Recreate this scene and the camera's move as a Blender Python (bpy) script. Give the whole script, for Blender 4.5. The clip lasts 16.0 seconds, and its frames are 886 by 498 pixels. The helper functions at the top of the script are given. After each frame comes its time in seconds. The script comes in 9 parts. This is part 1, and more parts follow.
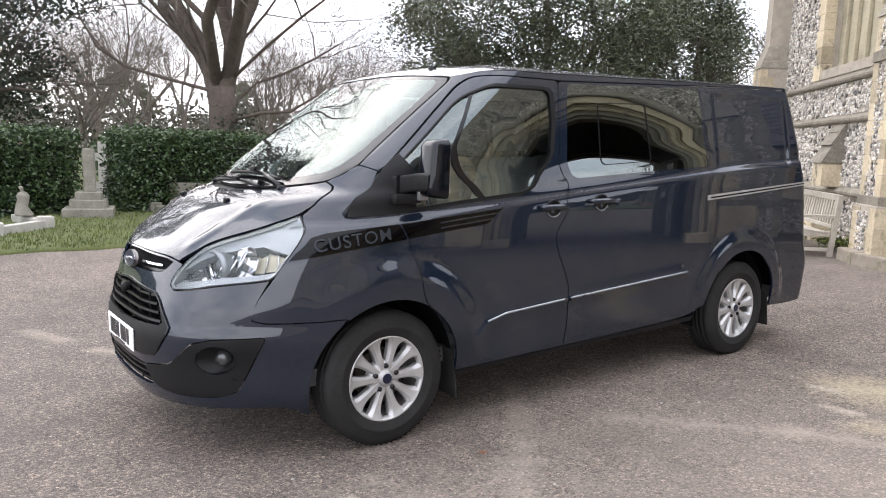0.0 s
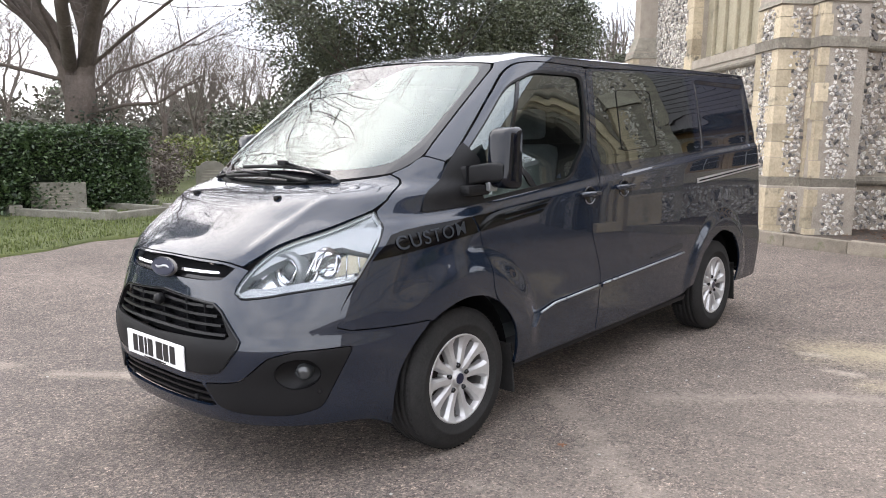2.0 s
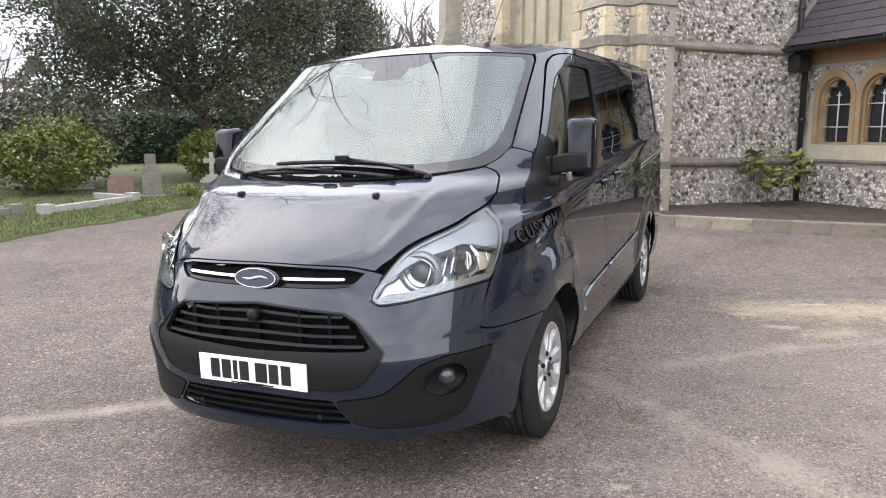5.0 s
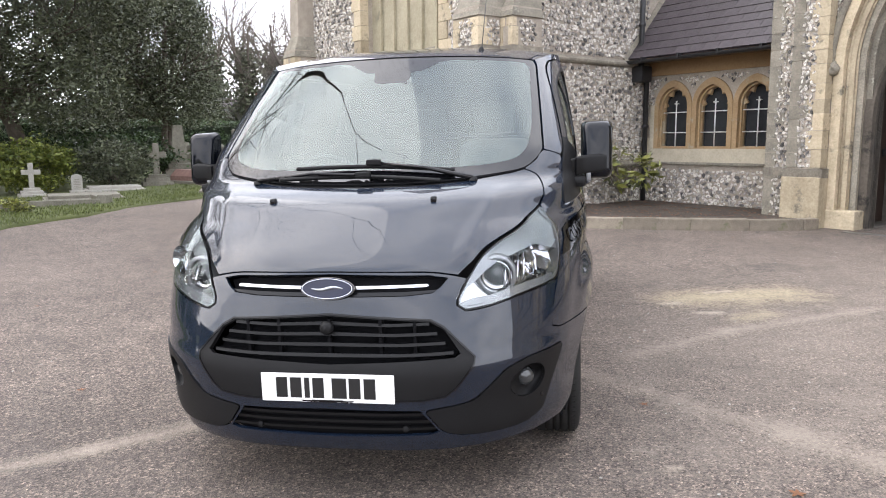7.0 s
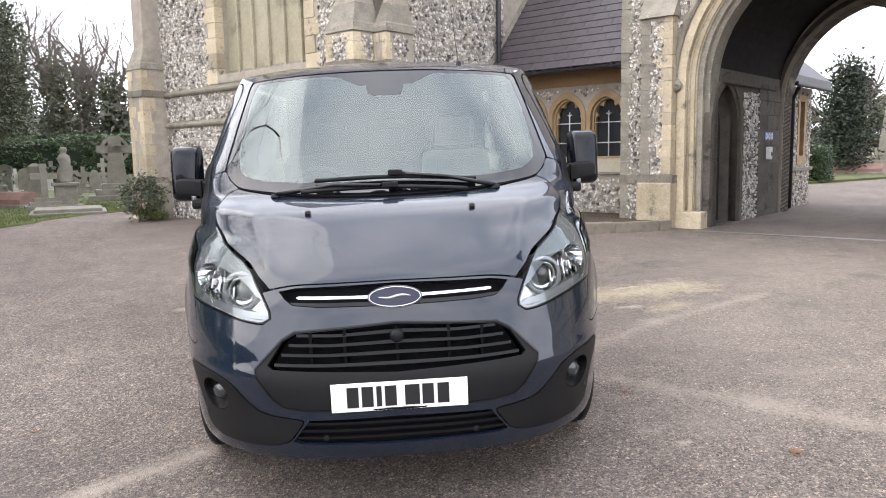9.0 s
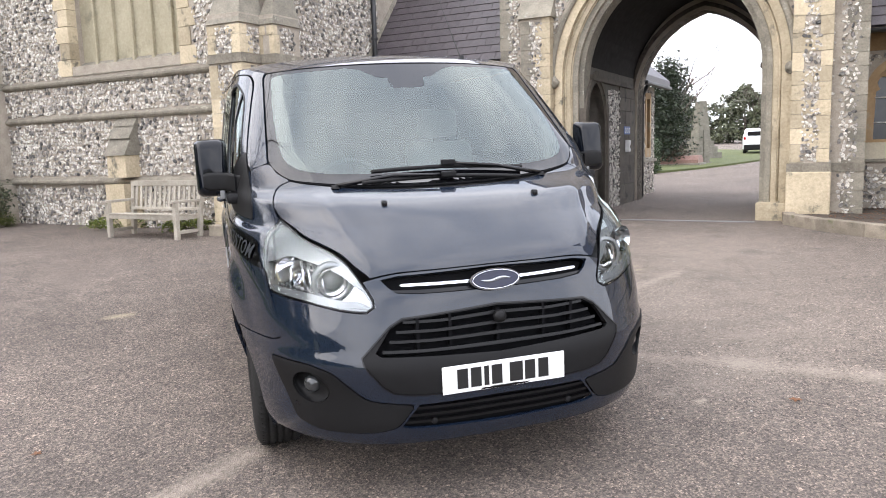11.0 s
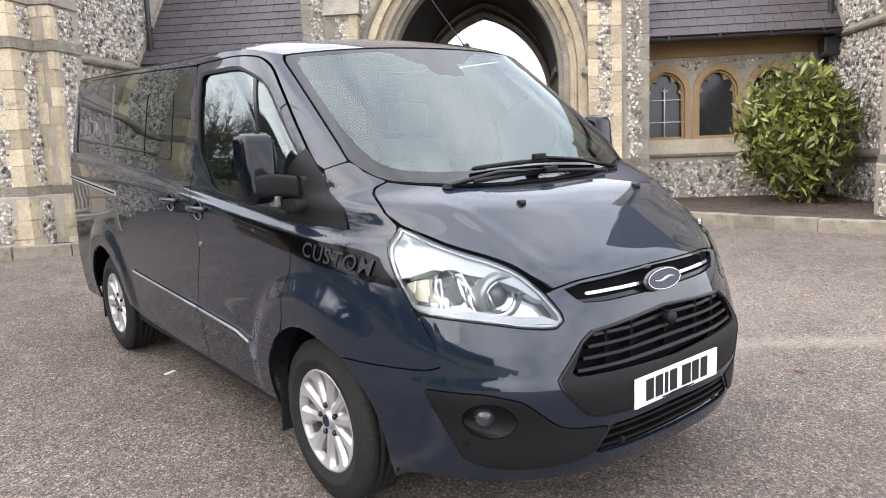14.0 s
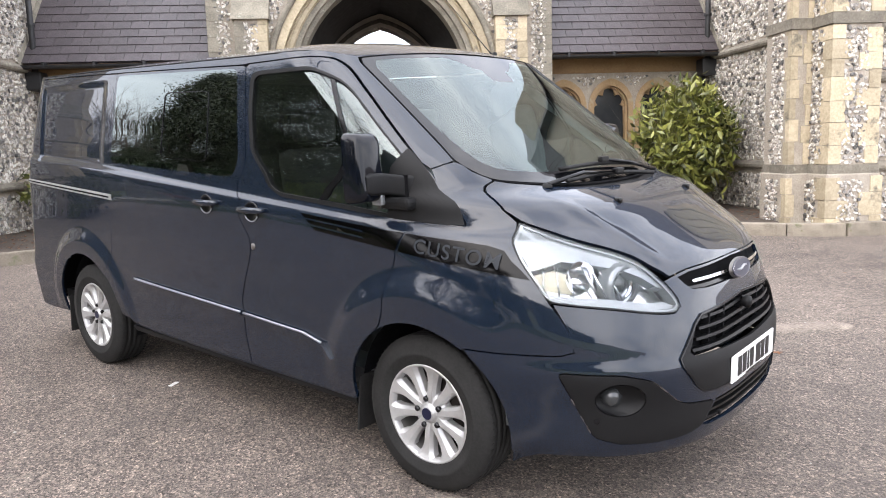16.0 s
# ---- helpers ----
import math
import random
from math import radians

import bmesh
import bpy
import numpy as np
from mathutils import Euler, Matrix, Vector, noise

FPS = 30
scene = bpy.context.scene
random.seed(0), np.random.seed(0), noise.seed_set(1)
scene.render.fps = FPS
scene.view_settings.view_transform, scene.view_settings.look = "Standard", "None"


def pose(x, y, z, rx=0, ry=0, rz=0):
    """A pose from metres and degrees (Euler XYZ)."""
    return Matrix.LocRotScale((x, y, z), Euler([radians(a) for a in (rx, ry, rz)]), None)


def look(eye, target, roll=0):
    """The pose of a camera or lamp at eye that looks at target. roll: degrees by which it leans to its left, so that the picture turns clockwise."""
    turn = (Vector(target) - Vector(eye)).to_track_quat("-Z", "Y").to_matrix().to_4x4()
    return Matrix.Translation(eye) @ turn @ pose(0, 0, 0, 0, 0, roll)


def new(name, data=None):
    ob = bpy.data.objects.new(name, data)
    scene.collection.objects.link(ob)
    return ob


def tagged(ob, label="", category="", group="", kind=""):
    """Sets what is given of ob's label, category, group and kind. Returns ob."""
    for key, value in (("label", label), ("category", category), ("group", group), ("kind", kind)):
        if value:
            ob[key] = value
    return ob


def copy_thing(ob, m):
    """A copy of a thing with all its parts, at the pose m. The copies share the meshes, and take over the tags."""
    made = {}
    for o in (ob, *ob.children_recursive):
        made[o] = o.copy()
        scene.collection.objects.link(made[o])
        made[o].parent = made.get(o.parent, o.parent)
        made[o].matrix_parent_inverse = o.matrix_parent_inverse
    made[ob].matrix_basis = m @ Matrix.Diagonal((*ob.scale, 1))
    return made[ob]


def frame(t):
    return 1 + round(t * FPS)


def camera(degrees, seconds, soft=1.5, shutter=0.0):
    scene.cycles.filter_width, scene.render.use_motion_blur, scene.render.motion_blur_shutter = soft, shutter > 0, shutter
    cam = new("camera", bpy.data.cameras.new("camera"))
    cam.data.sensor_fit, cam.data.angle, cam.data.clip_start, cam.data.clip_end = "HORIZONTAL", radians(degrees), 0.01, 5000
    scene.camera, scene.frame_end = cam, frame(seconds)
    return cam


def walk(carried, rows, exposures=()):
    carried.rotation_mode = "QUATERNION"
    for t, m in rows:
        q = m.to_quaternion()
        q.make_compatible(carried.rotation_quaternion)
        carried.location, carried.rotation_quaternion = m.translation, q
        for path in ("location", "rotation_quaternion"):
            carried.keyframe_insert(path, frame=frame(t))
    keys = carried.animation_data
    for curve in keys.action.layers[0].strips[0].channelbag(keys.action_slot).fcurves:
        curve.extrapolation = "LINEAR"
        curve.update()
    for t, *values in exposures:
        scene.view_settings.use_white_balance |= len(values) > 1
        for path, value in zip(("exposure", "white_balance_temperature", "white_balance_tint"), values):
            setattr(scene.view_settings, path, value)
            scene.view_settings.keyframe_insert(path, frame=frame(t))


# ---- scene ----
cam = camera(61.6, 16.0, soft=1.0)
PATH = [
    (0, (3.938, -1.877, 1.5), (2.333, -0.714, 1.227), 2.0),
    (0.5, (3.743, -2.064, 1.507), (2.2, -0.82, 1.233), 1.8),
    (1, (3.547, -2.319, 1.491), (2.069, -1.0, 1.214), 1.7),
    (1.5, (3.363, -2.478, 1.475), (1.961, -1.08, 1.193), 1.3),
    (2, (3.129, -2.572, 1.465), (1.8, -1.105, 1.178), 1.0),
    (2.5, (2.939, -2.749, 1.458), (1.695, -1.211, 1.166), 0.6),
    (3, (2.751, -2.927, 1.459), (1.594, -1.322, 1.167), 0.4),
    (5.5, (1.552, -3.471, 1.445), (0.885, -1.61, 1.142), 0.1),
    (6, (1.292, -3.603, 1.431), (0.754, -1.7, 1.133), -0.0),
    (6.5, (1.088, -3.645, 1.431), (0.669, -1.711, 1.139), -0.2),
    (7, (0.862, -3.62, 1.431), (0.538, -1.667, 1.147), -0.2),
    (7.5, (0.633, -3.719, 1.424), (0.397, -1.751, 1.16), -0.5),
    (8, (0.407, -3.812, 1.443), (0.273, -1.833, 1.189), -0.5),
    (8.5, (0.191, -3.784, 1.408), (0.189, -1.8, 1.161), -0.9),
    (9, (-0.028, -3.769, 1.416), (0.11, -1.79, 1.166), -1.1),
    (11.5, (-1.324, -3.644, 1.407), (-0.641, -1.784, 1.134), -1.8),
    (12, (-1.556, -3.489, 1.407), (-0.761, -1.674, 1.131), -1.9),
    (12.5, (-1.788, -3.344, 1.41), (-0.878, -1.585, 1.133), -2.3),
    (13, (-2.069, -3.164, 1.422), (-1.046, -1.469, 1.138), -2.5),
    (13.5, (-2.253, -2.846, 1.418), (-1.113, -1.228, 1.128), -2.6),
    (14, (-2.356, -2.594, 1.423), (-1.124, -1.045, 1.137), -2.3),
    (14.5, (-2.625, -2.403, 1.427), (-1.303, -0.928, 1.146), -1.7),
    (15, (-2.801, -2.213, 1.41), (-1.397, -0.815, 1.136), -1.5),
    (15.5, (-2.966, -2.032, 1.412), (-1.492, -0.708, 1.141), -1.4),
    (16, (-3.167, -2.002, 1.418), (-1.654, -0.723, 1.147), -1.7),
]
walk(cam, [(t, look(eye, target, roll)) for t, eye, target, roll in PATH], [(0, 0.05, 6500, 12), (13.5, 0.05, 6500, 12), (15, 0.18, 6500, 12), (16, 0.20, 6500, 12)])

# ---- sky, sun ----
SUN_AZ, SUN_EL = radians(176), radians(38)      # compass of the sun in the plan: from -x
world = bpy.data.worlds.new("overcast_sky")
scene.world = world
world.use_nodes = True
wn, wl = world.node_tree.nodes, world.node_tree.links
wn.clear()
w_out, w_bg = wn.new("ShaderNodeOutputWorld"), wn.new("ShaderNodeBackground")
w_sky = wn.new("ShaderNodeTexSky")
w_sky.sky_type, w_sky.sun_disc = "NISHITA", False
w_sky.sun_elevation, w_sky.sun_rotation = SUN_EL, radians(90) - SUN_AZ
w_sky.air_density, w_sky.dust_density = 1.0, 3.0
w_co, w_map = wn.new("ShaderNodeTexCoord"), wn.new("ShaderNodeMapping")
w_map.inputs["Scale"].default_value = (1.0, 1.0, 2.6)
w_noise = wn.new("ShaderNodeTexNoise")
w_noise.inputs["Scale"].default_value, w_noise.inputs["Detail"].default_value = 2.2, 7.0
w_noise.inputs["Roughness"].default_value = 0.55
w_ramp = wn.new("ShaderNodeValToRGB")
w_ramp.color_ramp.elements[0].position, w_ramp.color_ramp.elements[0].color = 0.30, (5.2, 5.7, 6.8, 1)
w_ramp.color_ramp.elements[1].position, w_ramp.color_ramp.elements[1].color = 0.62, (10.9, 11.0, 11.5, 1)
w_mix = wn.new("ShaderNodeMix")
w_mix.data_type = "RGBA"
w_mix.inputs[0].default_value = 0.88
wl.new(w_co.outputs["Generated"], w_map.inputs["Vector"])
wl.new(w_map.outputs["Vector"], w_noise.inputs["Vector"])
wl.new(w_noise.outputs["Fac"], w_ramp.inputs["Fac"])
wl.new(w_sky.outputs["Color"], w_mix.inputs[6])
wl.new(w_ramp.outputs["Color"], w_mix.inputs[7])
# an overcast sky is about three times as bright overhead as at the horizon
w_sep, w_up, w_grad = wn.new("ShaderNodeSeparateXYZ"), wn.new("ShaderNodeMapRange"), wn.new("ShaderNodeVectorMath")
w_grad.operation = "SCALE"
w_up.inputs["From Min"].default_value, w_up.inputs["From Max"].default_value = 0.0, 1.0
w_up.inputs["To Min"].default_value, w_up.inputs["To Max"].default_value = 0.85, 1.0
wl.new(w_co.outputs["Generated"], w_sep.inputs[0])
wl.new(w_sep.outputs["Z"], w_up.inputs["Value"])
wl.new(w_mix.outputs[2], w_grad.inputs[0])
wl.new(w_up.outputs["Result"], w_grad.inputs["Scale"])
wl.new(w_grad.outputs["Vector"], w_bg.inputs["Color"])
w_bg.inputs["Strength"].default_value = 0.385
wl.new(w_bg.outputs["Background"], w_out.inputs["Surface"])

sun = new("sun", bpy.data.lights.new("sun", "SUN"))
sun.data.energy, sun.data.angle, sun.data.color = 2.0, radians(80), (1.0, 0.95, 0.88)
sun.matrix_world = look((math.cos(SUN_AZ) * 40, math.sin(SUN_AZ) * 40, math.tan(SUN_EL) * 40), (0, 0, 0))


# ---- materials ----
def shader(name):
    m = bpy.data.materials.new(name)
    m.use_nodes = True
    n = m.node_tree.nodes
    return m, n, m.node_tree.links, n["Principled BSDF"]


def put_in(sock, value, links):
    if isinstance(value, bpy.types.NodeSocket):
        links.new(value, sock)
    else:
        sock.default_value = value


def noise_node(n, l, scale, detail=4.0, rough=0.6, vec=None, kind="ShaderNodeTexNoise"):
    t = n.new(kind)
    t.inputs["Scale"].default_value = scale
    if kind == "ShaderNodeTexNoise":
        t.inputs["Detail"].default_value, t.inputs["Roughness"].default_value = detail, rough
    if vec is not None:
        l.new(vec, t.inputs["Vector"])
    return t


def ramp(n, l, fac, stops):
    r = n.new("ShaderNodeValToRGB")
    e = r.color_ramp.elements
    while len(e) < len(stops):
        e.new(0.5)
    for k, (at, c) in enumerate(stops):
        e[k].position = at
        e[k].color = (*c, 1) if len(c) == 3 else c
    l.new(fac, r.inputs["Fac"])
    return r.outputs["Color"]


def mix(n, l, fac, a, b, how="MIX"):
    m = n.new("ShaderNodeMix")
    m.data_type, m.blend_type = "RGBA", how
    put_in(m.inputs[0], fac, l)
    for k, v in ((6, a), (7, b)):
        put_in(m.inputs[k], (*v, 1) if isinstance(v, tuple) and len(v) == 3 else v, l)
    return m.outputs[2]


def bump(n, l, height, strength, distance, bsdf, normal=None):
    b = n.new("ShaderNodeBump")
    b.inputs["Strength"].default_value, b.inputs["Distance"].default_value = strength, distance
    l.new(height, b.inputs["Height"])
    if normal is not None:
        l.new(normal, b.inputs["Normal"])
    l.new(b.outputs["Normal"], bsdf.inputs["Normal"])
    return b.outputs["Normal"]


def rough_stuff(name, dark, light, scale=6.0, fine=60.0, rough=0.85, relief=0.01, metal=0.0, island=0.0, piece=0.0, spot=None, spec=0.5):
    """A surface of two colours, mixed by coarse and fine noise, with relief; it may vary from island to island or from piece to piece."""
    m, n, l, b = shader(name)
    co = n.new("ShaderNodeTexCoord").outputs["Object"]
    big, small = noise_node(n, l, scale, 5, 0.6, co), noise_node(n, l, fine, 4, 0.65, co)
    f = mix(n, l, 0.5, big.outputs["Fac"], small.outputs["Fac"])
    c = ramp(n, l, f, [(0.32, dark), (0.68, light)])
    if island or piece:
        rnd = n.new("ShaderNodeNewGeometry").outputs["Random Per Island"] if island else n.new("ShaderNodeObjectInfo").outputs["Random"]
        k = island or piece
        g = ramp(n, l, rnd, [(0.0, (1 - k,) * 3), (1.0, (1 + k,) * 3)])
        c = mix(n, l, 1.0, c, g, "MULTIPLY")
    if spot:
        at = noise_node(n, l, spot[1], 6, 0.7, co)
        s = ramp(n, l, at.outputs["Fac"], [(spot[2], (0, 0, 0)), (spot[2] + 0.1, (1, 1, 1))])
        c = mix(n, l, s, c, spot[0])
    l.new(c, b.inputs["Base Color"])
    b.inputs["Roughness"].default_value, b.inputs["Metallic"].default_value = rough, metal
    b.inputs["Specular IOR Level"].default_value = spec
    if relief:
        bump(n, l, f, 0.7, relief, b)
    return m


def smooth_stuff(name, colour, rough=0.4, metal=0.0, coat=0.0, spec=0.5):
    m, n, l, b = shader(name)
    co = n.new("ShaderNodeTexCoord").outputs["Object"]
    t = noise_node(n, l, 9.0, 5, 0.6, co)
    c = ramp(n, l, t.outputs["Fac"], [(0.3, tuple(v * 0.85 for v in colour)), (0.7, tuple(min(v * 1.12, 1) for v in colour))])
    l.new(c, b.inputs["Base Color"])
    r = ramp(n, l, t.outputs["Fac"], [(0.3, (rough * 0.85,) * 3), (0.7, (min(rough * 1.2, 1),) * 3)])
    l.new(r, b.inputs["Roughness"])
    b.inputs["Metallic"].default_value, b.inputs["Coat Weight"].default_value = metal, coat
    b.inputs["Coat Roughness"].default_value, b.inputs["Specular IOR Level"].default_value = 0.03, spec
    return m


def glass_stuff(name, tint, rough=0.0, see=1.0, ior=1.5):
    """Thin glazing: a tinted see-through sheet with a mirror-like skin whose strength follows Fresnel."""
    m, n, l, b = shader(name)
    n.remove(b)
    out = n["Material Output"]
    clear, skin, blend, fres = n.new("ShaderNodeBsdfTransparent"), n.new("ShaderNodeBsdfGlossy"), n.new("ShaderNodeMixShader"), n.new("ShaderNodeFresnel")
    clear.inputs["Color"].default_value = (*tint, 1)
    skin.inputs["Color"].default_value = (0.89, 0.98, 0.955, 1)
    skin.inputs["Roughness"].default_value, fres.inputs["IOR"].default_value = rough, ior
    l.new(fres.outputs["Fac"], blend.inputs[0])
    l.new(clear.outputs[0], blend.inputs[1])
    l.new(skin.outputs[0], blend.inputs[2])
    l.new(blend.outputs[0], out.inputs["Surface"])
    return m


def leaf_stuff(name, dark, light, rough=0.5):
    m, n, l, b = shader(name)
    rnd = n.new("ShaderNodeNewGeometry").outputs["Random Per Island"]
    co = n.new("ShaderNodeTexCoord").outputs["Object"]
    t = noise_node(n, l, 1.2, 3, 0.5, co)
    f = mix(n, l, 0.55, t.outputs["Fac"], rnd)
    l.new(ramp(n, l, f, [(0.2, dark), (0.8, light)]), b.inputs["Base Color"])
    b.inputs["Roughness"].default_value = rough
    b.inputs["Subsurface Weight"].default_value = 0.0
    return m


CHALK, SCRAPE, SAND = (0.50, 0.43, 0.34), (0.36, 0.305, 0.25), (0.50, 0.42, 0.27)
# tones of the broad patches, one paler and one darker than the tarmac
PALER, DARKER = (0.31, 0.262, 0.218), (0.085, 0.073, 0.066)
SCARS = (
    (2.4, 1.4, 4.8, 4.2, 2.2, PALER, 0.5), (-2.3, -1.7, 1.0, -2.1, 2.6, DARKER, 0.5), (1.6, -0.2, 2.6, 0.4, 0.5, PALER, 0.25),
    (-1.79, -0.81, -1.41, -0.52, 0.10, SCRAPE, 0.7), (-1.41, -0.52, -0.99, -0.15, 0.10, SCRAPE, 0.7),
    (1.35, 1.26, 2.04, 1.84, 0.11, SCRAPE, 0.55), (2.04, 1.84, 3.28, 2.57, 0.10, SCRAPE, 0.6), (-2.7, -1.15, -2.2, -0.95, 0.10, SCRAPE, 0.5),
    (1.31, 0.56, 1.93, 0.0, 0.12, SCRAPE, 0.4), (1.93, 0.0, 2.7, -0.72, 0.15, SCRAPE, 0.55), (0.53, 1.15, 1.31, 0.56, 0.08, SCRAPE, 0.3),
    (1.9, 2.85, 2.8, 3.1, 0.36, SAND, 0.7), (2.2, 2.2, 2.4, 2.35, 0.14, SAND, 0.5), (2.10, 3.10, 2.30, 3.18, 0.05, CHALK, 0.7), (1.70, 2.65, 1.80, 2.68, 0.07, CHALK, 0.75),
    (1.92, 2.36, 2.05, 2.38, 0.07, CHALK, 0.7), (1.33, -0.43, 1.36, -0.42, 0.035, CHALK, 0.6), (2.66, -0.84, 2.74, -0.82, 0.05, CHALK, 0.6),
    (-1.98, 3.28, -1.90, 3.31, 0.10, (0.46, 0.40, 0.26), 0.6),
)


def tarmac():
    m, n, l, b = shader("worn_tarmac")
    co = n.new("ShaderNodeTexCoord").outputs["Object"]
    big, mid = noise_node(n, l, 0.45, 5, 0.6, co), noise_node(n, l, 3.5, 6, 0.7, co)
    chips = noise_node(n, l, 120.0, vec=co, kind="ShaderNodeTexVoronoi")
    grit = noise_node(n, l, 170.0, 3, 0.75, co)
    base = ramp(n, l, mix(n, l, 0.45, big.outputs["Fac"], mid.outputs["Fac"]), [(0.34, (0.105, 0.088, 0.077)), (0.66, (0.207, 0.174, 0.153))])
    stone = ramp(n, l, chips.outputs["Color"], [(0.08, (0.18, 0.18, 0.18)), (0.45, (0.80, 0.79, 0.78)), (0.72, (1.25, 1.22, 1.17)), (0.95, (2.6, 2.45, 2.3))])
    c = mix(n, l, 0.92, base, stone, "MULTIPLY")
    c = mix(n, l, 0.85, c, ramp(n, l, grit.outputs["Fac"], [(0.32, (0.42, 0.42, 0.42)), (0.68, (1.62, 1.60, 1.57))]), "MULTIPLY")
    # worn pebbles of the wearing course, coarse enough to speckle it from afar
    pebble = noise_node(n, l, 58.0, vec=co, kind="ShaderNodeTexVoronoi")
    c = mix(n, l, 0.8, c, ramp(n, l, pebble.outputs["Color"], [(0.10, (0.52, 0.52, 0.53)), (0.40, (0.88, 0.88, 0.88)), (0.75, (1.12, 1.11, 1.09)), (0.96, (1.75, 1.70, 1.62))]), "MULTIPLY")
    # pale chalky scars and dark damp stains, each with its own ragged shape
    chalk = noise_node(n, l, 1.1, 9, 0.72, co)
    k = ramp(n, l, chalk.outputs["Fac"], [(0.63, (0, 0, 0)), (0.74, (1, 1, 1))])
    c = mix(n, l, mix(n, l, 1.0, k, (0.55, 0.55, 0.55), "MULTIPLY"), c, (0.42, 0.37, 0.31))
    # scraped strips, chalk spots, broad paler and darker patches: ragged marks about given lines
    wob = noise_node(n, l, 5.0, 6, 0.7, co)
    fret = noise_node(n, l, 38.0, 4, 0.75, co)
    for ax, ay, bx, by, wd, tone, force in SCARS:
        rel = n.new("ShaderNodeVectorMath")
        rel.operation = "SUBTRACT"
        l.new(co, rel.inputs[0])
        rel.inputs[1].default_value = (ax, ay, 0)
        flat_ = n.new("ShaderNodeVectorMath")
        flat_.operation = "MULTIPLY"
        l.new(rel.outputs[0], flat_.inputs[0])
        flat_.inputs[1].default_value = (1, 1, 0)
        dx, dy = bx - ax, by - ay
        dot = n.new("ShaderNodeVectorMath")
        dot.operation = "DOT_PRODUCT"
        l.new(flat_.outputs[0], dot.inputs[0])
        q = dx * dx + dy * dy
        dot.inputs[1].default_value = (dx / q, dy / q, 0)
        lim = n.new("ShaderNodeClamp")
        l.new(dot.outputs["Value"], lim.inputs["Value"])
        back = n.new("ShaderNodeVectorMath")
        back.operation = "SCALE"
        back.inputs[0].default_value = (dx, dy, 0)
        l.new(lim.outputs[0], back.inputs["Scale"])
        dist = n.new("ShaderNodeVectorMath")
        dist.operation = "DISTANCE"
        l.new(flat_.outputs[0], dist.inputs[0])
        l.new(back.outputs[0], dist.inputs[1])
        edge = n.new("ShaderNodeMath")
        edge.operation = "MULTIPLY_ADD"
        l.new(mix(n, l, 0.6, wob.outputs["Fac"], fret.outputs["Fac"]), edge.inputs[0])
        edge.inputs[1].default_value = wd * 4.5
        l.new(dist.outputs["Value"], edge.inputs[2])
        k = n.new("ShaderNodeMapRange")
        l.new(edge.outputs[0], k.inputs["Value"])
        k.inputs["From Min"].default_value, k.inputs["From Max"].default_value = wd * 2.0, wd * 3.4
        k.inputs["To Min"].default_value, k.inputs["To Max"].default_value = force, 0.0
        c = mix(n, l, k.outputs["Result"], c, tone)
    damp = noise_node(n, l, 0.8, 7, 0.65, co)
    k = ramp(n, l, damp.outputs["Fac"], [(0.30, (1, 1, 1)), (0.42, (0, 0, 0))])
    c = mix(n, l, mix(n, l, 1.0, k, (0.5, 0.5, 0.5), "MULTIPLY"), c, (0.075, 0.066, 0.06))
    l.new(c, b.inputs["Base Color"])
    b.inputs["Roughness"].default_value = 0.9
    h = mix(n, l, 0.5, chips.outputs["Distance"], grit.outputs["Fac"])
    bump(n, l, h, 1.0, 0.010, b)
    return m


def flint_stuff():
    """Broken flints: pale rinds round grey and black glassy cores."""
    m, n, l, b = shader("knapped_flint")
    rnd = n.new("ShaderNodeNewGeometry").outputs["Random Per Island"]
    co = n.new("ShaderNodeTexCoord").outputs["Object"]
    t, fine = noise_node(n, l, 26.0, 5, 0.7, co), noise_node(n, l, 85.0, 3, 0.6, co)
    rind = ramp(n, l, rnd, [(0.0, (0.10, 0.097, 0.095)), (0.16, (0.32, 0.30, 0.28)), (0.42, (0.63, 0.585, 0.525)), (0.75, (0.80, 0.755, 0.685)), (1.0, (0.87, 0.835, 0.765))])
    core = ramp(n, l, t.outputs["Fac"], [(0.34, (0.13, 0.13, 0.135)), (0.42, (0.46, 0.45, 0.445)), (0.53, (1.0, 1.0, 1.0))])
    c = mix(n, l, 0.92, rind, core, "MULTIPLY")
    c = mix(n, l, 0.6, c, ramp(n, l, fine.outputs["Fac"], [(0.35, (0.6, 0.6, 0.6)), (0.65, (1.25, 1.25, 1.25))]), "MULTIPLY")
    l.new(c, b.inputs["Base Color"])
    l.new(ramp(n, l, t.outputs["Fac"], [(0.38, (0.25, 0.25, 0.25)), (0.55, (0.8, 0.8, 0.8))]), b.inputs["Roughness"])
    bump(n, l, mix(n, l, 0.4, t.outputs["Fac"], fine.outputs["Fac"]), 0.8, 0.016, b)
    return m


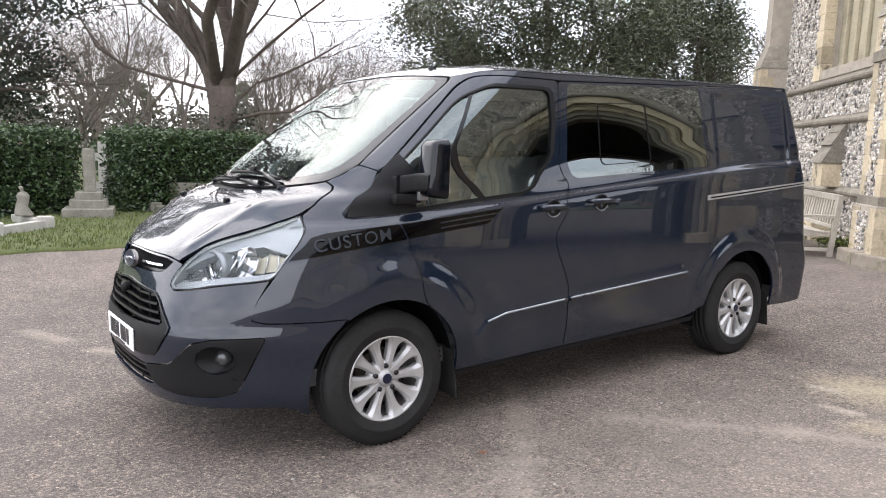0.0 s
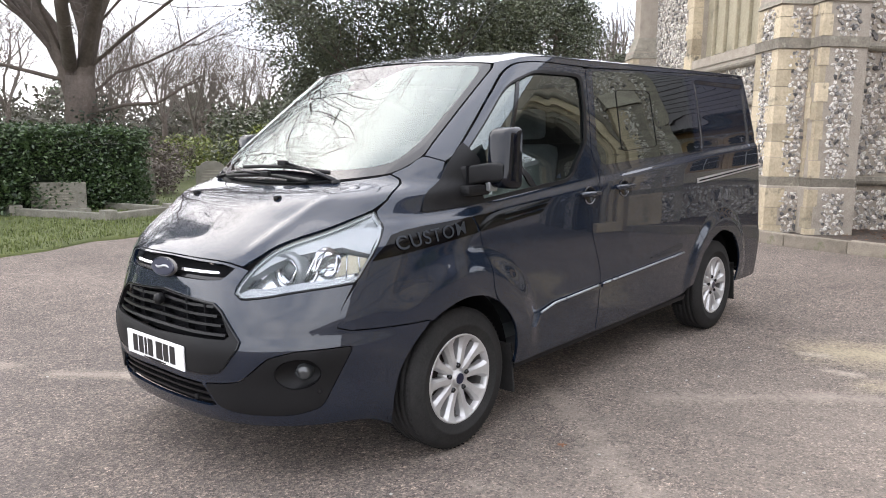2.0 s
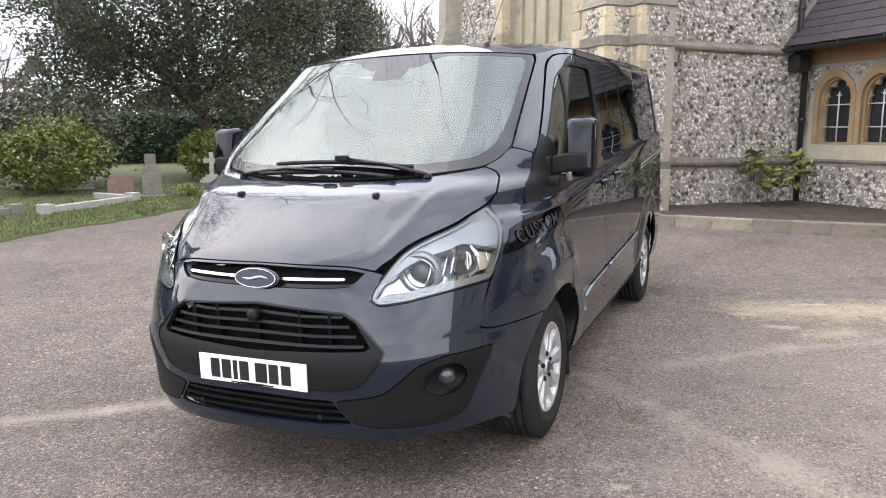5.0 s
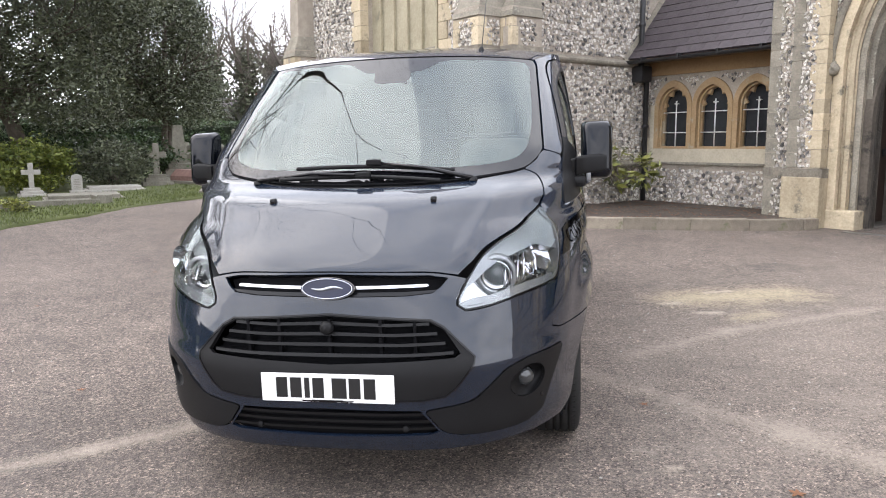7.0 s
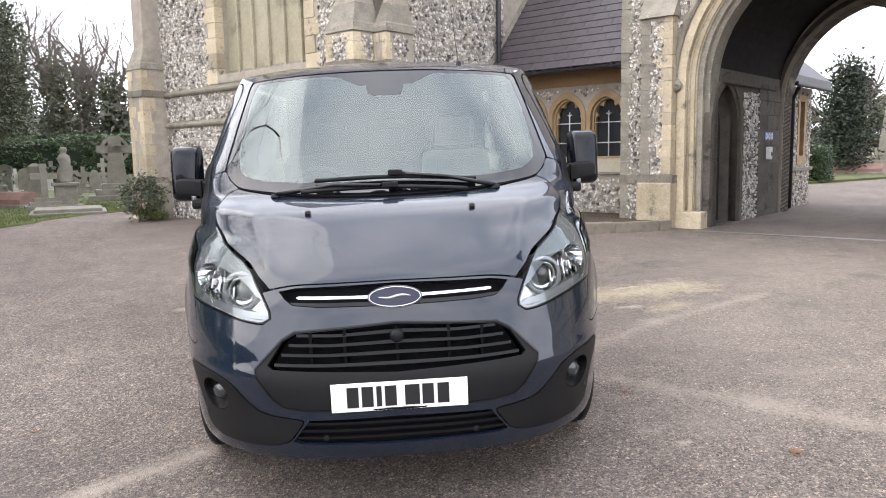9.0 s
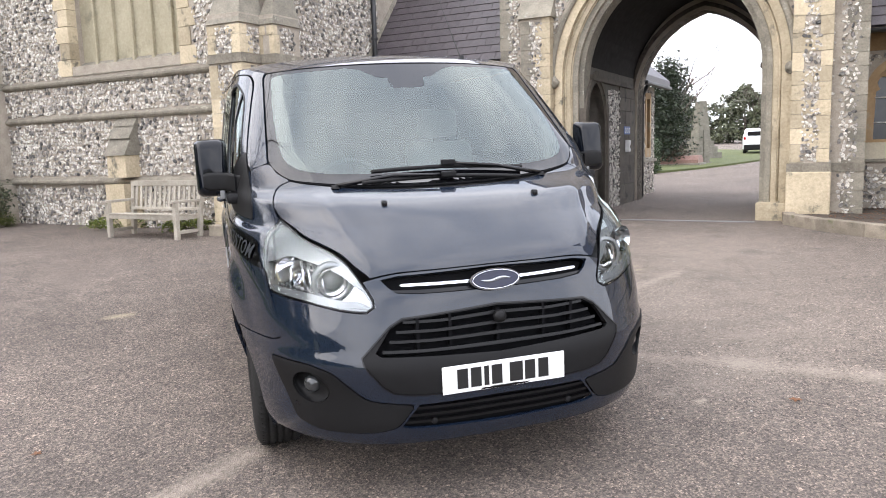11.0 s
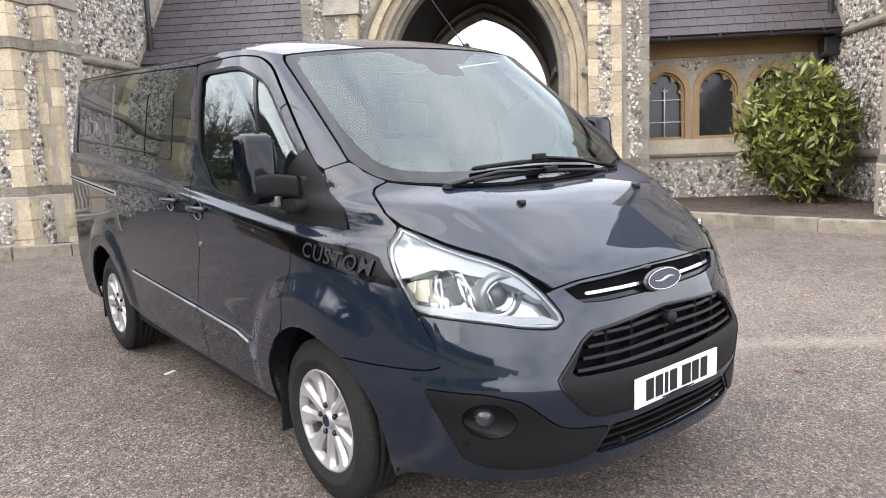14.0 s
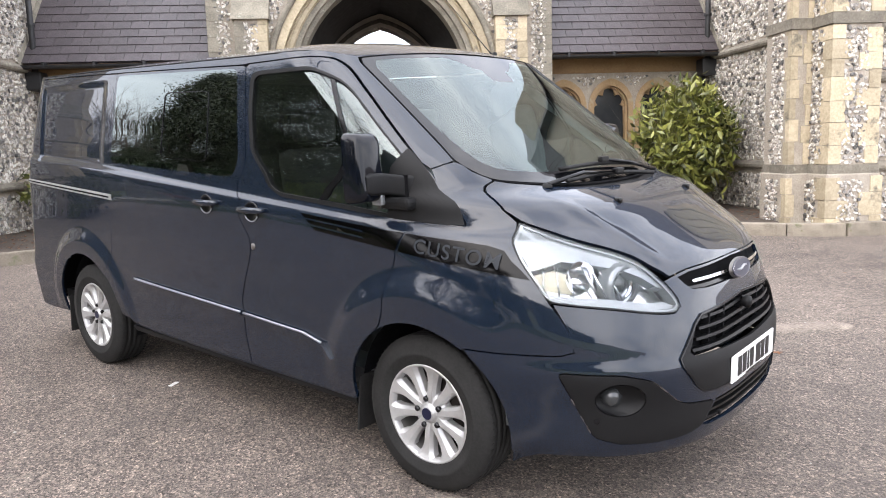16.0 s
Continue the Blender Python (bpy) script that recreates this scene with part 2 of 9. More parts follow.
def paint_stuff():
    m, n, l, b = shader("slate_blue_car_paint")
    co = n.new("ShaderNodeTexCoord").outputs["Object"]
    flake, film = noise_node(n, l, 900.0, 2, 0.5, co), noise_node(n, l, 4.0, 6, 0.65, co)
    c = ramp(n, l, flake.outputs["Fac"], [(0.3, (0.0031, 0.0062, 0.0128)), (0.7, (0.0070, 0.0138, 0.0280))])
    l.new(mix(n, l, ramp(n, l, film.outputs["Fac"], [(0.5, (0, 0, 0)), (0.85, (0.05, 0.05, 0.05))]), c, (0.07, 0.068, 0.065)), b.inputs["Base Color"])
    b.inputs["Metallic"].default_value, b.inputs["Roughness"].default_value = 0.0, 0.4
    b.inputs["Specular IOR Level"].default_value = 0.08
    b.inputs["Coat Weight"].default_value, b.inputs["Coat Roughness"].default_value = 1.0, 0.008
    b.inputs["Coat IOR"].default_value = 1.6
    return m


M = {
    "tarmac": tarmac(),
    "flint": flint_stuff(),
    "mortar": rough_stuff("flint_mortar", (0.26, 0.224, 0.182), (0.49, 0.434, 0.36), 5, 50, 0.95, 0.02),
    "stone": rough_stuff("limestone_dressing", (0.345, 0.284, 0.190), (0.63, 0.538, 0.385), 2.2, 26, 0.92, 0.016, piece=0.22, spot=((0.17, 0.155, 0.12), 3.2, 0.57)),
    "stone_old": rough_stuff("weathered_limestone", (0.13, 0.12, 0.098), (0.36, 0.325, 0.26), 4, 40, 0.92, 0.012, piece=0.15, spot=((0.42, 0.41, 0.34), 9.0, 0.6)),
    "stone_pane": rough_stuff("blind_window_stone", (0.30, 0.268, 0.185), (0.45, 0.405, 0.295), 1.6, 22, 0.92, 0.006, spot=((0.22, 0.205, 0.15), 1.2, 0.58)),
    # darker copies of stone and mortar: the passage's shade is put into their colour
    "stone_shade": rough_stuff("shade_darkened_stone", (0.052, 0.044, 0.036), (0.135, 0.115, 0.092), 2.5, 28, 0.92, 0.014, piece=0.2, spot=((0.03, 0.026, 0.022), 3.0, 0.55)),
    "mortar_shade": rough_stuff("shade_darkened_mortar", (0.06, 0.052, 0.045), (0.13, 0.115, 0.098), 5, 50, 0.95, 0.02),
    "stone_dark": rough_stuff("lichened_stone", (0.12, 0.105, 0.085), (0.30, 0.27, 0.215), 5, 34, 0.95, 0.016, piece=0.15, spot=((0.40, 0.38, 0.30), 7.0, 0.6)),
    "kerb": rough_stuff("brown_aggregate_kerb", (0.13, 0.11, 0.085), (0.33, 0.285, 0.225), 6, 70, 0.95, 0.008, piece=0.2, spot=((0.10, 0.11, 0.05), 3.0, 0.62)),
    "stone_warm": rough_stuff("ochre_stone", (0.30, 0.195, 0.095), (0.46, 0.325, 0.185), 3, 30, 0.85, 0.006, spot=((0.40, 0.34, 0.24), 3.5, 0.55)),
    "stone_cream": rough_stuff("cream_stone", (0.42, 0.37, 0.27), (0.62, 0.555, 0.43), 3, 30, 0.88, 0.004, piece=0.1, spot=((0.30, 0.26, 0.18), 5.0, 0.62)),
    "ochre": rough_stuff("ochre_brick_band", (0.24, 0.145, 0.07), (0.36, 0.235, 0.12), 3, 30, 0.85, 0.006),
    "slate": rough_stuff("roof_slate", (0.042, 0.034, 0.038), (0.104, 0.088, 0.094), 3, 30, 0.5, 0.006, piece=0.13),
    "iron": rough_stuff("black_painted_iron", (0.012, 0.012, 0.013), (0.03, 0.03, 0.032), 8, 60, 0.5, 0.002),
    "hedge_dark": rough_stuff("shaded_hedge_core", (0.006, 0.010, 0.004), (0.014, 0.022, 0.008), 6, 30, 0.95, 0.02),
    "soil": rough_stuff("bare_soil", (0.045, 0.034, 0.026), (0.10, 0.078, 0.06), 4, 40, 0.98, 0.03),
    "oak_door": rough_stuff("dark_oak", (0.025, 0.014, 0.010), (0.06, 0.035, 0.025), 5, 40, 0.7, 0.004),
    "bench_wood": rough_stuff("silvered_teak", (0.26, 0.23, 0.185), (0.50, 0.46, 0.39), 4, 50, 0.85, 0.004, piece=0.12),
    "bark": rough_stuff("grey_brown_bark", (0.055, 0.043, 0.035), (0.135, 0.108, 0.088), 3, 18, 0.95, 0.05),
    "twig": rough_stuff("bare_twig", (0.10, 0.083, 0.072), (0.20, 0.168, 0.145), 3, 18, 0.95, 0.0),
    "grass_soil": rough_stuff("turf", (0.040, 0.052, 0.014), (0.10, 0.115, 0.032), 0.7, 22, 0.95, 0.03, spot=((0.14, 0.12, 0.05), 2.0, 0.6)),
    "grass": leaf_stuff("grass_blades", (0.045, 0.065, 0.012), (0.15, 0.175, 0.045), 0.6),
    "hedge": leaf_stuff("hedge_leaves", (0.016, 0.035, 0.012), (0.062, 0.10, 0.032), 0.4),
    "evergreen": leaf_stuff("evergreen_oak_leaves", (0.033, 0.042, 0.024), (0.135, 0.150, 0.084), 0.45),
    "conifer": leaf_stuff("conifer_leaves", (0.010, 0.018, 0.010), (0.035, 0.05, 0.024), 0.6),
    "bush": leaf_stuff("bush_leaves", (0.05, 0.075, 0.012), (0.22, 0.25, 0.045), 0.5),
    "far_wood": leaf_stuff("far_hazy_woodland", (0.075, 0.070, 0.058), (0.17, 0.165, 0.13), 0.8),
    "laurel": leaf_stuff("variegated_laurel_leaves", (0.022, 0.036, 0.008), (0.31, 0.315, 0.075), 0.28),
    "marker": rough_stuff("grey_gravestone", (0.11, 0.103, 0.083), (0.28, 0.262, 0.215), 4, 40, 0.92, 0.006, spot=((0.16, 0.165, 0.12), 5.0, 0.6)),
    "marker_white": rough_stuff("white_marble", (0.27, 0.26, 0.23), (0.46, 0.44, 0.395), 4, 40, 0.7, 0.003, spot=((0.32, 0.32, 0.27), 5.0, 0.62)),
    "marker_red": rough_stuff("pinkish_granite", (0.16, 0.085, 0.068), (0.30, 0.19, 0.16), 8, 90, 0.5, 0.0),
    "brick": rough_stuff("red_brick", (0.20, 0.085, 0.055), (0.32, 0.14, 0.095), 2, 30, 0.9, 0.01),
    "white_paint": smooth_stuff("white_paint", (0.72, 0.72, 0.70), 0.45),
    "lead_glass": smooth_stuff("dusty_window_glass", (0.035, 0.038, 0.042), 0.12),
    "blue_sign": smooth_stuff("blue_enamel", (0.03, 0.09, 0.33), 0.35),
    # near-black for inside faces: the shade in there is put into the colour
    "inner_shade": smooth_stuff("shaded_interior", (0.012, 0.010, 0.009), 0.95, spec=0.2),
    "paint": paint_stuff(),
    "black_plastic": rough_stuff("black_moulded_plastic", (0.0055, 0.0055, 0.006), (0.0105, 0.0105, 0.011), 6, 400, 0.5, 0.0006, spec=0.2),
    "gloss_black": smooth_stuff("gloss_black", (0.005, 0.005, 0.006), 0.18, 0.0, 0.0, 0.35),
    "slat_black": smooth_stuff("satin_black_slat", (0.006, 0.006, 0.0065), 0.35, 0.0, 0.0, 0.25),
    "frit": smooth_stuff("black_ceramic_border", (0.004, 0.004, 0.005), 0.03, 0.0, 0.0, 0.6),
    "matt_black": smooth_stuff("matt_black", (0.006, 0.006, 0.007), 0.9, spec=0.1),
    "rubber": rough_stuff("tyre_rubber", (0.013, 0.0127, 0.0123), (0.028, 0.0272, 0.0265), 8, 90, 0.8, 0.001, spec=0.2),
    "alloy": smooth_stuff("painted_alloy", (0.45, 0.445, 0.44), 0.34, 0.45, 0.2),
    "mirror_black": smooth_stuff("dark_mirror_paint", (0.003, 0.004, 0.007), 0.07, 0.0, 0.0, 0.35),
    "fog_glass": smooth_stuff("smoky_lamp_lens", (0.045, 0.048, 0.05), 0.10, 0.2, 0.6),
    "chrome_dull": smooth_stuff("dull_bright_trim", (0.42, 0.44, 0.47), 0.30, 0.8),
    "chrome": smooth_stuff("chrome", (0.80, 0.80, 0.82), 0.06, 1.0),
    "dark_iron": smooth_stuff("rusty_dark_iron", (0.035, 0.028, 0.024), 0.6, 0.3),
    "steel": smooth_stuff("dull_steel", (0.20, 0.19, 0.18), 0.5, 0.8),
    "reflector": smooth_stuff("lamp_reflector", (0.55, 0.56, 0.57), 0.14, 0.9),
    "lamp_white": smooth_stuff("lamp_bezel", (0.27, 0.28, 0.29), 0.22, 0.6),
    "amber": smooth_stuff("pale_amber_lens", (0.55, 0.50, 0.36), 0.2),
    "red_lens": smooth_stuff("red_lens", (0.30, 0.01, 0.01), 0.1, 0.0, 1.0),
    "badge_blue": smooth_stuff("blue_enamel_badge", (0.003, 0.005, 0.026), 0.3, 0.0, 0.1),
    "plate_white": smooth_stuff("plate_white", (0.80, 0.80, 0.79), 0.35),
    "plate_black": smooth_stuff("plate_black", (0.012, 0.012, 0.012), 0.4),
    "decal": smooth_stuff("black_vinyl", (0.0012, 0.0012, 0.0015), 0.08, 0.0, 0.0, 0.22),
    "decal_letters": smooth_stuff("grey_vinyl", (0.022, 0.025, 0.030), 0.5, 0.0, 0.0, 0.2),
    "trim": smooth_stuff("grey_interior_plastic", (0.075, 0.078, 0.082), 0.65),
    "seat_cloth": rough_stuff("seat_cloth", (0.04, 0.042, 0.045), (0.075, 0.077, 0.08), 6, 200, 0.95, 0.002),
    "seat_cover": rough_stuff("pale_seat_cover", (0.26, 0.27, 0.28), (0.36, 0.37, 0.38), 4, 30, 0.8, 0.01),
    "screen_glass": glass_stuff("windscreen_glass", (0.58, 0.71, 0.69), 0.0, 1.0, 1.95),
    "side_glass": glass_stuff("side_glass", (0.50, 0.57, 0.55), 0.0, 1.0, 2.2),
    "privacy_glass": glass_stuff("privacy_glass", (0.05, 0.052, 0.055), 0.0, 1.0, 2.4),
    "lamp_glass": glass_stuff("lamp_lens", (0.96, 0.97, 0.98), 0.0, 1.0, 1.45),
    "car_white": smooth_stuff("white_car_paint", (0.74, 0.75, 0.76), 0.25, 0.0, 1.0),
    "far_tiles": rough_stuff("far_roof_tiles", (0.15, 0.095, 0.08), (0.24, 0.15, 0.12), 1, 6, 0.9, 0.0),
    "wood_brown": rough_stuff("brown_painted_wood", (0.15, 0.10, 0.055), (0.24, 0.165, 0.09), 4, 50, 0.8, 0.003),
    "leaf_litter": rough_stuff("dead_leaf", (0.12, 0.05, 0.025), (0.24, 0.11, 0.05), 9, 60, 0.8, 0.0),
}


# ---- building tools ----
from mathutils.geometry import delaunay_2d_cdt, tessellate_polygon

rng = np.random.default_rng(7)


def thing(name, label, category, group="", kind="", at=None):
    ob = new(name)
    ob.empty_display_size = 0.1
    if at is not None:
        ob.matrix_world = at
    return tagged(ob, label, category, group, kind)


def link_mesh(name, mesh, material, parent=None, label="", smooth=False):
    if material is not None and not mesh.materials:
        mesh.materials.append(material)
    if smooth:
        mesh.shade_smooth()
    ob = new(name, mesh)
    if parent is not None:
        ob.parent = parent
    return tagged(ob, label) if label else ob


def part(name, bm, material, parent=None, label="", smooth=False):
    """Links a bmesh as one mesh object under a thing or under a part."""
    mesh = bpy.data.meshes.new(name)
    bmesh.ops.recalc_face_normals(bm, faces=bm.faces)
    bm.to_mesh(mesh)
    bm.free()
    return link_mesh(name, mesh, material, parent, label, smooth)


def raw(name, verts, faces, material, parent=None, label="", smooth=False):
    mesh = bpy.data.meshes.new(name)
    mesh.from_pydata([tuple(v) for v in verts], [], faces)
    mesh.update()
    return link_mesh(name, mesh, material, parent, label, smooth)


def box(bm, x0, x1, y0, y1, z0, z1, bevel=0.0, m=None):
    made = bmesh.ops.create_cube(bm, size=1.0)["verts"]
    bmesh.ops.transform(bm, matrix=Matrix.Translation(((x0 + x1) / 2, (y0 + y1) / 2, (z0 + z1) / 2)) @ Matrix.Diagonal((x1 - x0, y1 - y0, z1 - z0, 1)), verts=made)
    if bevel:
        edges = list({e for v in made for e in v.link_edges})
        made = list({v for f in bmesh.ops.bevel(bm, geom=edges, offset=bevel, segments=2, affect="EDGES", profile=0.6)["faces"] for v in f.verts})
        made = list({v for v in bm.verts if v.is_valid and x0 - 1e-4 <= v.co.x <= x1 + 1e-4 and y0 - 1e-4 <= v.co.y <= y1 + 1e-4 and z0 - 1e-4 <= v.co.z <= z1 + 1e-4}) if m is not None else made
    if m is not None:
        bmesh.ops.transform(bm, matrix=m, verts=made)
    return bm


def boxed(*args, bevel=0.0):
    return box(bmesh.new(), *args, bevel=bevel)


def prism(loops, thick, to3=lambda a, b, d: (a, d, b), bm=None):
    """A plate cut to the first loop, with the other loops as holes: loops lie in the plane (a, b), the depth d runs from 0 to thick."""
    bm = bm or bmesh.new()
    flat = [p for loop in loops for p in loop]
    tris = tessellate_polygon([[Vector((a, b, 0)) for a, b in loop] for loop in loops])
    sides = []
    for d in (0.0, thick):
        vs = [bm.verts.new(to3(a, b, d)) for a, b in flat]
        for t in tris:
            try:
                bm.faces.new([vs[k] for k in t])
            except ValueError:
                pass
        sides.append(vs)
    at = 0
    for loop in loops:
        n = len(loop)
        for k in range(n):
            i, j = at + k, at + (k + 1) % n
            bm.faces.new((sides[0][i], sides[0][j], sides[1][j], sides[1][i]))
        at += n
    return bm


def tube(verts, faces, pts, radii, sides=6, cap=True):
    """Adds a tapering tube along points to vertex and face lists."""
    base, n = len(verts), len(pts)
    side = None
    for k, p in enumerate(pts):
        d = (pts[min(k + 1, n - 1)] - pts[max(k - 1, 0)]).normalized()
        if side is None:
            side = d.orthogonal().normalized()
        side = (side - d * side.dot(d)).normalized()
        up = d.cross(side)
        for s in range(sides):
            a = 2 * math.pi * s / sides
            verts.append(p + (side * math.cos(a) + up * math.sin(a)) * radii[k])
    for k in range(n - 1):
        for s in range(sides):
            a, b = base + k * sides + s, base + k * sides + (s + 1) % sides
            faces.append((a, b, b + sides, a + sides))
    if cap:
        faces.append(tuple(base + s for s in range(sides))[::-1])
        faces.append(tuple(base + (n - 1) * sides + s for s in range(sides)))


def rod(name, pts, r, material, parent, label="", sides=8, smooth=True):
    v, f = [], []
    pts = [Vector(p) for p in pts]
    tube(v, f, pts, [r] * len(pts) if not isinstance(r, (list, tuple)) else r, sides)
    return raw(name, v, f, material, parent, label, smooth)


def lathe(bm, profile, steps=32, axis="Z", m=None, cap=False):
    """Turns a profile of (radius, height) about an axis."""
    rings = []
    for r, h in profile:
        ring = []
        for k in range(steps):
            a = 2 * math.pi * k / steps
            p = (r * math.cos(a), r * math.sin(a), h)
            p = p if axis == "Z" else (h, p[0], p[1])
            ring.append(bm.verts.new((m @ Vector(p)) if m is not None else p))
        rings.append(ring)
    for a, b in zip(rings, rings[1:]):
        for k in range(steps):
            bm.faces.new((a[k], a[(k + 1) % steps], b[(k + 1) % steps], b[k]))
    for ring, r in ((rings[0], profile[0][0]), (rings[-1], profile[-1][0])):
        if cap and r > 1e-5:
            bm.faces.new(ring)
    return bm


def arch_line(half, spring, rise, foot=None, n=10):
    """A two-centred pointed arch as a line from its left foot over the top to its right foot."""
    R = (rise * rise + half * half) / (2 * half)
    top = math.asin(min(rise / R, 1))
    left = [(R - half - R * math.cos(a), spring + R * math.sin(a)) for a in np.linspace(0, top, n)]
    left = [(-(R - (R - half)) if k == 0 else x, z) for k, (x, z) in enumerate(left)]
    line = left + [(-x, z) for x, z in left[-2::-1]]
    return line if foot is None else [(-half, foot), *line, (half, foot)]


def ground_z(x, y):
    """The yard tilts gently under the van and levels out towards the chapels and the graves."""
    s = 0.0235 * x + 0.021 * y
    if s > 0.09:
        s = 0.09 + 0.06 * math.tanh((s - 0.09) / 0.06)
    elif s < -0.04:
        s = -0.04 + 0.06 * math.tanh((s + 0.04) / 0.06)
    far = max(math.hypot(x, y) - 25, 0)
    return s + 0.012 * far * (1 if x + y > 20 else 0)


CHURCH = Matrix.Rotation(radians(-45), 4, "Z") @ Matrix.Translation((-0.65, 0, 0))


def plan(u, w):
    p = CHURCH @ Vector((u, w, 0))
    return p.x, p.y


def stones(name, patches, material, parent, size=0.075, label="", seed=1, keep=None, depth=0.03):
    """Flint nodules set in a wall face: patches of (origin, along, up, out, length, height); keep says which places to fill."""
    r = np.random.default_rng(seed)
    size = size * 0.84
    verts, faces = [], []
    for o, a, b, c, la, lb in patches:
        o, a, b, c = (np.array(v, float) for v in (o, a, b, c))
        for j in range(int(lb / (size * 0.86))):
            for i in range(int(la / size)):
                p, q = (i + 0.5 + 0.5 * (j % 2) + r.uniform(-0.3, 0.3)) * size, (j + 0.5 + r.uniform(-0.3, 0.3)) * size * 0.86
                if p > la or q > lb or (keep and not keep(p, q)):
                    continue
                turn, sx, sy = r.uniform(0, math.pi), size * r.uniform(0.42, 0.80), size * r.uniform(0.28, 0.52)
                base, n = len(verts), 6
                for ring, (scale, out) in enumerate(((1.0, -0.004), (0.72, depth * r.uniform(0.45, 1.0)))):
                    for k in range(n):
                        t = 2 * math.pi * k / n + ring * 0.4
                        rad = scale * r.uniform(0.75, 1.15)
                        ex, ey = sx * rad * math.cos(t), sy * rad * math.sin(t)
                        fx, fy = ex * math.cos(turn) - ey * math.sin(turn), ex * math.sin(turn) + ey * math.cos(turn)
                        verts.append(o + a * (p + fx) + b * (q + fy) + c * (out + (r.uniform(-0.006, 0.006) if ring else 0)))
                for k in range(n):
                    x, y = base + k, base + (k + 1) % n
                    faces.append((x, y, y + n, x + n))
                faces.append(tuple(base + n + k for k in range(n)))
    ob = raw(name, verts, faces, material, parent, label)
    return tagged(ob, kind="stuff")


def fast_mesh(name, verts, sizes, material, parent=None, label="", smooth=False):
    """A mesh of many separate small faces: verts in order, sizes the corners of each face."""
    verts = np.asarray(verts, np.float32).reshape(-1, 3)
    mesh = bpy.data.meshes.new(name)
    mesh.vertices.add(len(verts))
    mesh.vertices.foreach_set("co", verts.ravel())
    mesh.loops.add(len(verts))
    mesh.loops.foreach_set("vertex_index", np.arange(len(verts), dtype=np.int32))
    mesh.polygons.add(len(sizes))
    mesh.polygons.foreach_set("loop_start", np.r_[0, np.cumsum(sizes)[:-1]].astype(np.int32))
    mesh.update(calc_edges=True)
    mesh.validate()
    return link_mesh(name, mesh, material, parent, label, smooth)


def leaf_cloud(centres, spread, count, size, seed, flat=0.6, droop=0.0, slim=0.5):
    """Corners of leaf-shaped quads, scattered about each centre."""
    r = np.random.default_rng(seed)
    c = np.repeat(np.asarray(centres, float), count, 0)
    n = len(c)
    d = r.normal(0, 1, (n, 3)) * np.asarray(spread)
    p = c + d
    a = r.normal(0, 1, (n, 3))
    a[:, 2] = a[:, 2] * flat - droop
    a /= np.linalg.norm(a, axis=1)[:, None]
    b = np.cross(a, r.normal(0, 1, (n, 3)))
    b /= np.linalg.norm(b, axis=1)[:, None] + 1e-9
    s = size * r.uniform(0.6, 1.35, (n, 1))
    k = np.cross(a, b) * s * 0.12
    quad = np.stack([p - a * s, p + b * s * slim + k, p + a * s, p - b * s * slim + k], 1)
    return quad.reshape(-1, 3), np.full(n, 4)


# ---- ground ----
def steps_out(near, far, fine, rate=1.25):
    vals, v, st = [], 0.0, fine
    while v < far:
        vals.append(v)
        if v > near:
            st *= rate
        v += st
    return [-a for a in vals[:0:-1]] + vals


axis = steps_out(16, 900, 0.6)
gv = [(x, y, ground_z(x, y)) for y in axis for x in axis]
gn = len(axis)
gf = [(j * gn + i, j * gn + i + 1, (j + 1) * gn + i + 1, (j + 1) * gn + i) for j in range(gn - 1) for i in range(gn - 1)]
ground = raw("ground", gv, gf, M["tarmac"], None, "worn brown-grey tarmac yard with pale chalky scars", True)
tagged(ground, category="ground", kind="structure")

EDGE_Y = [-60, -6, -1, 0.6, 2, 4.5, 8, 12, 15, 19, 26, 40, 80]
EDGE_X = [-4.0, -6.6, -7.05, -7.35, -7.9, -8.4, -8.7, -8.4, -7.4, -5.0, -1.0, 4.0, 14.0]


def lawn_edge(y):
    return float(np.interp(y, EDGE_Y, EDGE_X)) + 0.10 * math.sin(2.1 * y) + 0.05 * math.sin(5.3 * y + 1)


def lawn_z(x, y):
    return ground_z(x, y) + 0.045 + 0.03 * noise.noise((x * 0.5, y * 0.5, 0))


lv, lf = [], []
ys = list(np.arange(-12, 26, 0.4)) + [27, 30, 35, 42, 55, 80]
ys = [-60, -40, -25, -18] + ys
outs = [0, 0.0, 0.08, 0.25, 0.5, 0.9, 1.4, 2, 2.8, 3.6, 4.6, 5.8, 7.2, 9, 12, 16, 24, 40, 90, 300]
for y in ys:
    e = lawn_edge(y)
    for k, o in enumerate(outs):
        x = e - o
        lv.append((x, y, ground_z(x, y) - 0.05 if k == 0 else ground_z(x, y) + 0.012 if k == 1 else lawn_z(x, y)))
ln = len(outs)
lf = [(j * ln + i, (j + 1) * ln + i, (j + 1) * ln + i + 1, j * ln + i + 1) for j in range(len(ys) - 1) for i in range(ln - 1)]
lawn = raw("lawn", lv, lf, M["grass_soil"], None, "mossy churchyard grass with a ragged edge", True)
tagged(lawn, category="grass", kind="structure")


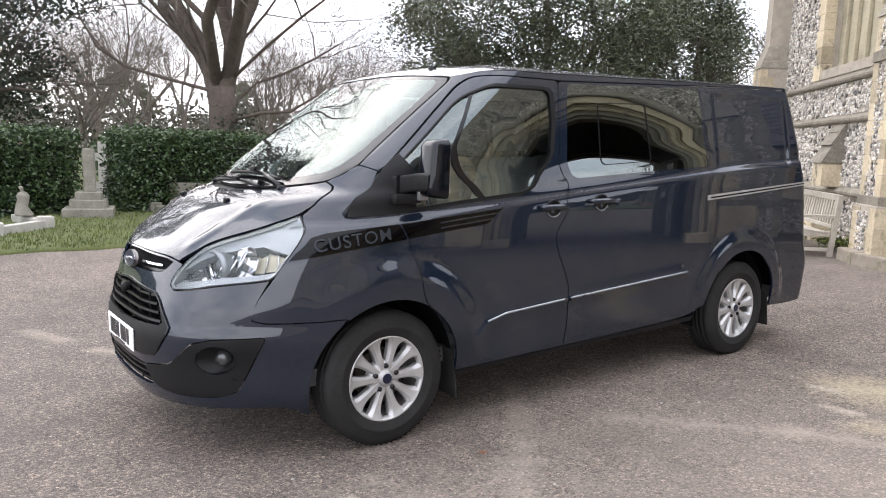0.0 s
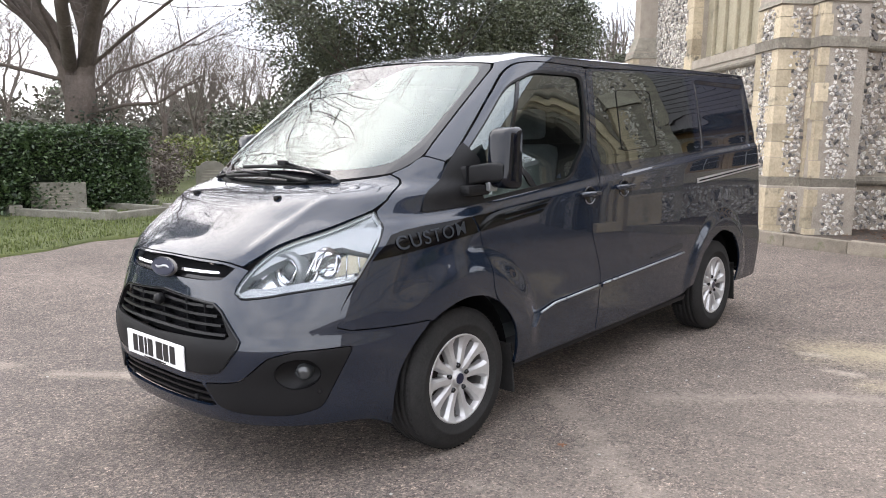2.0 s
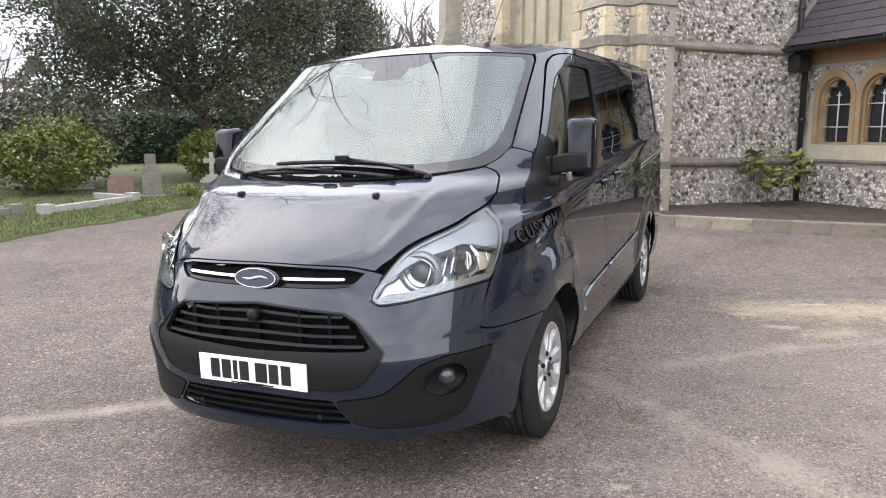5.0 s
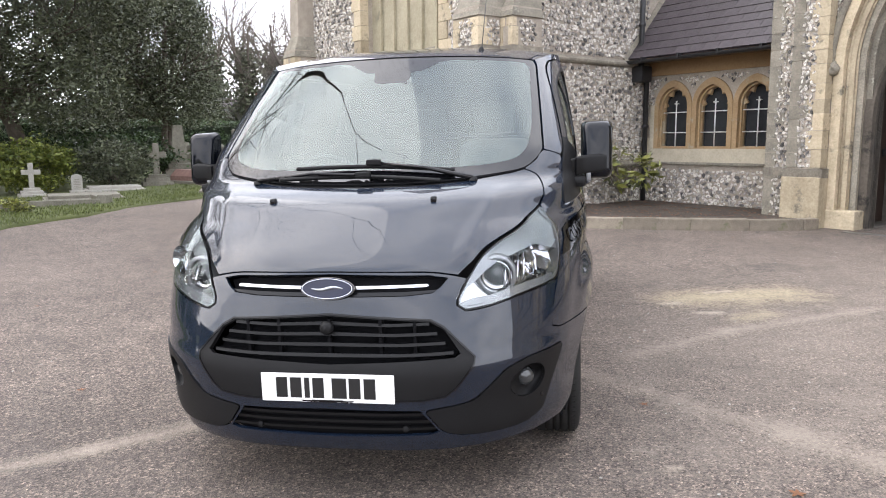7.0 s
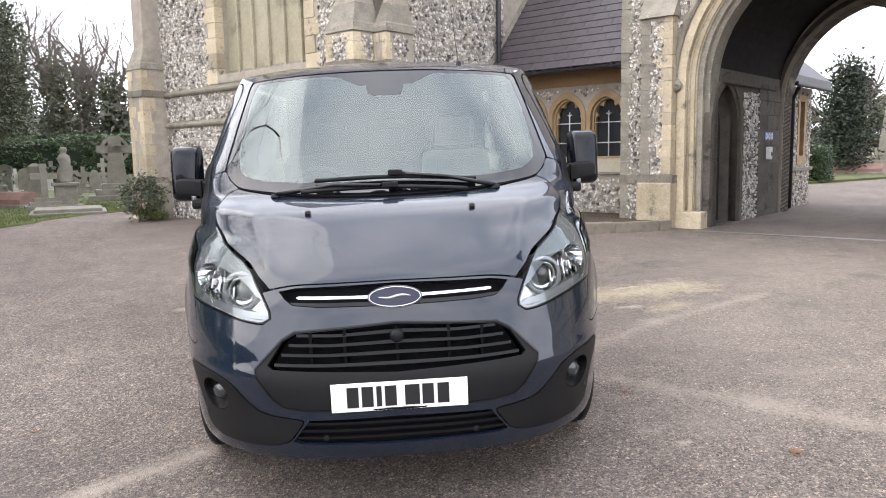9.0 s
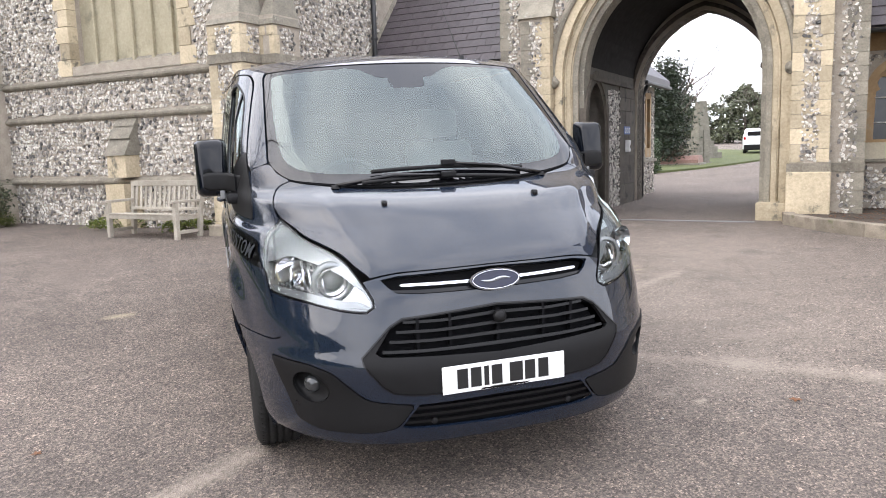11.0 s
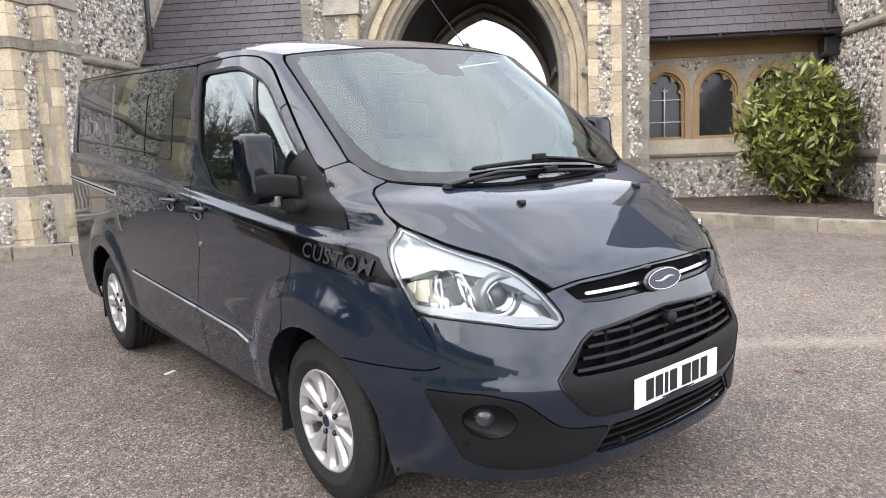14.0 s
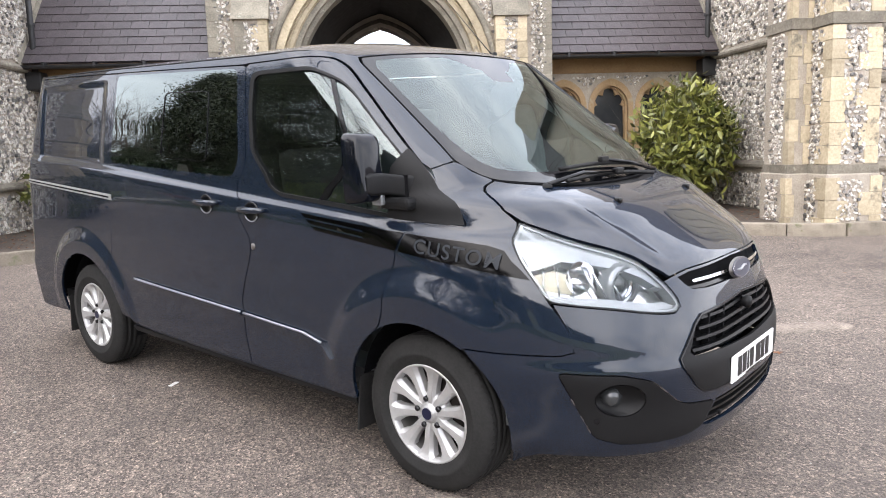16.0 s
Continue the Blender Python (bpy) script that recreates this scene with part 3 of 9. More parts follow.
def blades(name, places, tall, material, label, seed):
    r = np.random.default_rng(seed)
    v, f = [], []
    for x, y, z in places:
        for _ in range(3):
            a, h, wd, lean = r.uniform(0, 6.28), tall * r.uniform(0.5, 1.3), tall * r.uniform(0.10, 0.2), r.uniform(-0.7, 0.7) * tall
            cx, cy = x + r.uniform(-0.05, 0.05), y + r.uniform(-0.05, 0.05)
            dx, dy = math.cos(a), math.sin(a)
            n = len(v)
            v += [(cx - dx * wd, cy - dy * wd, z - 0.01), (cx + dx * wd, cy + dy * wd, z - 0.01), (cx + dy * lean, cy - dx * lean, z + h)]
            f.append((n, n + 1, n + 2))
    ob = raw(name, v, f, material, None, label)
    return tagged(ob, category="grass", kind="stuff")


spots = []
for _ in range(15000):
    y = rng.uniform(-3, 22)
    x = lawn_edge(y) - abs(rng.normal(0, 2.6)) - 0.02
    spots.append((x, y, lawn_z(x, y)))
blades("grass_tufts", spots, 0.055, M["grass"], "short uneven grass blades over the lawn", 3)


# ---- the two chapels, the link corridors and the gateway ----
UP = (0, 0, 1)


def quoins(parent, corner, da, db, z0, z1, out_a, out_b, material, seed, h=0.27, long=0.30, short=0.17):
    """Corner stones: from a vertical edge at corner they run along da and db in turn, long and short; out_a, out_b stand proud."""
    r = random.Random(seed)
    z, k = z0, 0
    while z < z1 - 0.05:
        hh = min(h * r.uniform(0.8, 1.15), z1 - z)
        la, lb = (long, short) if k % 2 else (short, long)
        la, lb = la * r.uniform(0.85, 1.15), lb * r.uniform(0.85, 1.15)
        c, a, b = Vector(corner), Vector(da), Vector(db)
        bm = bmesh.new()
        proud = 0.012 + 0.004 * r.random()
        p0 = c - a * proud - b * proud
        pts = [p0, p0 + a * (la + proud), p0 + a * (la + proud) + b * (proud + 0.02), p0 + a * (proud + 0.02) + b * (proud + 0.02), p0 + a * (proud + 0.02) + b * (lb + proud), p0 + b * (lb + proud)]
        lo = [bm.verts.new((p.x, p.y, z + 0.004)) for p in pts]
        hi = [bm.verts.new((p.x, p.y, z + hh - 0.004)) for p in pts]
        bm.faces.new((lo[0], lo[1], lo[2], lo[3])), bm.faces.new((lo[0], lo[3], lo[4], lo[5]))
        bm.faces.new((hi[0], hi[3], hi[2], hi[1])), bm.faces.new((hi[0], hi[5], hi[4], hi[3]))
        for i in range(6):
            j = (i + 1) % 6
            bm.faces.new((lo[i], lo[j], hi[j], hi[i]))
        part("quoin_stone", bm, material, parent)
        z += hh
        k += 1


def moulding(name, parent, path, profile, material, closed=False, label=""):
    """Sweeps a profile of (out, up) along a plan path of (u, w, z), out to the right-hand side of the way."""
    bm = bmesh.new()
    rows = []
    n = len(path)
    for k, p in enumerate(path):
        a = Vector(path[max(k - 1, 0)][:2])
        b = Vector(path[min(k + 1, n - 1)][:2])
        q = Vector(p[:2])
        d0 = (q - a).normalized() if k else (b - q).normalized()
        d1 = (b - q).normalized() if k < n - 1 else d0
        n0, n1 = Vector((d0.y, -d0.x)), Vector((d1.y, -d1.x))
        m = (n0 + n1).normalized()
        m = m / max(m.dot(n0), 0.3)
        rows.append([bm.verts.new((q.x + m.x * o, q.y + m.y * o, p[2] + h)) for o, h in profile])
    for a, b in zip(rows, rows[1:]):
        for i in range(len(profile)):
            j = (i + 1) % len(profile)
            bm.faces.new((a[i], a[j], b[j], b[i]))
    bm.faces.new(rows[0]), bm.faces.new(rows[-1][::-1])
    return part(name, bm, material, parent, label)


STRING = [(-0.03, -0.05), (0.05, -0.05), (0.075, -0.015), (0.075, 0.02), (0.02, 0.075), (-0.03, 0.085)]


def chapel(side):
    """side -1: the chapel with the great blind window; +1: its twin. Local x grows towards the gateway's other side."""
    far = 12.6
    ch = thing("cemetery_chapel", "Victorian flint chapel with limestone dressings and stepped buttresses", "chapel", "pair of chapels", at=CHURCH)
    s = side
    wz = 7.0
    # gable wall with the great window, which has its stone filling set back
    win = [(x * 1.0 - 8.83 if s < 0 else x + 8.83, z) for x, z in arch_line(1.42, 5.2, 1.6, 3.12)]
    lo, hi = (-far, -5.95) if s < 0 else (5.95, far)
    outline = [(lo, -0.1), (hi, -0.1), (hi, wz), (lo, wz)]
    part("gable_wall", prism([outline, win], 0.5, lambda a, b, d: (a, 6.02 + d, b)), M["mortar"], ch)
    x5 = 5.95 * s
    part("side_wall", boxed(min(x5, x5 + 0.5 * s), max(x5, x5 + 0.5 * s), 6.52, 16.0, -0.1, 8.0), M["mortar"], ch)
    part("back_wall", boxed(lo, hi, 15.5, 16.0, -0.1, wz), M["mortar"], ch)
    x6 = far * s
    part("side_wall", boxed(min(x6, x6 - 0.5 * s), max(x6, x6 - 0.5 * s), 6.52, 15.5, -0.1, wz), M["mortar"], ch)
    mid = (lo + hi) / 2
    bm = bmesh.new()
    tri = [(lo - 0.2, 6.0, 6.9), (hi + 0.2, 6.0, 6.9), (mid, 6.0, 11.5)]
    f = [bm.verts.new(p) for p in tri] + [bm.verts.new((p[0], 16.0, p[2])) for p in tri]
    bm.faces.new(f[:3]), bm.faces.new(f[3:]), bm.faces.new((f[0], f[2], f[5], f[3])), bm.faces.new((f[1], f[2], f[5], f[4])), bm.faces.new((f[0], f[1], f[4], f[3]))
    part("roof", bm, M["slate"], ch)
    # great window
    gw = part("great_window", prism([win], 0.06, lambda a, b, d: (a, 6.30 + d, b)), M["stone_pane"], ch, "tall blind window filled with cream stone panels")
    cx = (win[0][0] + win[-1][0]) / 2
    for k in range(-2, 3):
        x = cx + k * 0.5
        part("mullion", boxed(x - 0.032, x + 0.032, 6.235, 6.30, 3.15, 6.2, bevel=0.012), M["stone_pane"], gw)
    bm = bmesh.new()
    for (a, za), (b, zb) in ((win[0], win[-1]),):
        vs = [bm.verts.new(p) for p in ((a, 6.0, 2.95), (b, 6.0, 2.95), (b, 6.30, 3.22), (a, 6.30, 3.22), (a, 6.30, 2.95), (b, 6.30, 2.95))]
        bm.faces.new((vs[0], vs[1], vs[2], vs[3])), bm.faces.new((vs[0], vs[4], vs[5], vs[1])), bm.faces.new((vs[0], vs[3], vs[4])), bm.faces.new((vs[1], vs[5], vs[2])), bm.faces.new((vs[3], vs[2], vs[5], vs[4]))
    part("window_sill", bm, M["stone_old"], gw, "sloping lichened stone sill")
    for e, d in ((win[0][0], -1), (win[-1][0], 1)):
        z = 2.95
        k = 0
        while z < 5.4:
            w = 0.26 if k % 2 else 0.38
            x0, x1 = sorted((e - d * 0.01, e + d * w))
            part("jamb_stone", boxed(x0, x1, 6.0, 6.2, z + 0.004, z + 0.30, bevel=0.008), M["stone"], gw)
            z += 0.304
            k += 1
    # strings round the gable and the side
    a, b = (lo - 0.05, hi) if s < 0 else (lo, hi + 0.05)
    for z in (0.98, 2.17, 2.84):
        o = 0.0 if z > 1 else 0.03
        moulding("string_course", ch, [(a, 6.02 - o, z), (b, 6.02 - o, z)], STRING, M["stone_dark"])
    way = [(x5, 6.1, 0), (x5, 9.95, 0)] if s < 0 else [(x5, 9.95, 0), (x5, 6.1, 0)]
    for z in (0.98, 2.89):
        moulding("string_course", ch, [(p[0], p[1], z) for p in way], STRING, M["stone_dark"])
    # corner buttresses, one to each wall
    def buttress(u0, u1, w0, w1, faces):
        bt = part("buttress", boxed(u0, u1, w0, w1, -0.1, 3.55), M["mortar"], ch)
        part("buttress_plinth", boxed(u0 - 0.05, u1 + 0.05, w0 - 0.05, w1 + 0.0, -0.1, 0.93, bevel=0.02), M["mortar"], ch)
        bm = bmesh.new()
        # upper stage, set back behind a sloped weathering
        box(bm, u0 + 0.09, u1 - 0.09, w0 + 0.14, w1, 3.5, 6.0)
        part("buttress_upper_stage", bm, M["mortar"], ch)
        bm = bmesh.new()
        box(bm, u0 - 0.03, u1 + 0.03, w0 - 0.03, w1, 3.40, 3.86)
        for v in bm.verts:
            if v.co.z > 3.6:
                v.co.x = min(max(v.co.x, u0 + 0.08), u1 - 0.08)
                v.co.y = max(v.co.y, w0 + 0.13)
        part("weathering", bm, M["stone_old"], ch, "sloped mossy weathering stone")
        for z in (0.96, 2.86):
            moulding("string_course", ch, [(u0, w1, z), (u0, w0, z), (u1, w0, z), (u1, w1, z)][::-1], STRING, M["stone_dark"])
        for z0, z1, g in ((0.10, 0.90, 0.05), (1.05, 2.80, 0.0), (2.95, 3.38, 0.0)):
            quoins(bt, (u0 - g, w0 - g, 0), (1, 0, 0), (0, 1, 0), z0, z1, 0, 0, M["stone"], int(u0 * 70 + z0 * 9), long=(u1 - u0) * 0.42, short=(u1 - u0) * 0.26)
            quoins(bt, (u1 + g, w0 - g, 0), (-1, 0, 0), (0, 1, 0), z0, z1, 0, 0, M["stone"], int(u1 * 90 + z0 * 7), long=(u1 - u0) * 0.42, short=(u1 - u0) * 0.26)
        return bt
    if s < 0:
        buttress(-6.22, -5.58, 5.47, 6.02, "")
        buttress(-5.58, -5.30, 5.92, 6.55, "")
        buttress(-12.95, -12.35, 5.47, 6.02, "")
    else:
        buttress(5.58, 6.22, 5.47, 6.02, "")
        buttress(5.30, 5.58, 5.92, 6.55, "")
    # flints
    def gable_keep(p, q):
        x, z = lo + p, 0.05 + q
        return not ((abs(x - cx) < 1.75 and z > 2.85 and z < 5.6) or abs(z - 0.98) < 0.09 or abs(z - 2.17) < 0.09 or abs(z - 2.86) < 0.08)
    top = 5.4
    if s < 0:
        stones("flint_facing", [((lo, 6.02, 0.05), (1, 0, 0), UP, (0, -1, 0), hi - lo, top)], M["flint"], ch, 0.102, seed=4, keep=gable_keep)
    else:
        stones("flint_facing", [((lo, 6.02, 0.05), (1, 0, 0), UP, (0, -1, 0), 3.5, top)], M["flint"], ch, 0.102, seed=5, keep=gable_keep)
    stones("flint_facing", [((x5, 6.5, 0.05), (0, 1, 0), UP, (-s, 0, 0), 3.5, top)], M["flint"], ch, 0.102, seed=6, keep=lambda p, q: abs(q - 0.93) > 0.09 and abs(q - 2.86) > 0.09)
    us = (-6.22, -5.58, -5.30) if s < 0 else (5.58, 6.22, 5.30)
    b_patches = []
    for z0, h, g in ((0.1, 0.8, 0.05), (1.05, 1.75, 0), (2.95, 0.42, 0)):
        b_patches.append(((us[0] - g, 5.47 - g, z0), (1, 0, 0), UP, (0, -1, 0), 0.64 + 2 * g, h))
        x = us[1] + g if s < 0 else us[0] - g
        b_patches.append(((x, 5.47, z0), (0, 1, 0), UP, (-s, 0, 0), 0.45, h))
        x = us[2] + g if s < 0 else us[2] - g
        b_patches.append(((x, 5.92, z0), (0, 1, 0), UP, (-s, 0, 0), 0.63, h))
    stones("flint_facing", b_patches, M["flint"], ch, 0.08, seed=8, keep=lambda p, q: 0.16 < p < 0.48, depth=0.026)
    if s < 0:
        # the stepped pilaster behind the bench
        bm = bmesh.new()
        for z0, z1, d in ((-0.1, 0.94, 0.40), (1.06, 1.45, 0.32)):
            box(bm, -9.10, -8.62, 6.02 - d, 6.02, z0, z1)
        part("pilaster", bm, M["stone"], ch)
        for z, d0, d1, h in ((1.45, 0.36, 0.2, 0.30), (1.75, 0.24, 0.1, 0.22), (1.97, 0.12, 0.02, 0.14)):
            bm = bmesh.new()
            box(bm, -9.13, -8.59, 6.02 - d0, 6.03, z, z + h)
            for v in bm.verts:
                if v.co.z > z + 0.05 and v.co.y < 6.0:
                    v.co.y = 6.02 - d1
            part("weathering", bm, M["stone_old"], ch)
    return ch


def lancet(parent, cx, wall_w, s):
    """A lancet with a cusped head: stone surround, dark leaded pane and white iron bars."""
    win = tagged(new("lancet_window"), "cusped stone lancet with dark glass and white iron bars")
    win.parent = parent
    outer = [(cx + x, z) for x, z in arch_line(0.42, 2.08, 0.50, 1.30, 14)]
    inner = [(cx + x, z) for x, z in arch_line(0.325, 2.08, 0.37, 1.32, 14)]
    part("surround", prism([outer, inner], 0.16, lambda a, b, d: (a, wall_w - 0.03 + d, b)), M["stone_warm"], win)
    mid = [(cx + x, z) for x, z in arch_line(0.335, 2.08, 0.38, 1.31, 14)]
    inner2 = [(cx + x, z) for x, z in arch_line(0.295, 2.07, 0.345, 1.34, 14)]
    part("inner_order", prism([mid, inner2], 0.10, lambda a, b, d: (a, wall_w + 0.05 + d, b)), M["stone_warm"], win)
    # a trefoil head: two points of stone stand in from each side
    head = arch_line(0.293, 2.07, 0.343, None, 24)
    n = len(head)
    pts = [(cx - 0.293, 1.345)]
    for k, (x, z) in enumerate(head):
        t = k / (n - 1)
        q = 1 - 0.25 * sum(max(1 - abs(t - c) / 0.085, 0) ** 1.3 for c in (0.06, 0.33, 0.67, 0.94))
        pts.append((cx + x * q, 2.04 + (z - 2.04) * q))
    pts.append((cx + 0.293, 1.345))
    outer2 = [(cx + x, z) for x, z in arch_line(0.300, 2.07, 0.350, 1.335, 14)]
    part("tracery", prism([outer2, pts], 0.06, lambda a, b, d: (a, wall_w + 0.10 + d, b)), M["stone_warm"], win)
    part("pane", prism([inner2], 0.008, lambda a, b, d: (a, wall_w + 0.20 + d, b)), M["lead_glass"], win)
    if s > 0 and cx > 3.9:
        return tagged(win, "cusped stone lancet with plain dark glass")
    for z in (1.60, 1.98):
        rod("bar", [(cx - 0.295, wall_w + 0.10, z), (cx + 0.295, wall_w + 0.10, z)], 0.011, M["white_paint"], win, sides=6)
    rod("bar", [(cx, wall_w + 0.09, 1.34), (cx, wall_w + 0.09, 2.20)], 0.012, M["white_paint"], win, sides=6)
    for d in (-1, 1):
        rod("bar", [(cx, wall_w + 0.09, 2.10), (cx + d * 0.03, wall_w + 0.09, 2.15), (cx + d * 0.055, wall_w + 0.09, 2.14)], 0.008, M["white_paint"], win, sides=5)
    return win


def corridor(s):
    co = thing("link_corridor", "low flint corridor with ochre-framed lancets under a slate roof", "building", "pair of link corridors", at=CHURCH)
    lo, hi = (-5.95, -2.80) if s < 0 else (2.80, 5.95)
    W = 9.97
    centres = (-5.30, -4.45, -3.60) if s < 0 else (3.27, 4.15, 5.03)
    holes = [[(c + x, z) for x, z in arch_line(0.40, 2.08, 0.47, 1.31)] for c in centres]
    part("wall", prism([[(lo, -0.1), (hi, -0.1), (hi, 3.0), (lo, 3.0)], *holes], 0.4, lambda a, b, d: (a, W + d, b)), M["mortar"], co)
    # closed behind the panes; the near-black colour stands for the unlit inside
    part("back_wall", boxed(lo, hi, 12.9, 13.2, -0.1, 3.0), M["inner_shade"], co)
    part("floor", boxed(lo, hi, W + 0.4, 12.9, -0.1, 0.2), M["inner_shade"], co)
    for c in centres:
        lancet(co, c, W, s)
    # cream stone apron under the windows, with the string below it
    bm = bmesh.new()
    box(bm, centres[0] - 0.62, min(centres[2] + 0.62, hi - 0.02), W - 0.025, W + 0.02, 1.03, 1.30, 0.006)
    part("apron", bm, M["stone_cream"], co, "cream stone apron under the lancets")
    for k, (x, d) in enumerate(((centres[0] - 0.42, -1), (centres[2] + 0.42, 1))):
        for j, z in enumerate((1.29, 1.50, 1.71, 1.92)):
            w = 0.10 if j % 2 else 0.22
            x0, x1 = sorted((x, x + d * w))
            part("jamb_stone", boxed(max(x0, lo + 0.01), min(x1, hi - 0.01), W - 0.022, W + 0.05, z, z + 0.207, bevel=0.006), M["stone_cream"], co)
    part("sill", boxed(lo + 0.01, hi - 0.01, W - 0.06, W + 0.05, 1.00, 1.05, bevel=0.012), M["stone_old"], co)
    part("eaves_band", boxed(lo + 0.005, hi - 0.005, W - 0.03, W + 0.05, 2.68, 2.98, bevel=0.005), M["ochre"], co, "ochre band under the eaves")
    part("soffit", boxed(lo + 0.005, hi - 0.005, 9.42, W, 2.93, 2.97), M["wood_brown"], co)
    # roof
    ang = radians(49)
    slope = 5.0
    bm = bmesh.new()
    box(bm, lo, hi, 0, slope, -0.06, -0.012)
    roof = part("roof", bm, M["slate"], co, "weathered grey-purple slate roof")
    roof.matrix_local = Matrix.Translation((0, 9.40, 2.98)) @ Matrix.Rotation(ang, 4, "X")
    slate = bmesh.new()
    box(slate, 0, 0.2965, 0, 0.34, -0.007, 0.007)
    mesh = bpy.data.meshes.new("slate")
    slate.to_mesh(mesh)
    slate.free()
    mesh.materials.append(M["slate"])
    r = random.Random(11 + s)
    for j in range(13):
        x = lo + (0.0 if j % 2 else -0.15)
        while x < hi - 0.02:
            ob = new("slate", mesh)
            ob.parent = roof
            x0 = max(x, lo)
            width = min(x + 0.295, hi) - x0
            if width > 0.03:
                ob.matrix_local = Matrix.Translation((x0, j * 0.2 - 0.02, 0.030)) @ Matrix.Rotation(radians(-3.6 + r.uniform(-0.15, 0.15)), 4, "X") @ Matrix.Diagonal((width / 0.298, 1, 1, 1))
            else:
                bpy.data.objects.remove(ob)
            x += 0.30
    # gutter, lead flashing and the down-pipe in the corner
    gz = 2.90
    bm = bmesh.new()
    prof = [(math.cos(a) * 0.06, math.sin(a) * 0.06) for a in np.linspace(math.pi, 2 * math.pi, 7)] + [(math.cos(a) * 0.05, math.sin(a) * 0.05) for a in np.linspace(2 * math.pi, math.pi, 7)]
    ends = []
    for x in (lo + 0.02, hi - 0.02):
        ends.append([bm.verts.new((x, 9.34 + a, gz + 0.04 + b)) for a, b in prof])
    for i in range(len(prof)):
        j = (i + 1) % len(prof)
        bm.faces.new((ends[0][i], ends[0][j], ends[1][j], ends[1][i]))
    bm.faces.new(ends[0]), bm.faces.new(ends[1])
    part("gutter", bm, M["iron"], co)
    for k in range(4):
        x = lo + 0.4 + k * 0.8
        part("gutter_bracket", boxed(x - 0.02, x + 0.02, 9.28, 9.46, 2.90, 2.99, bevel=0.005), M["iron"], co)
    xe = (lo if s < 0 else hi) + (0.13 if s < 0 else -0.13)
    rod("downpipe", [(xe, 9.80, 0.1), (xe, 9.80, 2.60), (xe, 9.62, 2.78), (xe, 9.62, 4.9)], 0.05, M["iron"], co, "black iron down-pipe")
    part("hopper", boxed(xe - 0.13, xe + 0.13, 9.50, 9.80, 2.56, 2.86, bevel=0.03), M["iron"], co)
    for z in (0.75, 1.7, 3.6):
        y = 9.80 if z < 2.6 else 9.62
        part("pipe_collar", lathe(bmesh.new(), [(0.065, z), (0.07, z + 0.03), (0.065, z + 0.06)], 12, m=Matrix.Translation((xe, y, 0))), M["iron"], co)
    fl = bmesh.new()
    box(fl, -0.012, 0.012, -0.1, slope, -0.02, 0.12)
    x = lo + 0.02 if s < 0 else hi - 0.02
    flash = part("lead_flashing", fl, M["stone_old"], co, "grey lead flashing along the wall")
    flash.matrix_local = Matrix.Translation((x, 9.40, 2.99)) @ Matrix.Rotation(ang, 4, "X")
    # flints below the sill and in the spandrels
    stones("flint_facing", [((lo, W, 0.05), (1, 0, 0), UP, (0, -1, 0), hi - lo, 0.93)], M["flint"], co, 0.10, seed=21 + s, depth=0.035)
    def between(p, q):
        x, z = lo + p, 1.05 + q
        near = min(abs(x - c) for c in centres)
        if z < 2.10:
            return near > 0.68 and not (centres[0] - 0.7 < x < centres[2] + 0.7)
        return near > 0.46 or math.hypot(near, z - 2.05) > 0.565
    stones("flint_facing", [((lo, W, 1.05), (1, 0, 0), UP, (0, -1, 0), hi - lo, 1.62)], M["flint"], co, 0.075, seed=31 + s, keep=between)
    return co


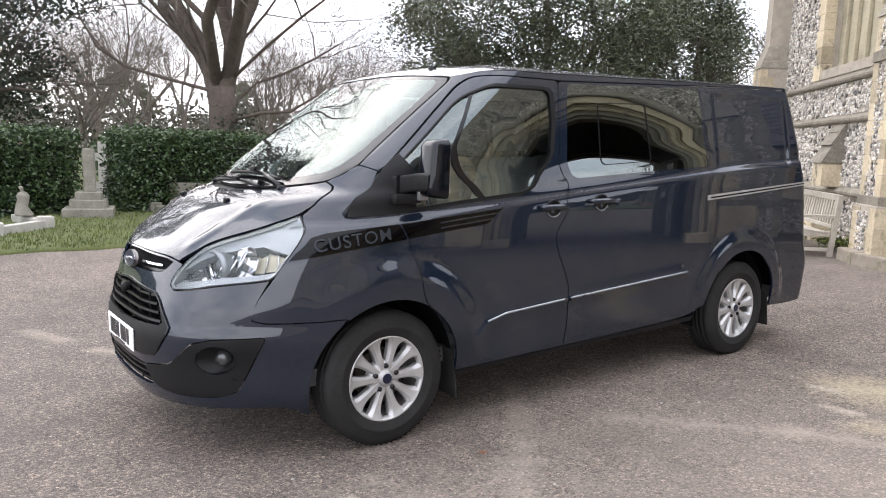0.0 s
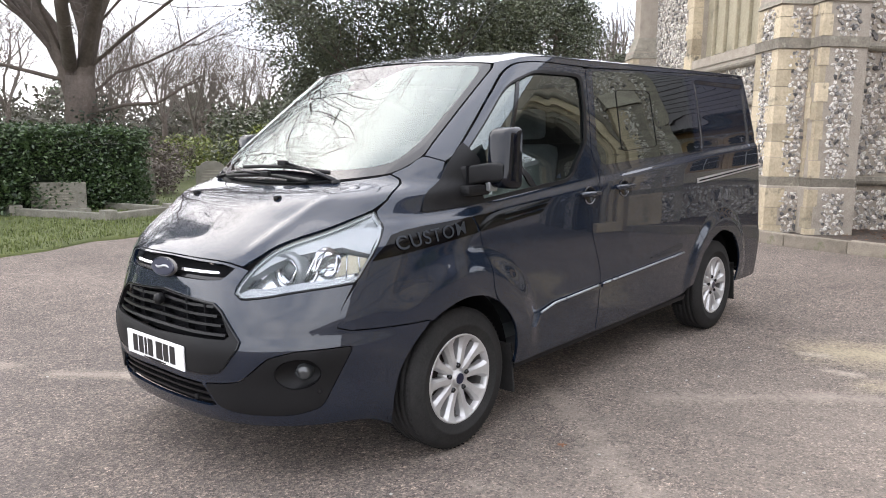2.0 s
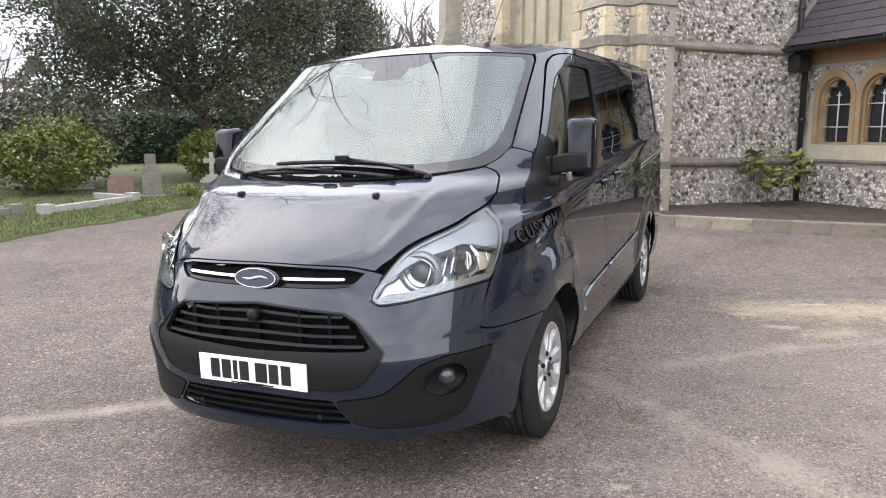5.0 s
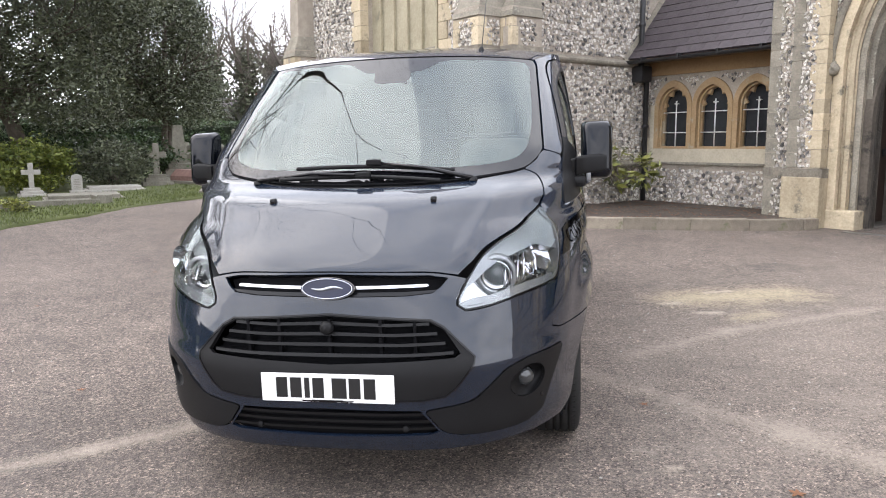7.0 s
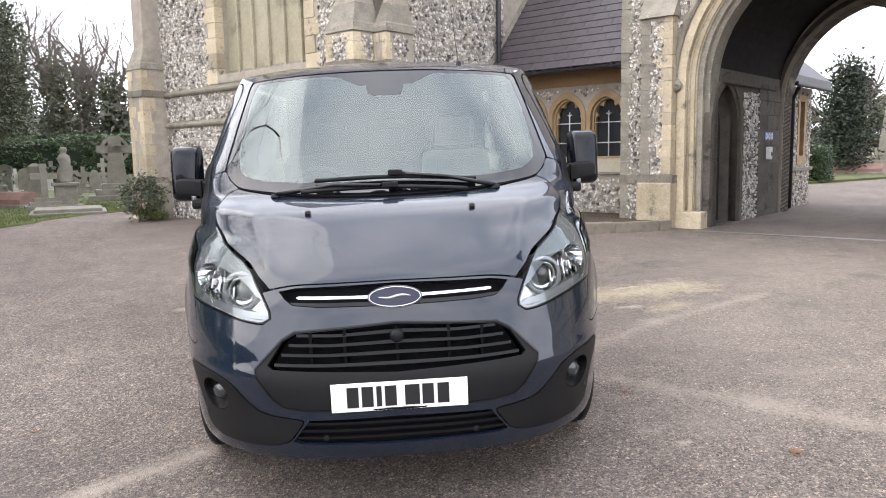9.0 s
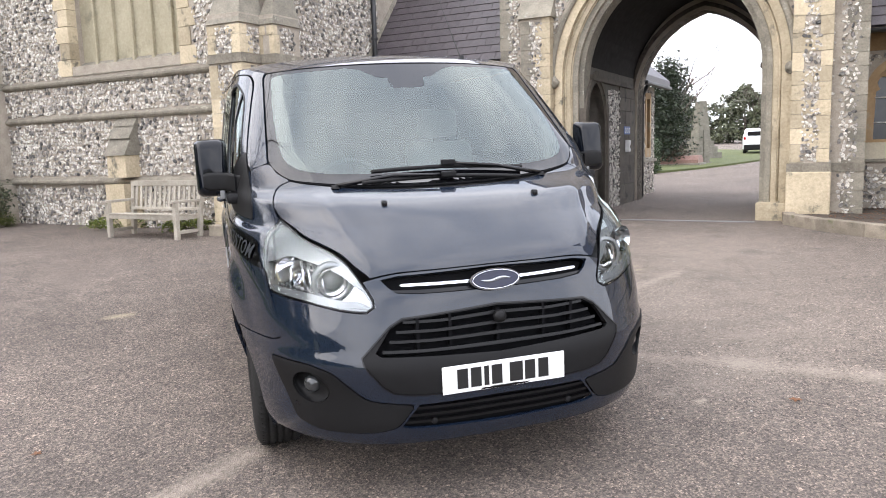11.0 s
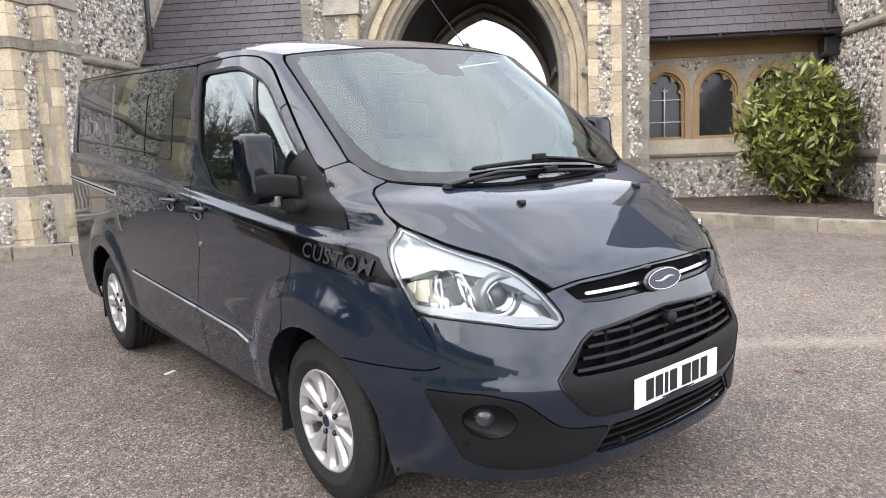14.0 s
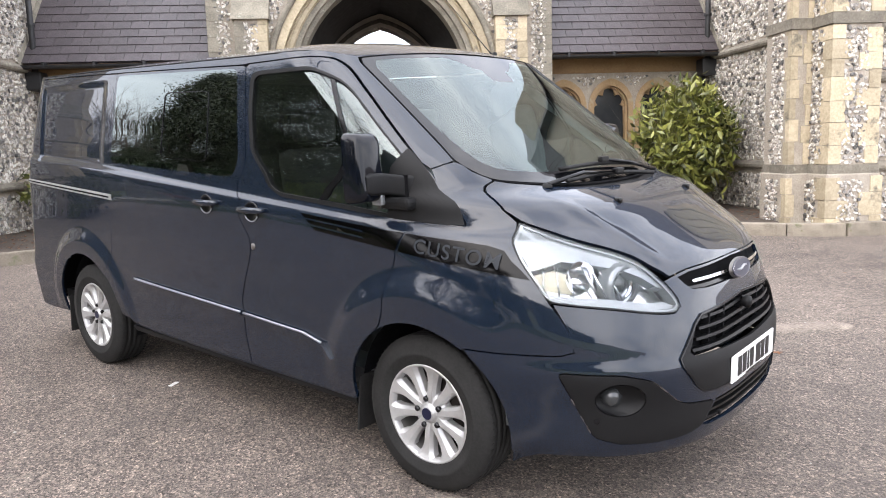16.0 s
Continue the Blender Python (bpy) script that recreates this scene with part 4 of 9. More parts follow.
def gateway():
    g = thing("gateway", "flint and limestone gateway with a moulded pointed arch", "gateway", at=CHURCH)
    face = 9.12
    opening = arch_line(1.42, 2.5, 1.80, -0.1, 14)
    wide = arch_line(1.86, 2.5, 2.25, -0.1, 14)
    outline = [(-2.8, -0.1), (2.8, -0.1), (2.8, 5.6), (0, 8.4), (-2.8, 5.6)]
    part("front_wall", prism([outline, wide], 0.6, lambda a, b, d: (a, face + d, b)), M["mortar"], g)
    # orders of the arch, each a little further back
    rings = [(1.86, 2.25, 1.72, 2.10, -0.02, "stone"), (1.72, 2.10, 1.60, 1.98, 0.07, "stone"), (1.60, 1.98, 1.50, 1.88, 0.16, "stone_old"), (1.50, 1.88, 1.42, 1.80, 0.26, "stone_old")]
    for a, ra, b, rb, back, mt in rings:
        for half in (-1, 1):
            o = arch_line(a, 2.5, ra, -0.1, 14)
            i = arch_line(b, 2.5, rb, -0.1, 14)
            n = len(o) // 2 + 1
            o, i = (o[:n], i[:n]) if half < 0 else (o[n - 1:], i[n - 1:])
            loop = o + i[::-1]
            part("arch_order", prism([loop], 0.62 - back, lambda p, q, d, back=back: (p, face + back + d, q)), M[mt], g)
    for k in range(4):
        r0 = 1.52 + k * 0.085
        for half in (-1, 1):
            line = arch_line(r0, 2.5, r0 + 0.385, 0.45 if k else 0.3, 14)
            line = line[:len(line) // 2 + 1] if half < 0 else line[len(line) // 2:]
            back = 0.22 - 0.065 * k
            rod("roll_moulding", [(x, face + back - 0.02, z) for x, z in line], 0.022, M["stone"], g, sides=6)
    hood = arch_line(1.90, 2.5, 2.30, None, 14)
    for half in (-1, 1):
        line = hood[:len(hood) // 2 + 1] if half < 0 else hood[len(hood) // 2:]
        rod("hood_mould", [(x, face - 0.03, z) for x, z in line], 0.055, M["stone_old"], g, sides=6)
        bm = bmesh.new()
        bmesh.ops.create_icosphere(bm, subdivisions=3, radius=0.095, matrix=Matrix.Translation((1.86 * half, face - 0.05, 2.46)))
        for v in bm.verts:
            v.co += Vector((1, 1, 1)) * 0.03 * noise.noise(v.co * 24) + Vector((0, 0, 0.025 * noise.noise(v.co * 11)))
        part("carved_stop", bm, M["stone_old"], g, "carved foliage stop", True)
    # jamb base blocks
    for half in (-1, 1):
        x0, x1 = sorted((1.40 * half, 1.90 * half))
        part("jamb_base", boxed(x0, x1, face - 0.05, face + 0.3, -0.1, 0.42, bevel=0.02), M["stone"], g)
        # buttress with quoins, and the recessed outer strip
        a, b = sorted((1.88 * half, 2.38 * half))
        bt = part("buttress", boxed(a, b, 8.93, face, -0.1, 3.62), M["mortar"], g)
        part("buttress_plinth", boxed(a - 0.05, b + 0.05, 8.86, face, -0.1, 0.90, bevel=0.02), M["stone"], g)
        bm = bmesh.new()
        box(bm, a - 0.05, b + 0.05, 8.86, face, 3.55, 3.95)
        for v in bm.verts:
            if v.co.z > 3.7:
                v.co.y = face - 0.02
        part("weathering", bm, M["stone_old"], g, "sloped mossy weathering stone")
        moulding("string_course", g, [(b + 0.02, face + 0.02, 0.94), (b + 0.02, 8.93, 0.94), (a - 0.02, 8.93, 0.94), (a - 0.02, face + 0.02, 0.94)], STRING, M["stone_dark"])
        quoins(bt, (a, 8.93, 0), (1, 0, 0), (0, 1, 0), 1.04, 3.55, 0, 0, M["stone" if half > 0 else "stone_old"], 61 + half, long=0.26, short=0.15, h=0.24)
        quoins(bt, (b, 8.93, 0), (-1, 0, 0), (0, 1, 0), 1.04, 3.55, 0, 0, M["stone"], 71 + half, long=0.26, short=0.15, h=0.24)
        c, d = sorted((2.38 * half, 2.84 * half))
        st = part("outer_strip", boxed(c, d, face - 0.01, face + 0.05, -0.1, 5.0), M["mortar"], g)
        e = 2.84 * half
        quoins(st, (e, face - 0.01, 0), (-half, 0, 0), (0, 1, 0), 0.15, 4.8, 0, 0, M["stone_old"], 81 + half, long=0.26, short=0.16, h=0.24)
        moulding("string_course", g, [(d + 0.02, face - 0.01, 0.94), (c - 0.02, face - 0.01, 0.94)], STRING, M["stone_dark"])
        stones("flint_facing", [((a, 8.93, 1.04), (1, 0, 0), UP, (0, -1, 0), b - a, 2.5), ((c, face - 0.01, 0.12), (1, 0, 0), UP, (0, -1, 0), d - c, 4.6)], M["flint"], g, 0.085, seed=91 + half, keep=lambda p, q: 0.13 < p < 0.36)
        # passage wall, in the mortar copy darkened for the passage's shade
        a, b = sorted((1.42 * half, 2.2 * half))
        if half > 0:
            part("passage_wall", boxed(a, b, face + 0.6, 13.0, -0.1, 5.5), M["mortar_shade"], g)
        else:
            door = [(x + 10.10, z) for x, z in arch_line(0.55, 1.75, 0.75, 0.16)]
            part("passage_wall", prism([[(face + 0.6, -0.1), (13.0, -0.1), (13.0, 5.5), (face + 0.6, 5.5)], door], 0.75, lambda p, q, d: (-1.42 - d, p, q)), M["mortar_shade"], g)
            dr = part("door", prism([[(x + 10.10, z) for x, z in arch_line(0.54, 1.75, 0.74, 0.17)]], 0.07, lambda p, q, d: (-1.72 - d, p, q)), M["oak_door"], g, "dark oak pointed door")
            part("door_handle", lathe(bmesh.new(), [(0.02, 0), (0.06, 0.01), (0.06, 0.03), (0.02, 0.05)], 12, "X", Matrix.Translation((-1.72, 10.50, 1.25))), M["iron"], dr)
            for j, (w0, w1, back) in enumerate(((0.55, 0.65, 0.0), (0.65, 0.76, -0.03))):
                o = [(x + 10.10, z) for x, z in arch_line(w1, 1.75, 0.75 + w1 - 0.55, 0.16)]
                i = [(x + 10.10, z) for x, z in arch_line(w0, 1.75, 0.75 + w0 - 0.55, 0.16)]
                part("door_surround", prism([o + i[::-1]], 0.14, lambda p, q, d, back=back: (-1.40 - d + back * -1 - 0.01, p, q)), M["stone_shade"], g)
            # the blind door recess closed behind, in a near-black that stands for its shade
            part("recess_back", boxed(-2.3, -2.17, 9.4, 10.9, 0, 2.7), M["inner_shade"], g)
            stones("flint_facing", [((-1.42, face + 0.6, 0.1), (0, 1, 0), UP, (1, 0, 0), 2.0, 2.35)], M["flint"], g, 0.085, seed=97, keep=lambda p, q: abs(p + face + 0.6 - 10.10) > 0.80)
            # the dressed pier at the far end of the passage, its stone darkened for shade
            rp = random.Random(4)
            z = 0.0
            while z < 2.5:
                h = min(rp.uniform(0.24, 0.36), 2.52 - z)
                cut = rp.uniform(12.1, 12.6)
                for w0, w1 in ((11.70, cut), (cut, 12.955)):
                    part("pier_stone", boxed(-1.43, -1.395, w0 + 0.003, w1 - 0.003, z + 0.003, z + h - 0.003, bevel=0.006), M["stone_shade"], g)
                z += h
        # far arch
        part("string_course", boxed(*sorted((1.36 * half, 1.44 * half)), face + 0.6, 12.6, 2.52, 2.62, bevel=0.02), M["stone_shade"], g)
    # vault of the passage, its shade put into a near-black colour, and the far arch
    line = arch_line(1.44, 2.5, 1.82, None, 14)
    roof = [(-2.4, 2.5), *line, (2.4, 2.5), (2.4, 5.6), (-2.4, 5.6)]
    part("vault", prism([roof], 3.4, lambda a, b, d: (a, face + 0.6 + d, b)), M["inner_shade"], g, "passage vault, its shade put into a near-black colour")
    far_in = arch_line(1.36, 2.3, 1.75, -0.1, 14)
    part("far_wall", prism([[(-2.8, -0.1), (2.8, -0.1), (2.8, 5.6), (0, 8.4), (-2.8, 5.6)], far_in], 0.5, lambda a, b, d: (a, 13.0 + d, b)), M["mortar"], g)
    # far orders use the stone copy that carries the passage's shade
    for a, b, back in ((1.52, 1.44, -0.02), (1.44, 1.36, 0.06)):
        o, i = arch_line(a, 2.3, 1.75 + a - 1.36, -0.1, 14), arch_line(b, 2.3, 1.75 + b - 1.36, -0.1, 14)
        part("arch_order", prism([o + i[::-1]], 0.56 - back, lambda p, q, d, back=back: (p, 12.96 + back + d, q)), M["stone_shade"], g)
    for half in (-1, 1):
        bm = bmesh.new()
        v = [bm.verts.new(p) for p in ((0, face - 0.1, 8.5), (2.95 * half, face - 0.1, 5.5), (2.95 * half, 13.6, 5.5), (0, 13.6, 8.5), (0, face - 0.1, 8.6), (2.95 * half, face - 0.1, 5.6), (2.95 * half, 13.6, 5.6), (0, 13.6, 8.6))]
        for f in ((0, 1, 2, 3), (4, 5, 6, 7), (0, 1, 5, 4), (1, 2, 6, 5), (2, 3, 7, 6), (0, 3, 7, 4)):
            bm.faces.new([v[k] for k in f])
        part("roof", bm, M["slate"], g)
    def spandrel(p, q):
        x, z = p - 2.4, 0.1 + q
        return abs(x) > 1.95 and z < 2.5 or (z >= 2.5 and math.hypot(abs(x) * 1.02 + 0.20, (z - 2.5) * 0.92) > 2.22)
    stones("flint_facing", [((-2.4, face, 0.1), (1, 0, 0), UP, (0, -1, 0), 4.8, 5.2)], M["flint"], g, 0.085, seed=99, keep=spandrel)
    part("drain_grating", boxed(-1.4, 1.42, 8.72, 8.86, 0.12, ground_z(5.5, 6.4) + 0.008), M["steel"], g, "narrow steel drain grating across the threshold")
    return g


chapel(-1)
chapel(1)
corridor(-1)
corridor(1)
gateway()

# the sexton's wing behind the gateway
wing = thing("rear_wing", "flint wing behind the gateway with a slit window and slate eaves", "building", at=CHURCH)
part("wall", prism([[(13.5, -0.1), (15.9, -0.1), (15.9, 2.75), (13.5, 2.75)], [(15.00, 1.25), (15.34, 1.25), (15.34, 2.45), (15.00, 2.45)]], 0.4, lambda a, b, d: (-1.62 - d, a, b)), M["mortar"], wing)
part("end_wall", boxed(-5, -2.02, 15.5, 15.9, -0.1, 2.75), M["mortar"], wing)
part("window_surround", prism([[(14.87, 1.05), (15.47, 1.05), (15.47, 2.58), (14.87, 2.58)], [(15.01, 1.26), (15.33, 1.26), (15.33, 2.44), (15.01, 2.44)]], 0.1, lambda a, b, d: (-1.60 - d, a, b)), M["stone_warm"], wing)
part("pane", boxed(-1.82, -1.80, 15.0, 15.34, 1.25, 2.45), M["lead_glass"], wing)
part("string_course", boxed(-1.62, -1.55, 13.6, 15.95, 0.92, 1.0, bevel=0.02), M["stone_old"], wing)
bm = bmesh.new()
box(bm, -5, -1.30, 13.4, 16.2, 2.72, 2.90)
for v in bm.verts:
    if v.co.x < -3:
        v.co.z += 3.2
part("roof", bm, M["slate"], wing)
rod("downpipe", [(-1.52, 14.15, 0.1), (-1.52, 14.15, 2.45), (-1.40, 14.15, 2.7)], 0.045, M["iron"], wing)
part("gutter", boxed(-1.36, -1.24, 13.5, 16.2, 2.68, 2.76, bevel=0.02), M["iron"], wing)
stones("flint_facing", [((-1.62, 13.5, 0.1), (0, 1, 0), UP, (1, 0, 0), 2.4, 2.6)], M["flint"], wing, 0.09, seed=55, keep=lambda p, q: not (1.32 < p < 2.0 and 0.9 < q < 2.5))

# notices in the passage
sign = thing("notice_sign", "small blue notice with three white round symbols on the passage wall", "sign", at=CHURCH)
part("panel", boxed(-1.40, -1.385, 12.02, 12.50, 1.58, 1.74, bevel=0.004), M["blue_sign"], sign)
for k in range(3):
    part("symbol", lathe(bmesh.new(), [(0.055, 0.0), (0.055, 0.004), (0.035, 0.004), (0.035, 0.0)], 16, "X", Matrix.Translation((-1.385, 12.11 + 0.155 * k, 1.66))), M["white_paint"], sign)
disp = thing("bag_dispenser", "white wall box below the blue notice", "dispenser", at=CHURCH)
part("case", boxed(-1.41, -1.31, 12.14, 12.27, 1.22, 1.46, bevel=0.02), M["white_paint"], disp)
part("slot", boxed(-1.312, -1.306, 12.18, 12.23, 1.29, 1.36), M["matt_black"], disp)


# ---- kerbed beds at the foot of the corridors ----
def bed(s):
    line = [(-6.3, 5.35), (-5.75, 5.33), (-5.1, 5.55), (-4.4, 6.0), (-3.6, 6.65), (-2.9, 7.3), (-2.35, 7.9), (-1.92, 8.55), (-1.88, 8.86)]
    if s > 0:
        line = [(-u, w) for u, w in line]
    inner = [(-5.95 * -s, 6.0), (-5.95 * -s, 9.97), (-2.4 * -s, 9.97), (-2.0 * -s, 9.0)]
    inner = [(abs(u) * s, w) for u, w in inner]
    soil = thing("planting_bed", "kerbed bed of dark bare soil with dead leaves", "flower bed", kind="structure")
    loop = [plan(u, w) for u, w in line] + [plan(u, w) for u, w in inner[::-1]]
    bm = bmesh.new()
    cut = delaunay_2d_cdt([Vector(p) for p in loop] + [Vector(plan(u, w)) for u in np.arange(-6.2, 6.3, 0.25) for w in np.arange(5.4, 9.9, 0.25)], [(k, (k + 1) % len(loop)) for k in range(len(loop))], [], 1, 1e-5)
    vs = [bm.verts.new((p.x, p.y, ground_z(p.x, p.y) + 0.13 + 0.03 * noise.noise((p.x * 2, p.y * 2, 3)))) for p in cut[0]]
    for f in cut[2]:
        bm.faces.new([vs[k] for k in f])
    part("soil", bm, M["soil"], soil, smooth=True)
    r = random.Random(3)
    lv_, ls_ = [], []
    for _ in range(900):
        u, w = s * r.uniform(2.2, 5.9), r.uniform(6.2, 9.9)
        if w < float(np.interp(abs(u), [q[0] * (1 if s > 0 else -1) for q in line][::-1], [q[1] for q in line][::-1])) + 0.1:
            continue
        x, y = plan(u, w)
        a, b_ = r.uniform(0, 6.28), r.uniform(0.012, 0.035)
        z = ground_z(x, y) + 0.145 + 0.03 * noise.noise((x * 2, y * 2, 3)) + r.uniform(0, 0.012)
        c_, s_ = math.cos(a) * b_, math.sin(a) * b_
        lv_ += [(x - c_, y - s_, z), (x + s_ * 0.5, y - c_ * 0.5, z + 0.008), (x + c_, y + s_, z + 0.002), (x - s_ * 0.5, y + c_ * 0.5, z + 0.008)]
        ls_.append(4)
    tagged(fast_mesh("leaf_litter", lv_, ls_, M["leaf_litter"], soil), kind="stuff")
    pts = [Vector(plan(u, w)) for u, w in line]
    n = 0
    for a, b in zip(pts, pts[1:]):
        length = (b - a).length
        pieces = max(1, round(length / 0.62))
        for k in range(pieces):
            p, q = a.lerp(b, k / pieces), a.lerp(b, (k + 1) / pieces)
            d = (q - p).normalized()
            bm = boxed(0.004, (q - p).length + 0.012, -0.085, 0.085, -0.1, 0.165 + r.uniform(-0.008, 0.008), bevel=0.016)
            for v in bm.verts:
                v.co += Vector((0, 0.5, 1)) * 0.008 * noise.noise((v.co + Vector((n, 0, 0))) * 6)
            ob = part("kerb_stone", bm, M["kerb"], soil)
            c = (p + q) / 2
            ob.matrix_local = Matrix.Translation((p.x, p.y, ground_z(c.x, c.y))) @ Matrix.Rotation(math.atan2(d.y, d.x), 4, "Z")
            n += 1
    return soil


bed(-1)
bed(1)


# ---- the van: front towards -y, its left towards +x, front axle at y = 0 ----
VAN = thing("panel_van", "slate-blue crew van parked on worn tarmac", "van", at=pose(0, 0, 0, 1.203, -1.346, 0))
AXLE, HUB_Z, TYRE = 2.933, 0.338, 0.338


def spline(pairs, soft=0.012):
    """A smooth curve through (height, value) pairs, a little softened."""
    hx, vy = np.array(pairs, float).T
    h, d = np.diff(hx), np.diff(vy) / np.diff(hx)
    m = np.zeros_like(vy)
    m[0], m[-1] = d[0], d[-1]
    for k in range(1, len(vy) - 1):
        if d[k - 1] * d[k] > 0:
            w1, w2 = 2 * h[k] + h[k - 1], h[k] + 2 * h[k - 1]
            m[k] = (w1 + w2) / (w1 / d[k - 1] + w2 / d[k])
    hs = np.linspace(0.0, 2.2, 2201)
    q = np.clip(np.searchsorted(hx, hs) - 1, 0, len(h) - 1)
    t = np.clip((hs - hx[q]) / h[q], 0, 1)
    vs = (2 * t ** 3 - 3 * t ** 2 + 1) * vy[q] + (t ** 3 - 2 * t ** 2 + t) * h[q] * m[q] + (3 * t ** 2 - 2 * t ** 3) * vy[q + 1] + (t ** 3 - t ** 2) * h[q] * m[q + 1]
    k = int(4 * soft / 0.001)
    g = np.exp(-0.5 * (np.arange(-k, k + 1) * 0.001 / soft) ** 2)
    vs = np.convolve(np.pad(vs, k, mode="edge"), g / g.sum(), mode="valid")
    return lambda z: np.interp(z, hs, vs)


NOSE = spline([(0.0, -0.88), (0.20, -0.90), (0.26, -0.955), (0.31, -0.982), (0.36, -0.996), (0.44, -1.004), (0.52, -1.006), (0.62, -1.0), (0.70, -0.982), (0.80, -0.958), (0.88, -0.938), (0.94, -0.915), (0.985, -0.885), (1.02, -0.848), (1.06, -0.797), (1.12, -0.714), (1.17, -0.640), (1.205, -0.570), (1.230, -0.490), (1.250, -0.405), (1.268, -0.345), (1.302, -0.290), (1.40, -0.168), (1.52, -0.021), (1.64, 0.126), (1.74, 0.250), (1.871, 0.414), (1.90, 0.450), (2.2, 0.82)])
HALF = spline([(0.0, 0.90), (0.22, 0.920), (0.30, 0.942), (0.40, 0.955), (0.50, 0.963), (0.60, 0.970), (0.70, 0.976), (0.80, 0.981), (0.95, 0.984), (1.10, 0.982), (1.160, 0.978), (1.178, 0.970), (1.196, 0.959), (1.215, 0.956), (1.30, 0.951), (1.5, 0.925), (1.7, 0.890), (1.83, 0.863), (1.90, 0.842), (2.2, 0.72)], 0.006)
REACH = spline([(0.0, 0.92), (0.3, 0.96), (0.5, 1.0), (0.8, 0.98), (1.0, 0.98), (1.1, 1.0), (1.16, 0.96), (1.2, 0.86), (1.245, 0.68), (1.30, 0.56), (1.40, 0.50), (1.9, 0.50), (2.2, 0.50)], 0.025)
POW_X = spline([(0.0, 3.1), (0.30, 3.1), (0.45, 3.0), (0.60, 3.3), (0.70, 3.3), (0.83, 3.0), (1.0, 2.7), (1.15, 2.8), (1.25, 3.4), (1.38, 4.2), (1.6, 3.8), (1.83, 3.3), (2.2, 3.3)], 0.03)
POW_Y = 2.15
TAIL = spline([(0.0, 3.86), (0.30, 3.90), (0.60, 3.92), (0.75, 3.86), (1.16, 3.80), (1.6, 3.72), (1.96, 3.64), (2.1, 3.6)])


def step(v, a, b):
    t = np.clip((v - a) / (b - a), 0, 1)
    return t * t * (3 - 2 * t)


def skin_at(c, z):
    """The van's outer skin: c runs round it from the middle of the nose (radians round the nose, then metres along the side)."""
    c, z = np.asarray(c, float), np.asarray(z, float)
    side, t = np.sign(c), np.abs(c)
    b, p = REACH(z), POW_X(z)
    y0 = NOSE(z) + b
    phi = np.minimum(t, math.pi / 2)
    s, k = np.sin(phi) + 1e-9, np.cos(phi) + 1e-9
    r = np.ones_like(phi)
    for _ in range(8):
        f = (r * s) ** p + (r * k) ** POW_Y - 1
        r = r - f / (p * (r * s) ** p / r + POW_Y * (r * k) ** POW_Y / r)
    y = np.where(t <= math.pi / 2, y0 - b * r * k, y0 + t - math.pi / 2)
    rise = (0.08 - 0.035 * step(z, 1.3, 1.6)) * np.clip(y - 0.8, 0, 3) * step(z, 1.0, 1.15) + 0.08 * np.clip(y - 0.8, -1.0, 0) * step(z, 1.0, 1.12) * (1 - step(z, 1.25, 1.42))
    a = HALF(z - rise)
    x = a * np.where(t <= math.pi / 2, r * s, 1.0)
    x = x - 0.016 * (np.clip(y - 1.5, 0, 3) / 2.3) ** 2
    for hub in (0.0, AXLE):
        rad = np.hypot(y - hub, z - HUB_Z)
        x = x + (0.034 * step(y, -0.50, -0.10) if hub == 0 else 0.026) * (1 - step(rad, 0.50, 0.635 if hub == 0 else 0.60)) * step(z, 0.25, 0.55)
    # the lower bumper stands a little proud below a crease that runs round the nose
    lip = 0.010 * (1 - step(z, 0.590, 0.672)) * (1 - step(t, 0.95, 1.45))
    x, y = x + lip * np.sin(phi), y - lip * np.cos(phi)
    # swage along the door bottoms and the pressed panel of the rear quarter
    x = x + 0.006 * np.exp(-(((z - 0.62 - 0.05 * (y - 1.2)) / 0.05) ** 2)) * step(y, 0.5, 0.8) * (1 - step(y, 2.2, 2.4))
    inside = step(y, 2.58, 2.64) * (1 - step(y, 3.46, 3.52)) * step(z, 1.33, 1.39) * (1 - step(z, 1.81, 1.86))
    x = x - 0.008 * inside
    # soft ridges along the bonnet
    ridge = 0.476 + (z - 0.984) * 0.53
    y = y - 0.014 * np.exp(-(((np.abs(x) - ridge) / 0.034) ** 2)) * step(z, 0.97, 1.03) * (1 - step(z, 1.19, 1.25)) * (t < math.pi / 2)
    # rounded tail corner
    q = np.clip(y - (TAIL(z) - 0.14), 0, 0.1399)
    x = x - (0.14 - np.sqrt(0.14 ** 2 - q ** 2))
    return np.stack([side * x, y, z], -1)


def F(x, z):
    """Chart place of a point of the nose, from its distance to the middle line and its height."""
    m = (1 - min((abs(x) / float(HALF(z))) ** float(POW_X(z)), 0.9999)) ** (1 / POW_Y)
    return math.copysign(math.atan2(abs(x) / float(HALF(z)), m), x) if x else 0.0, z


def S(y, z):
    """Chart place of a point of the left side, from its place along the van and its height."""
    b = float(REACH(z))
    y0 = float(NOSE(z)) + b
    if y >= y0:
        return math.pi / 2 + y - y0, z
    m = (y0 - y) / b
    return math.atan2(max(1 - m ** POW_Y, 0) ** (1 / float(POW_X(z))), m), z


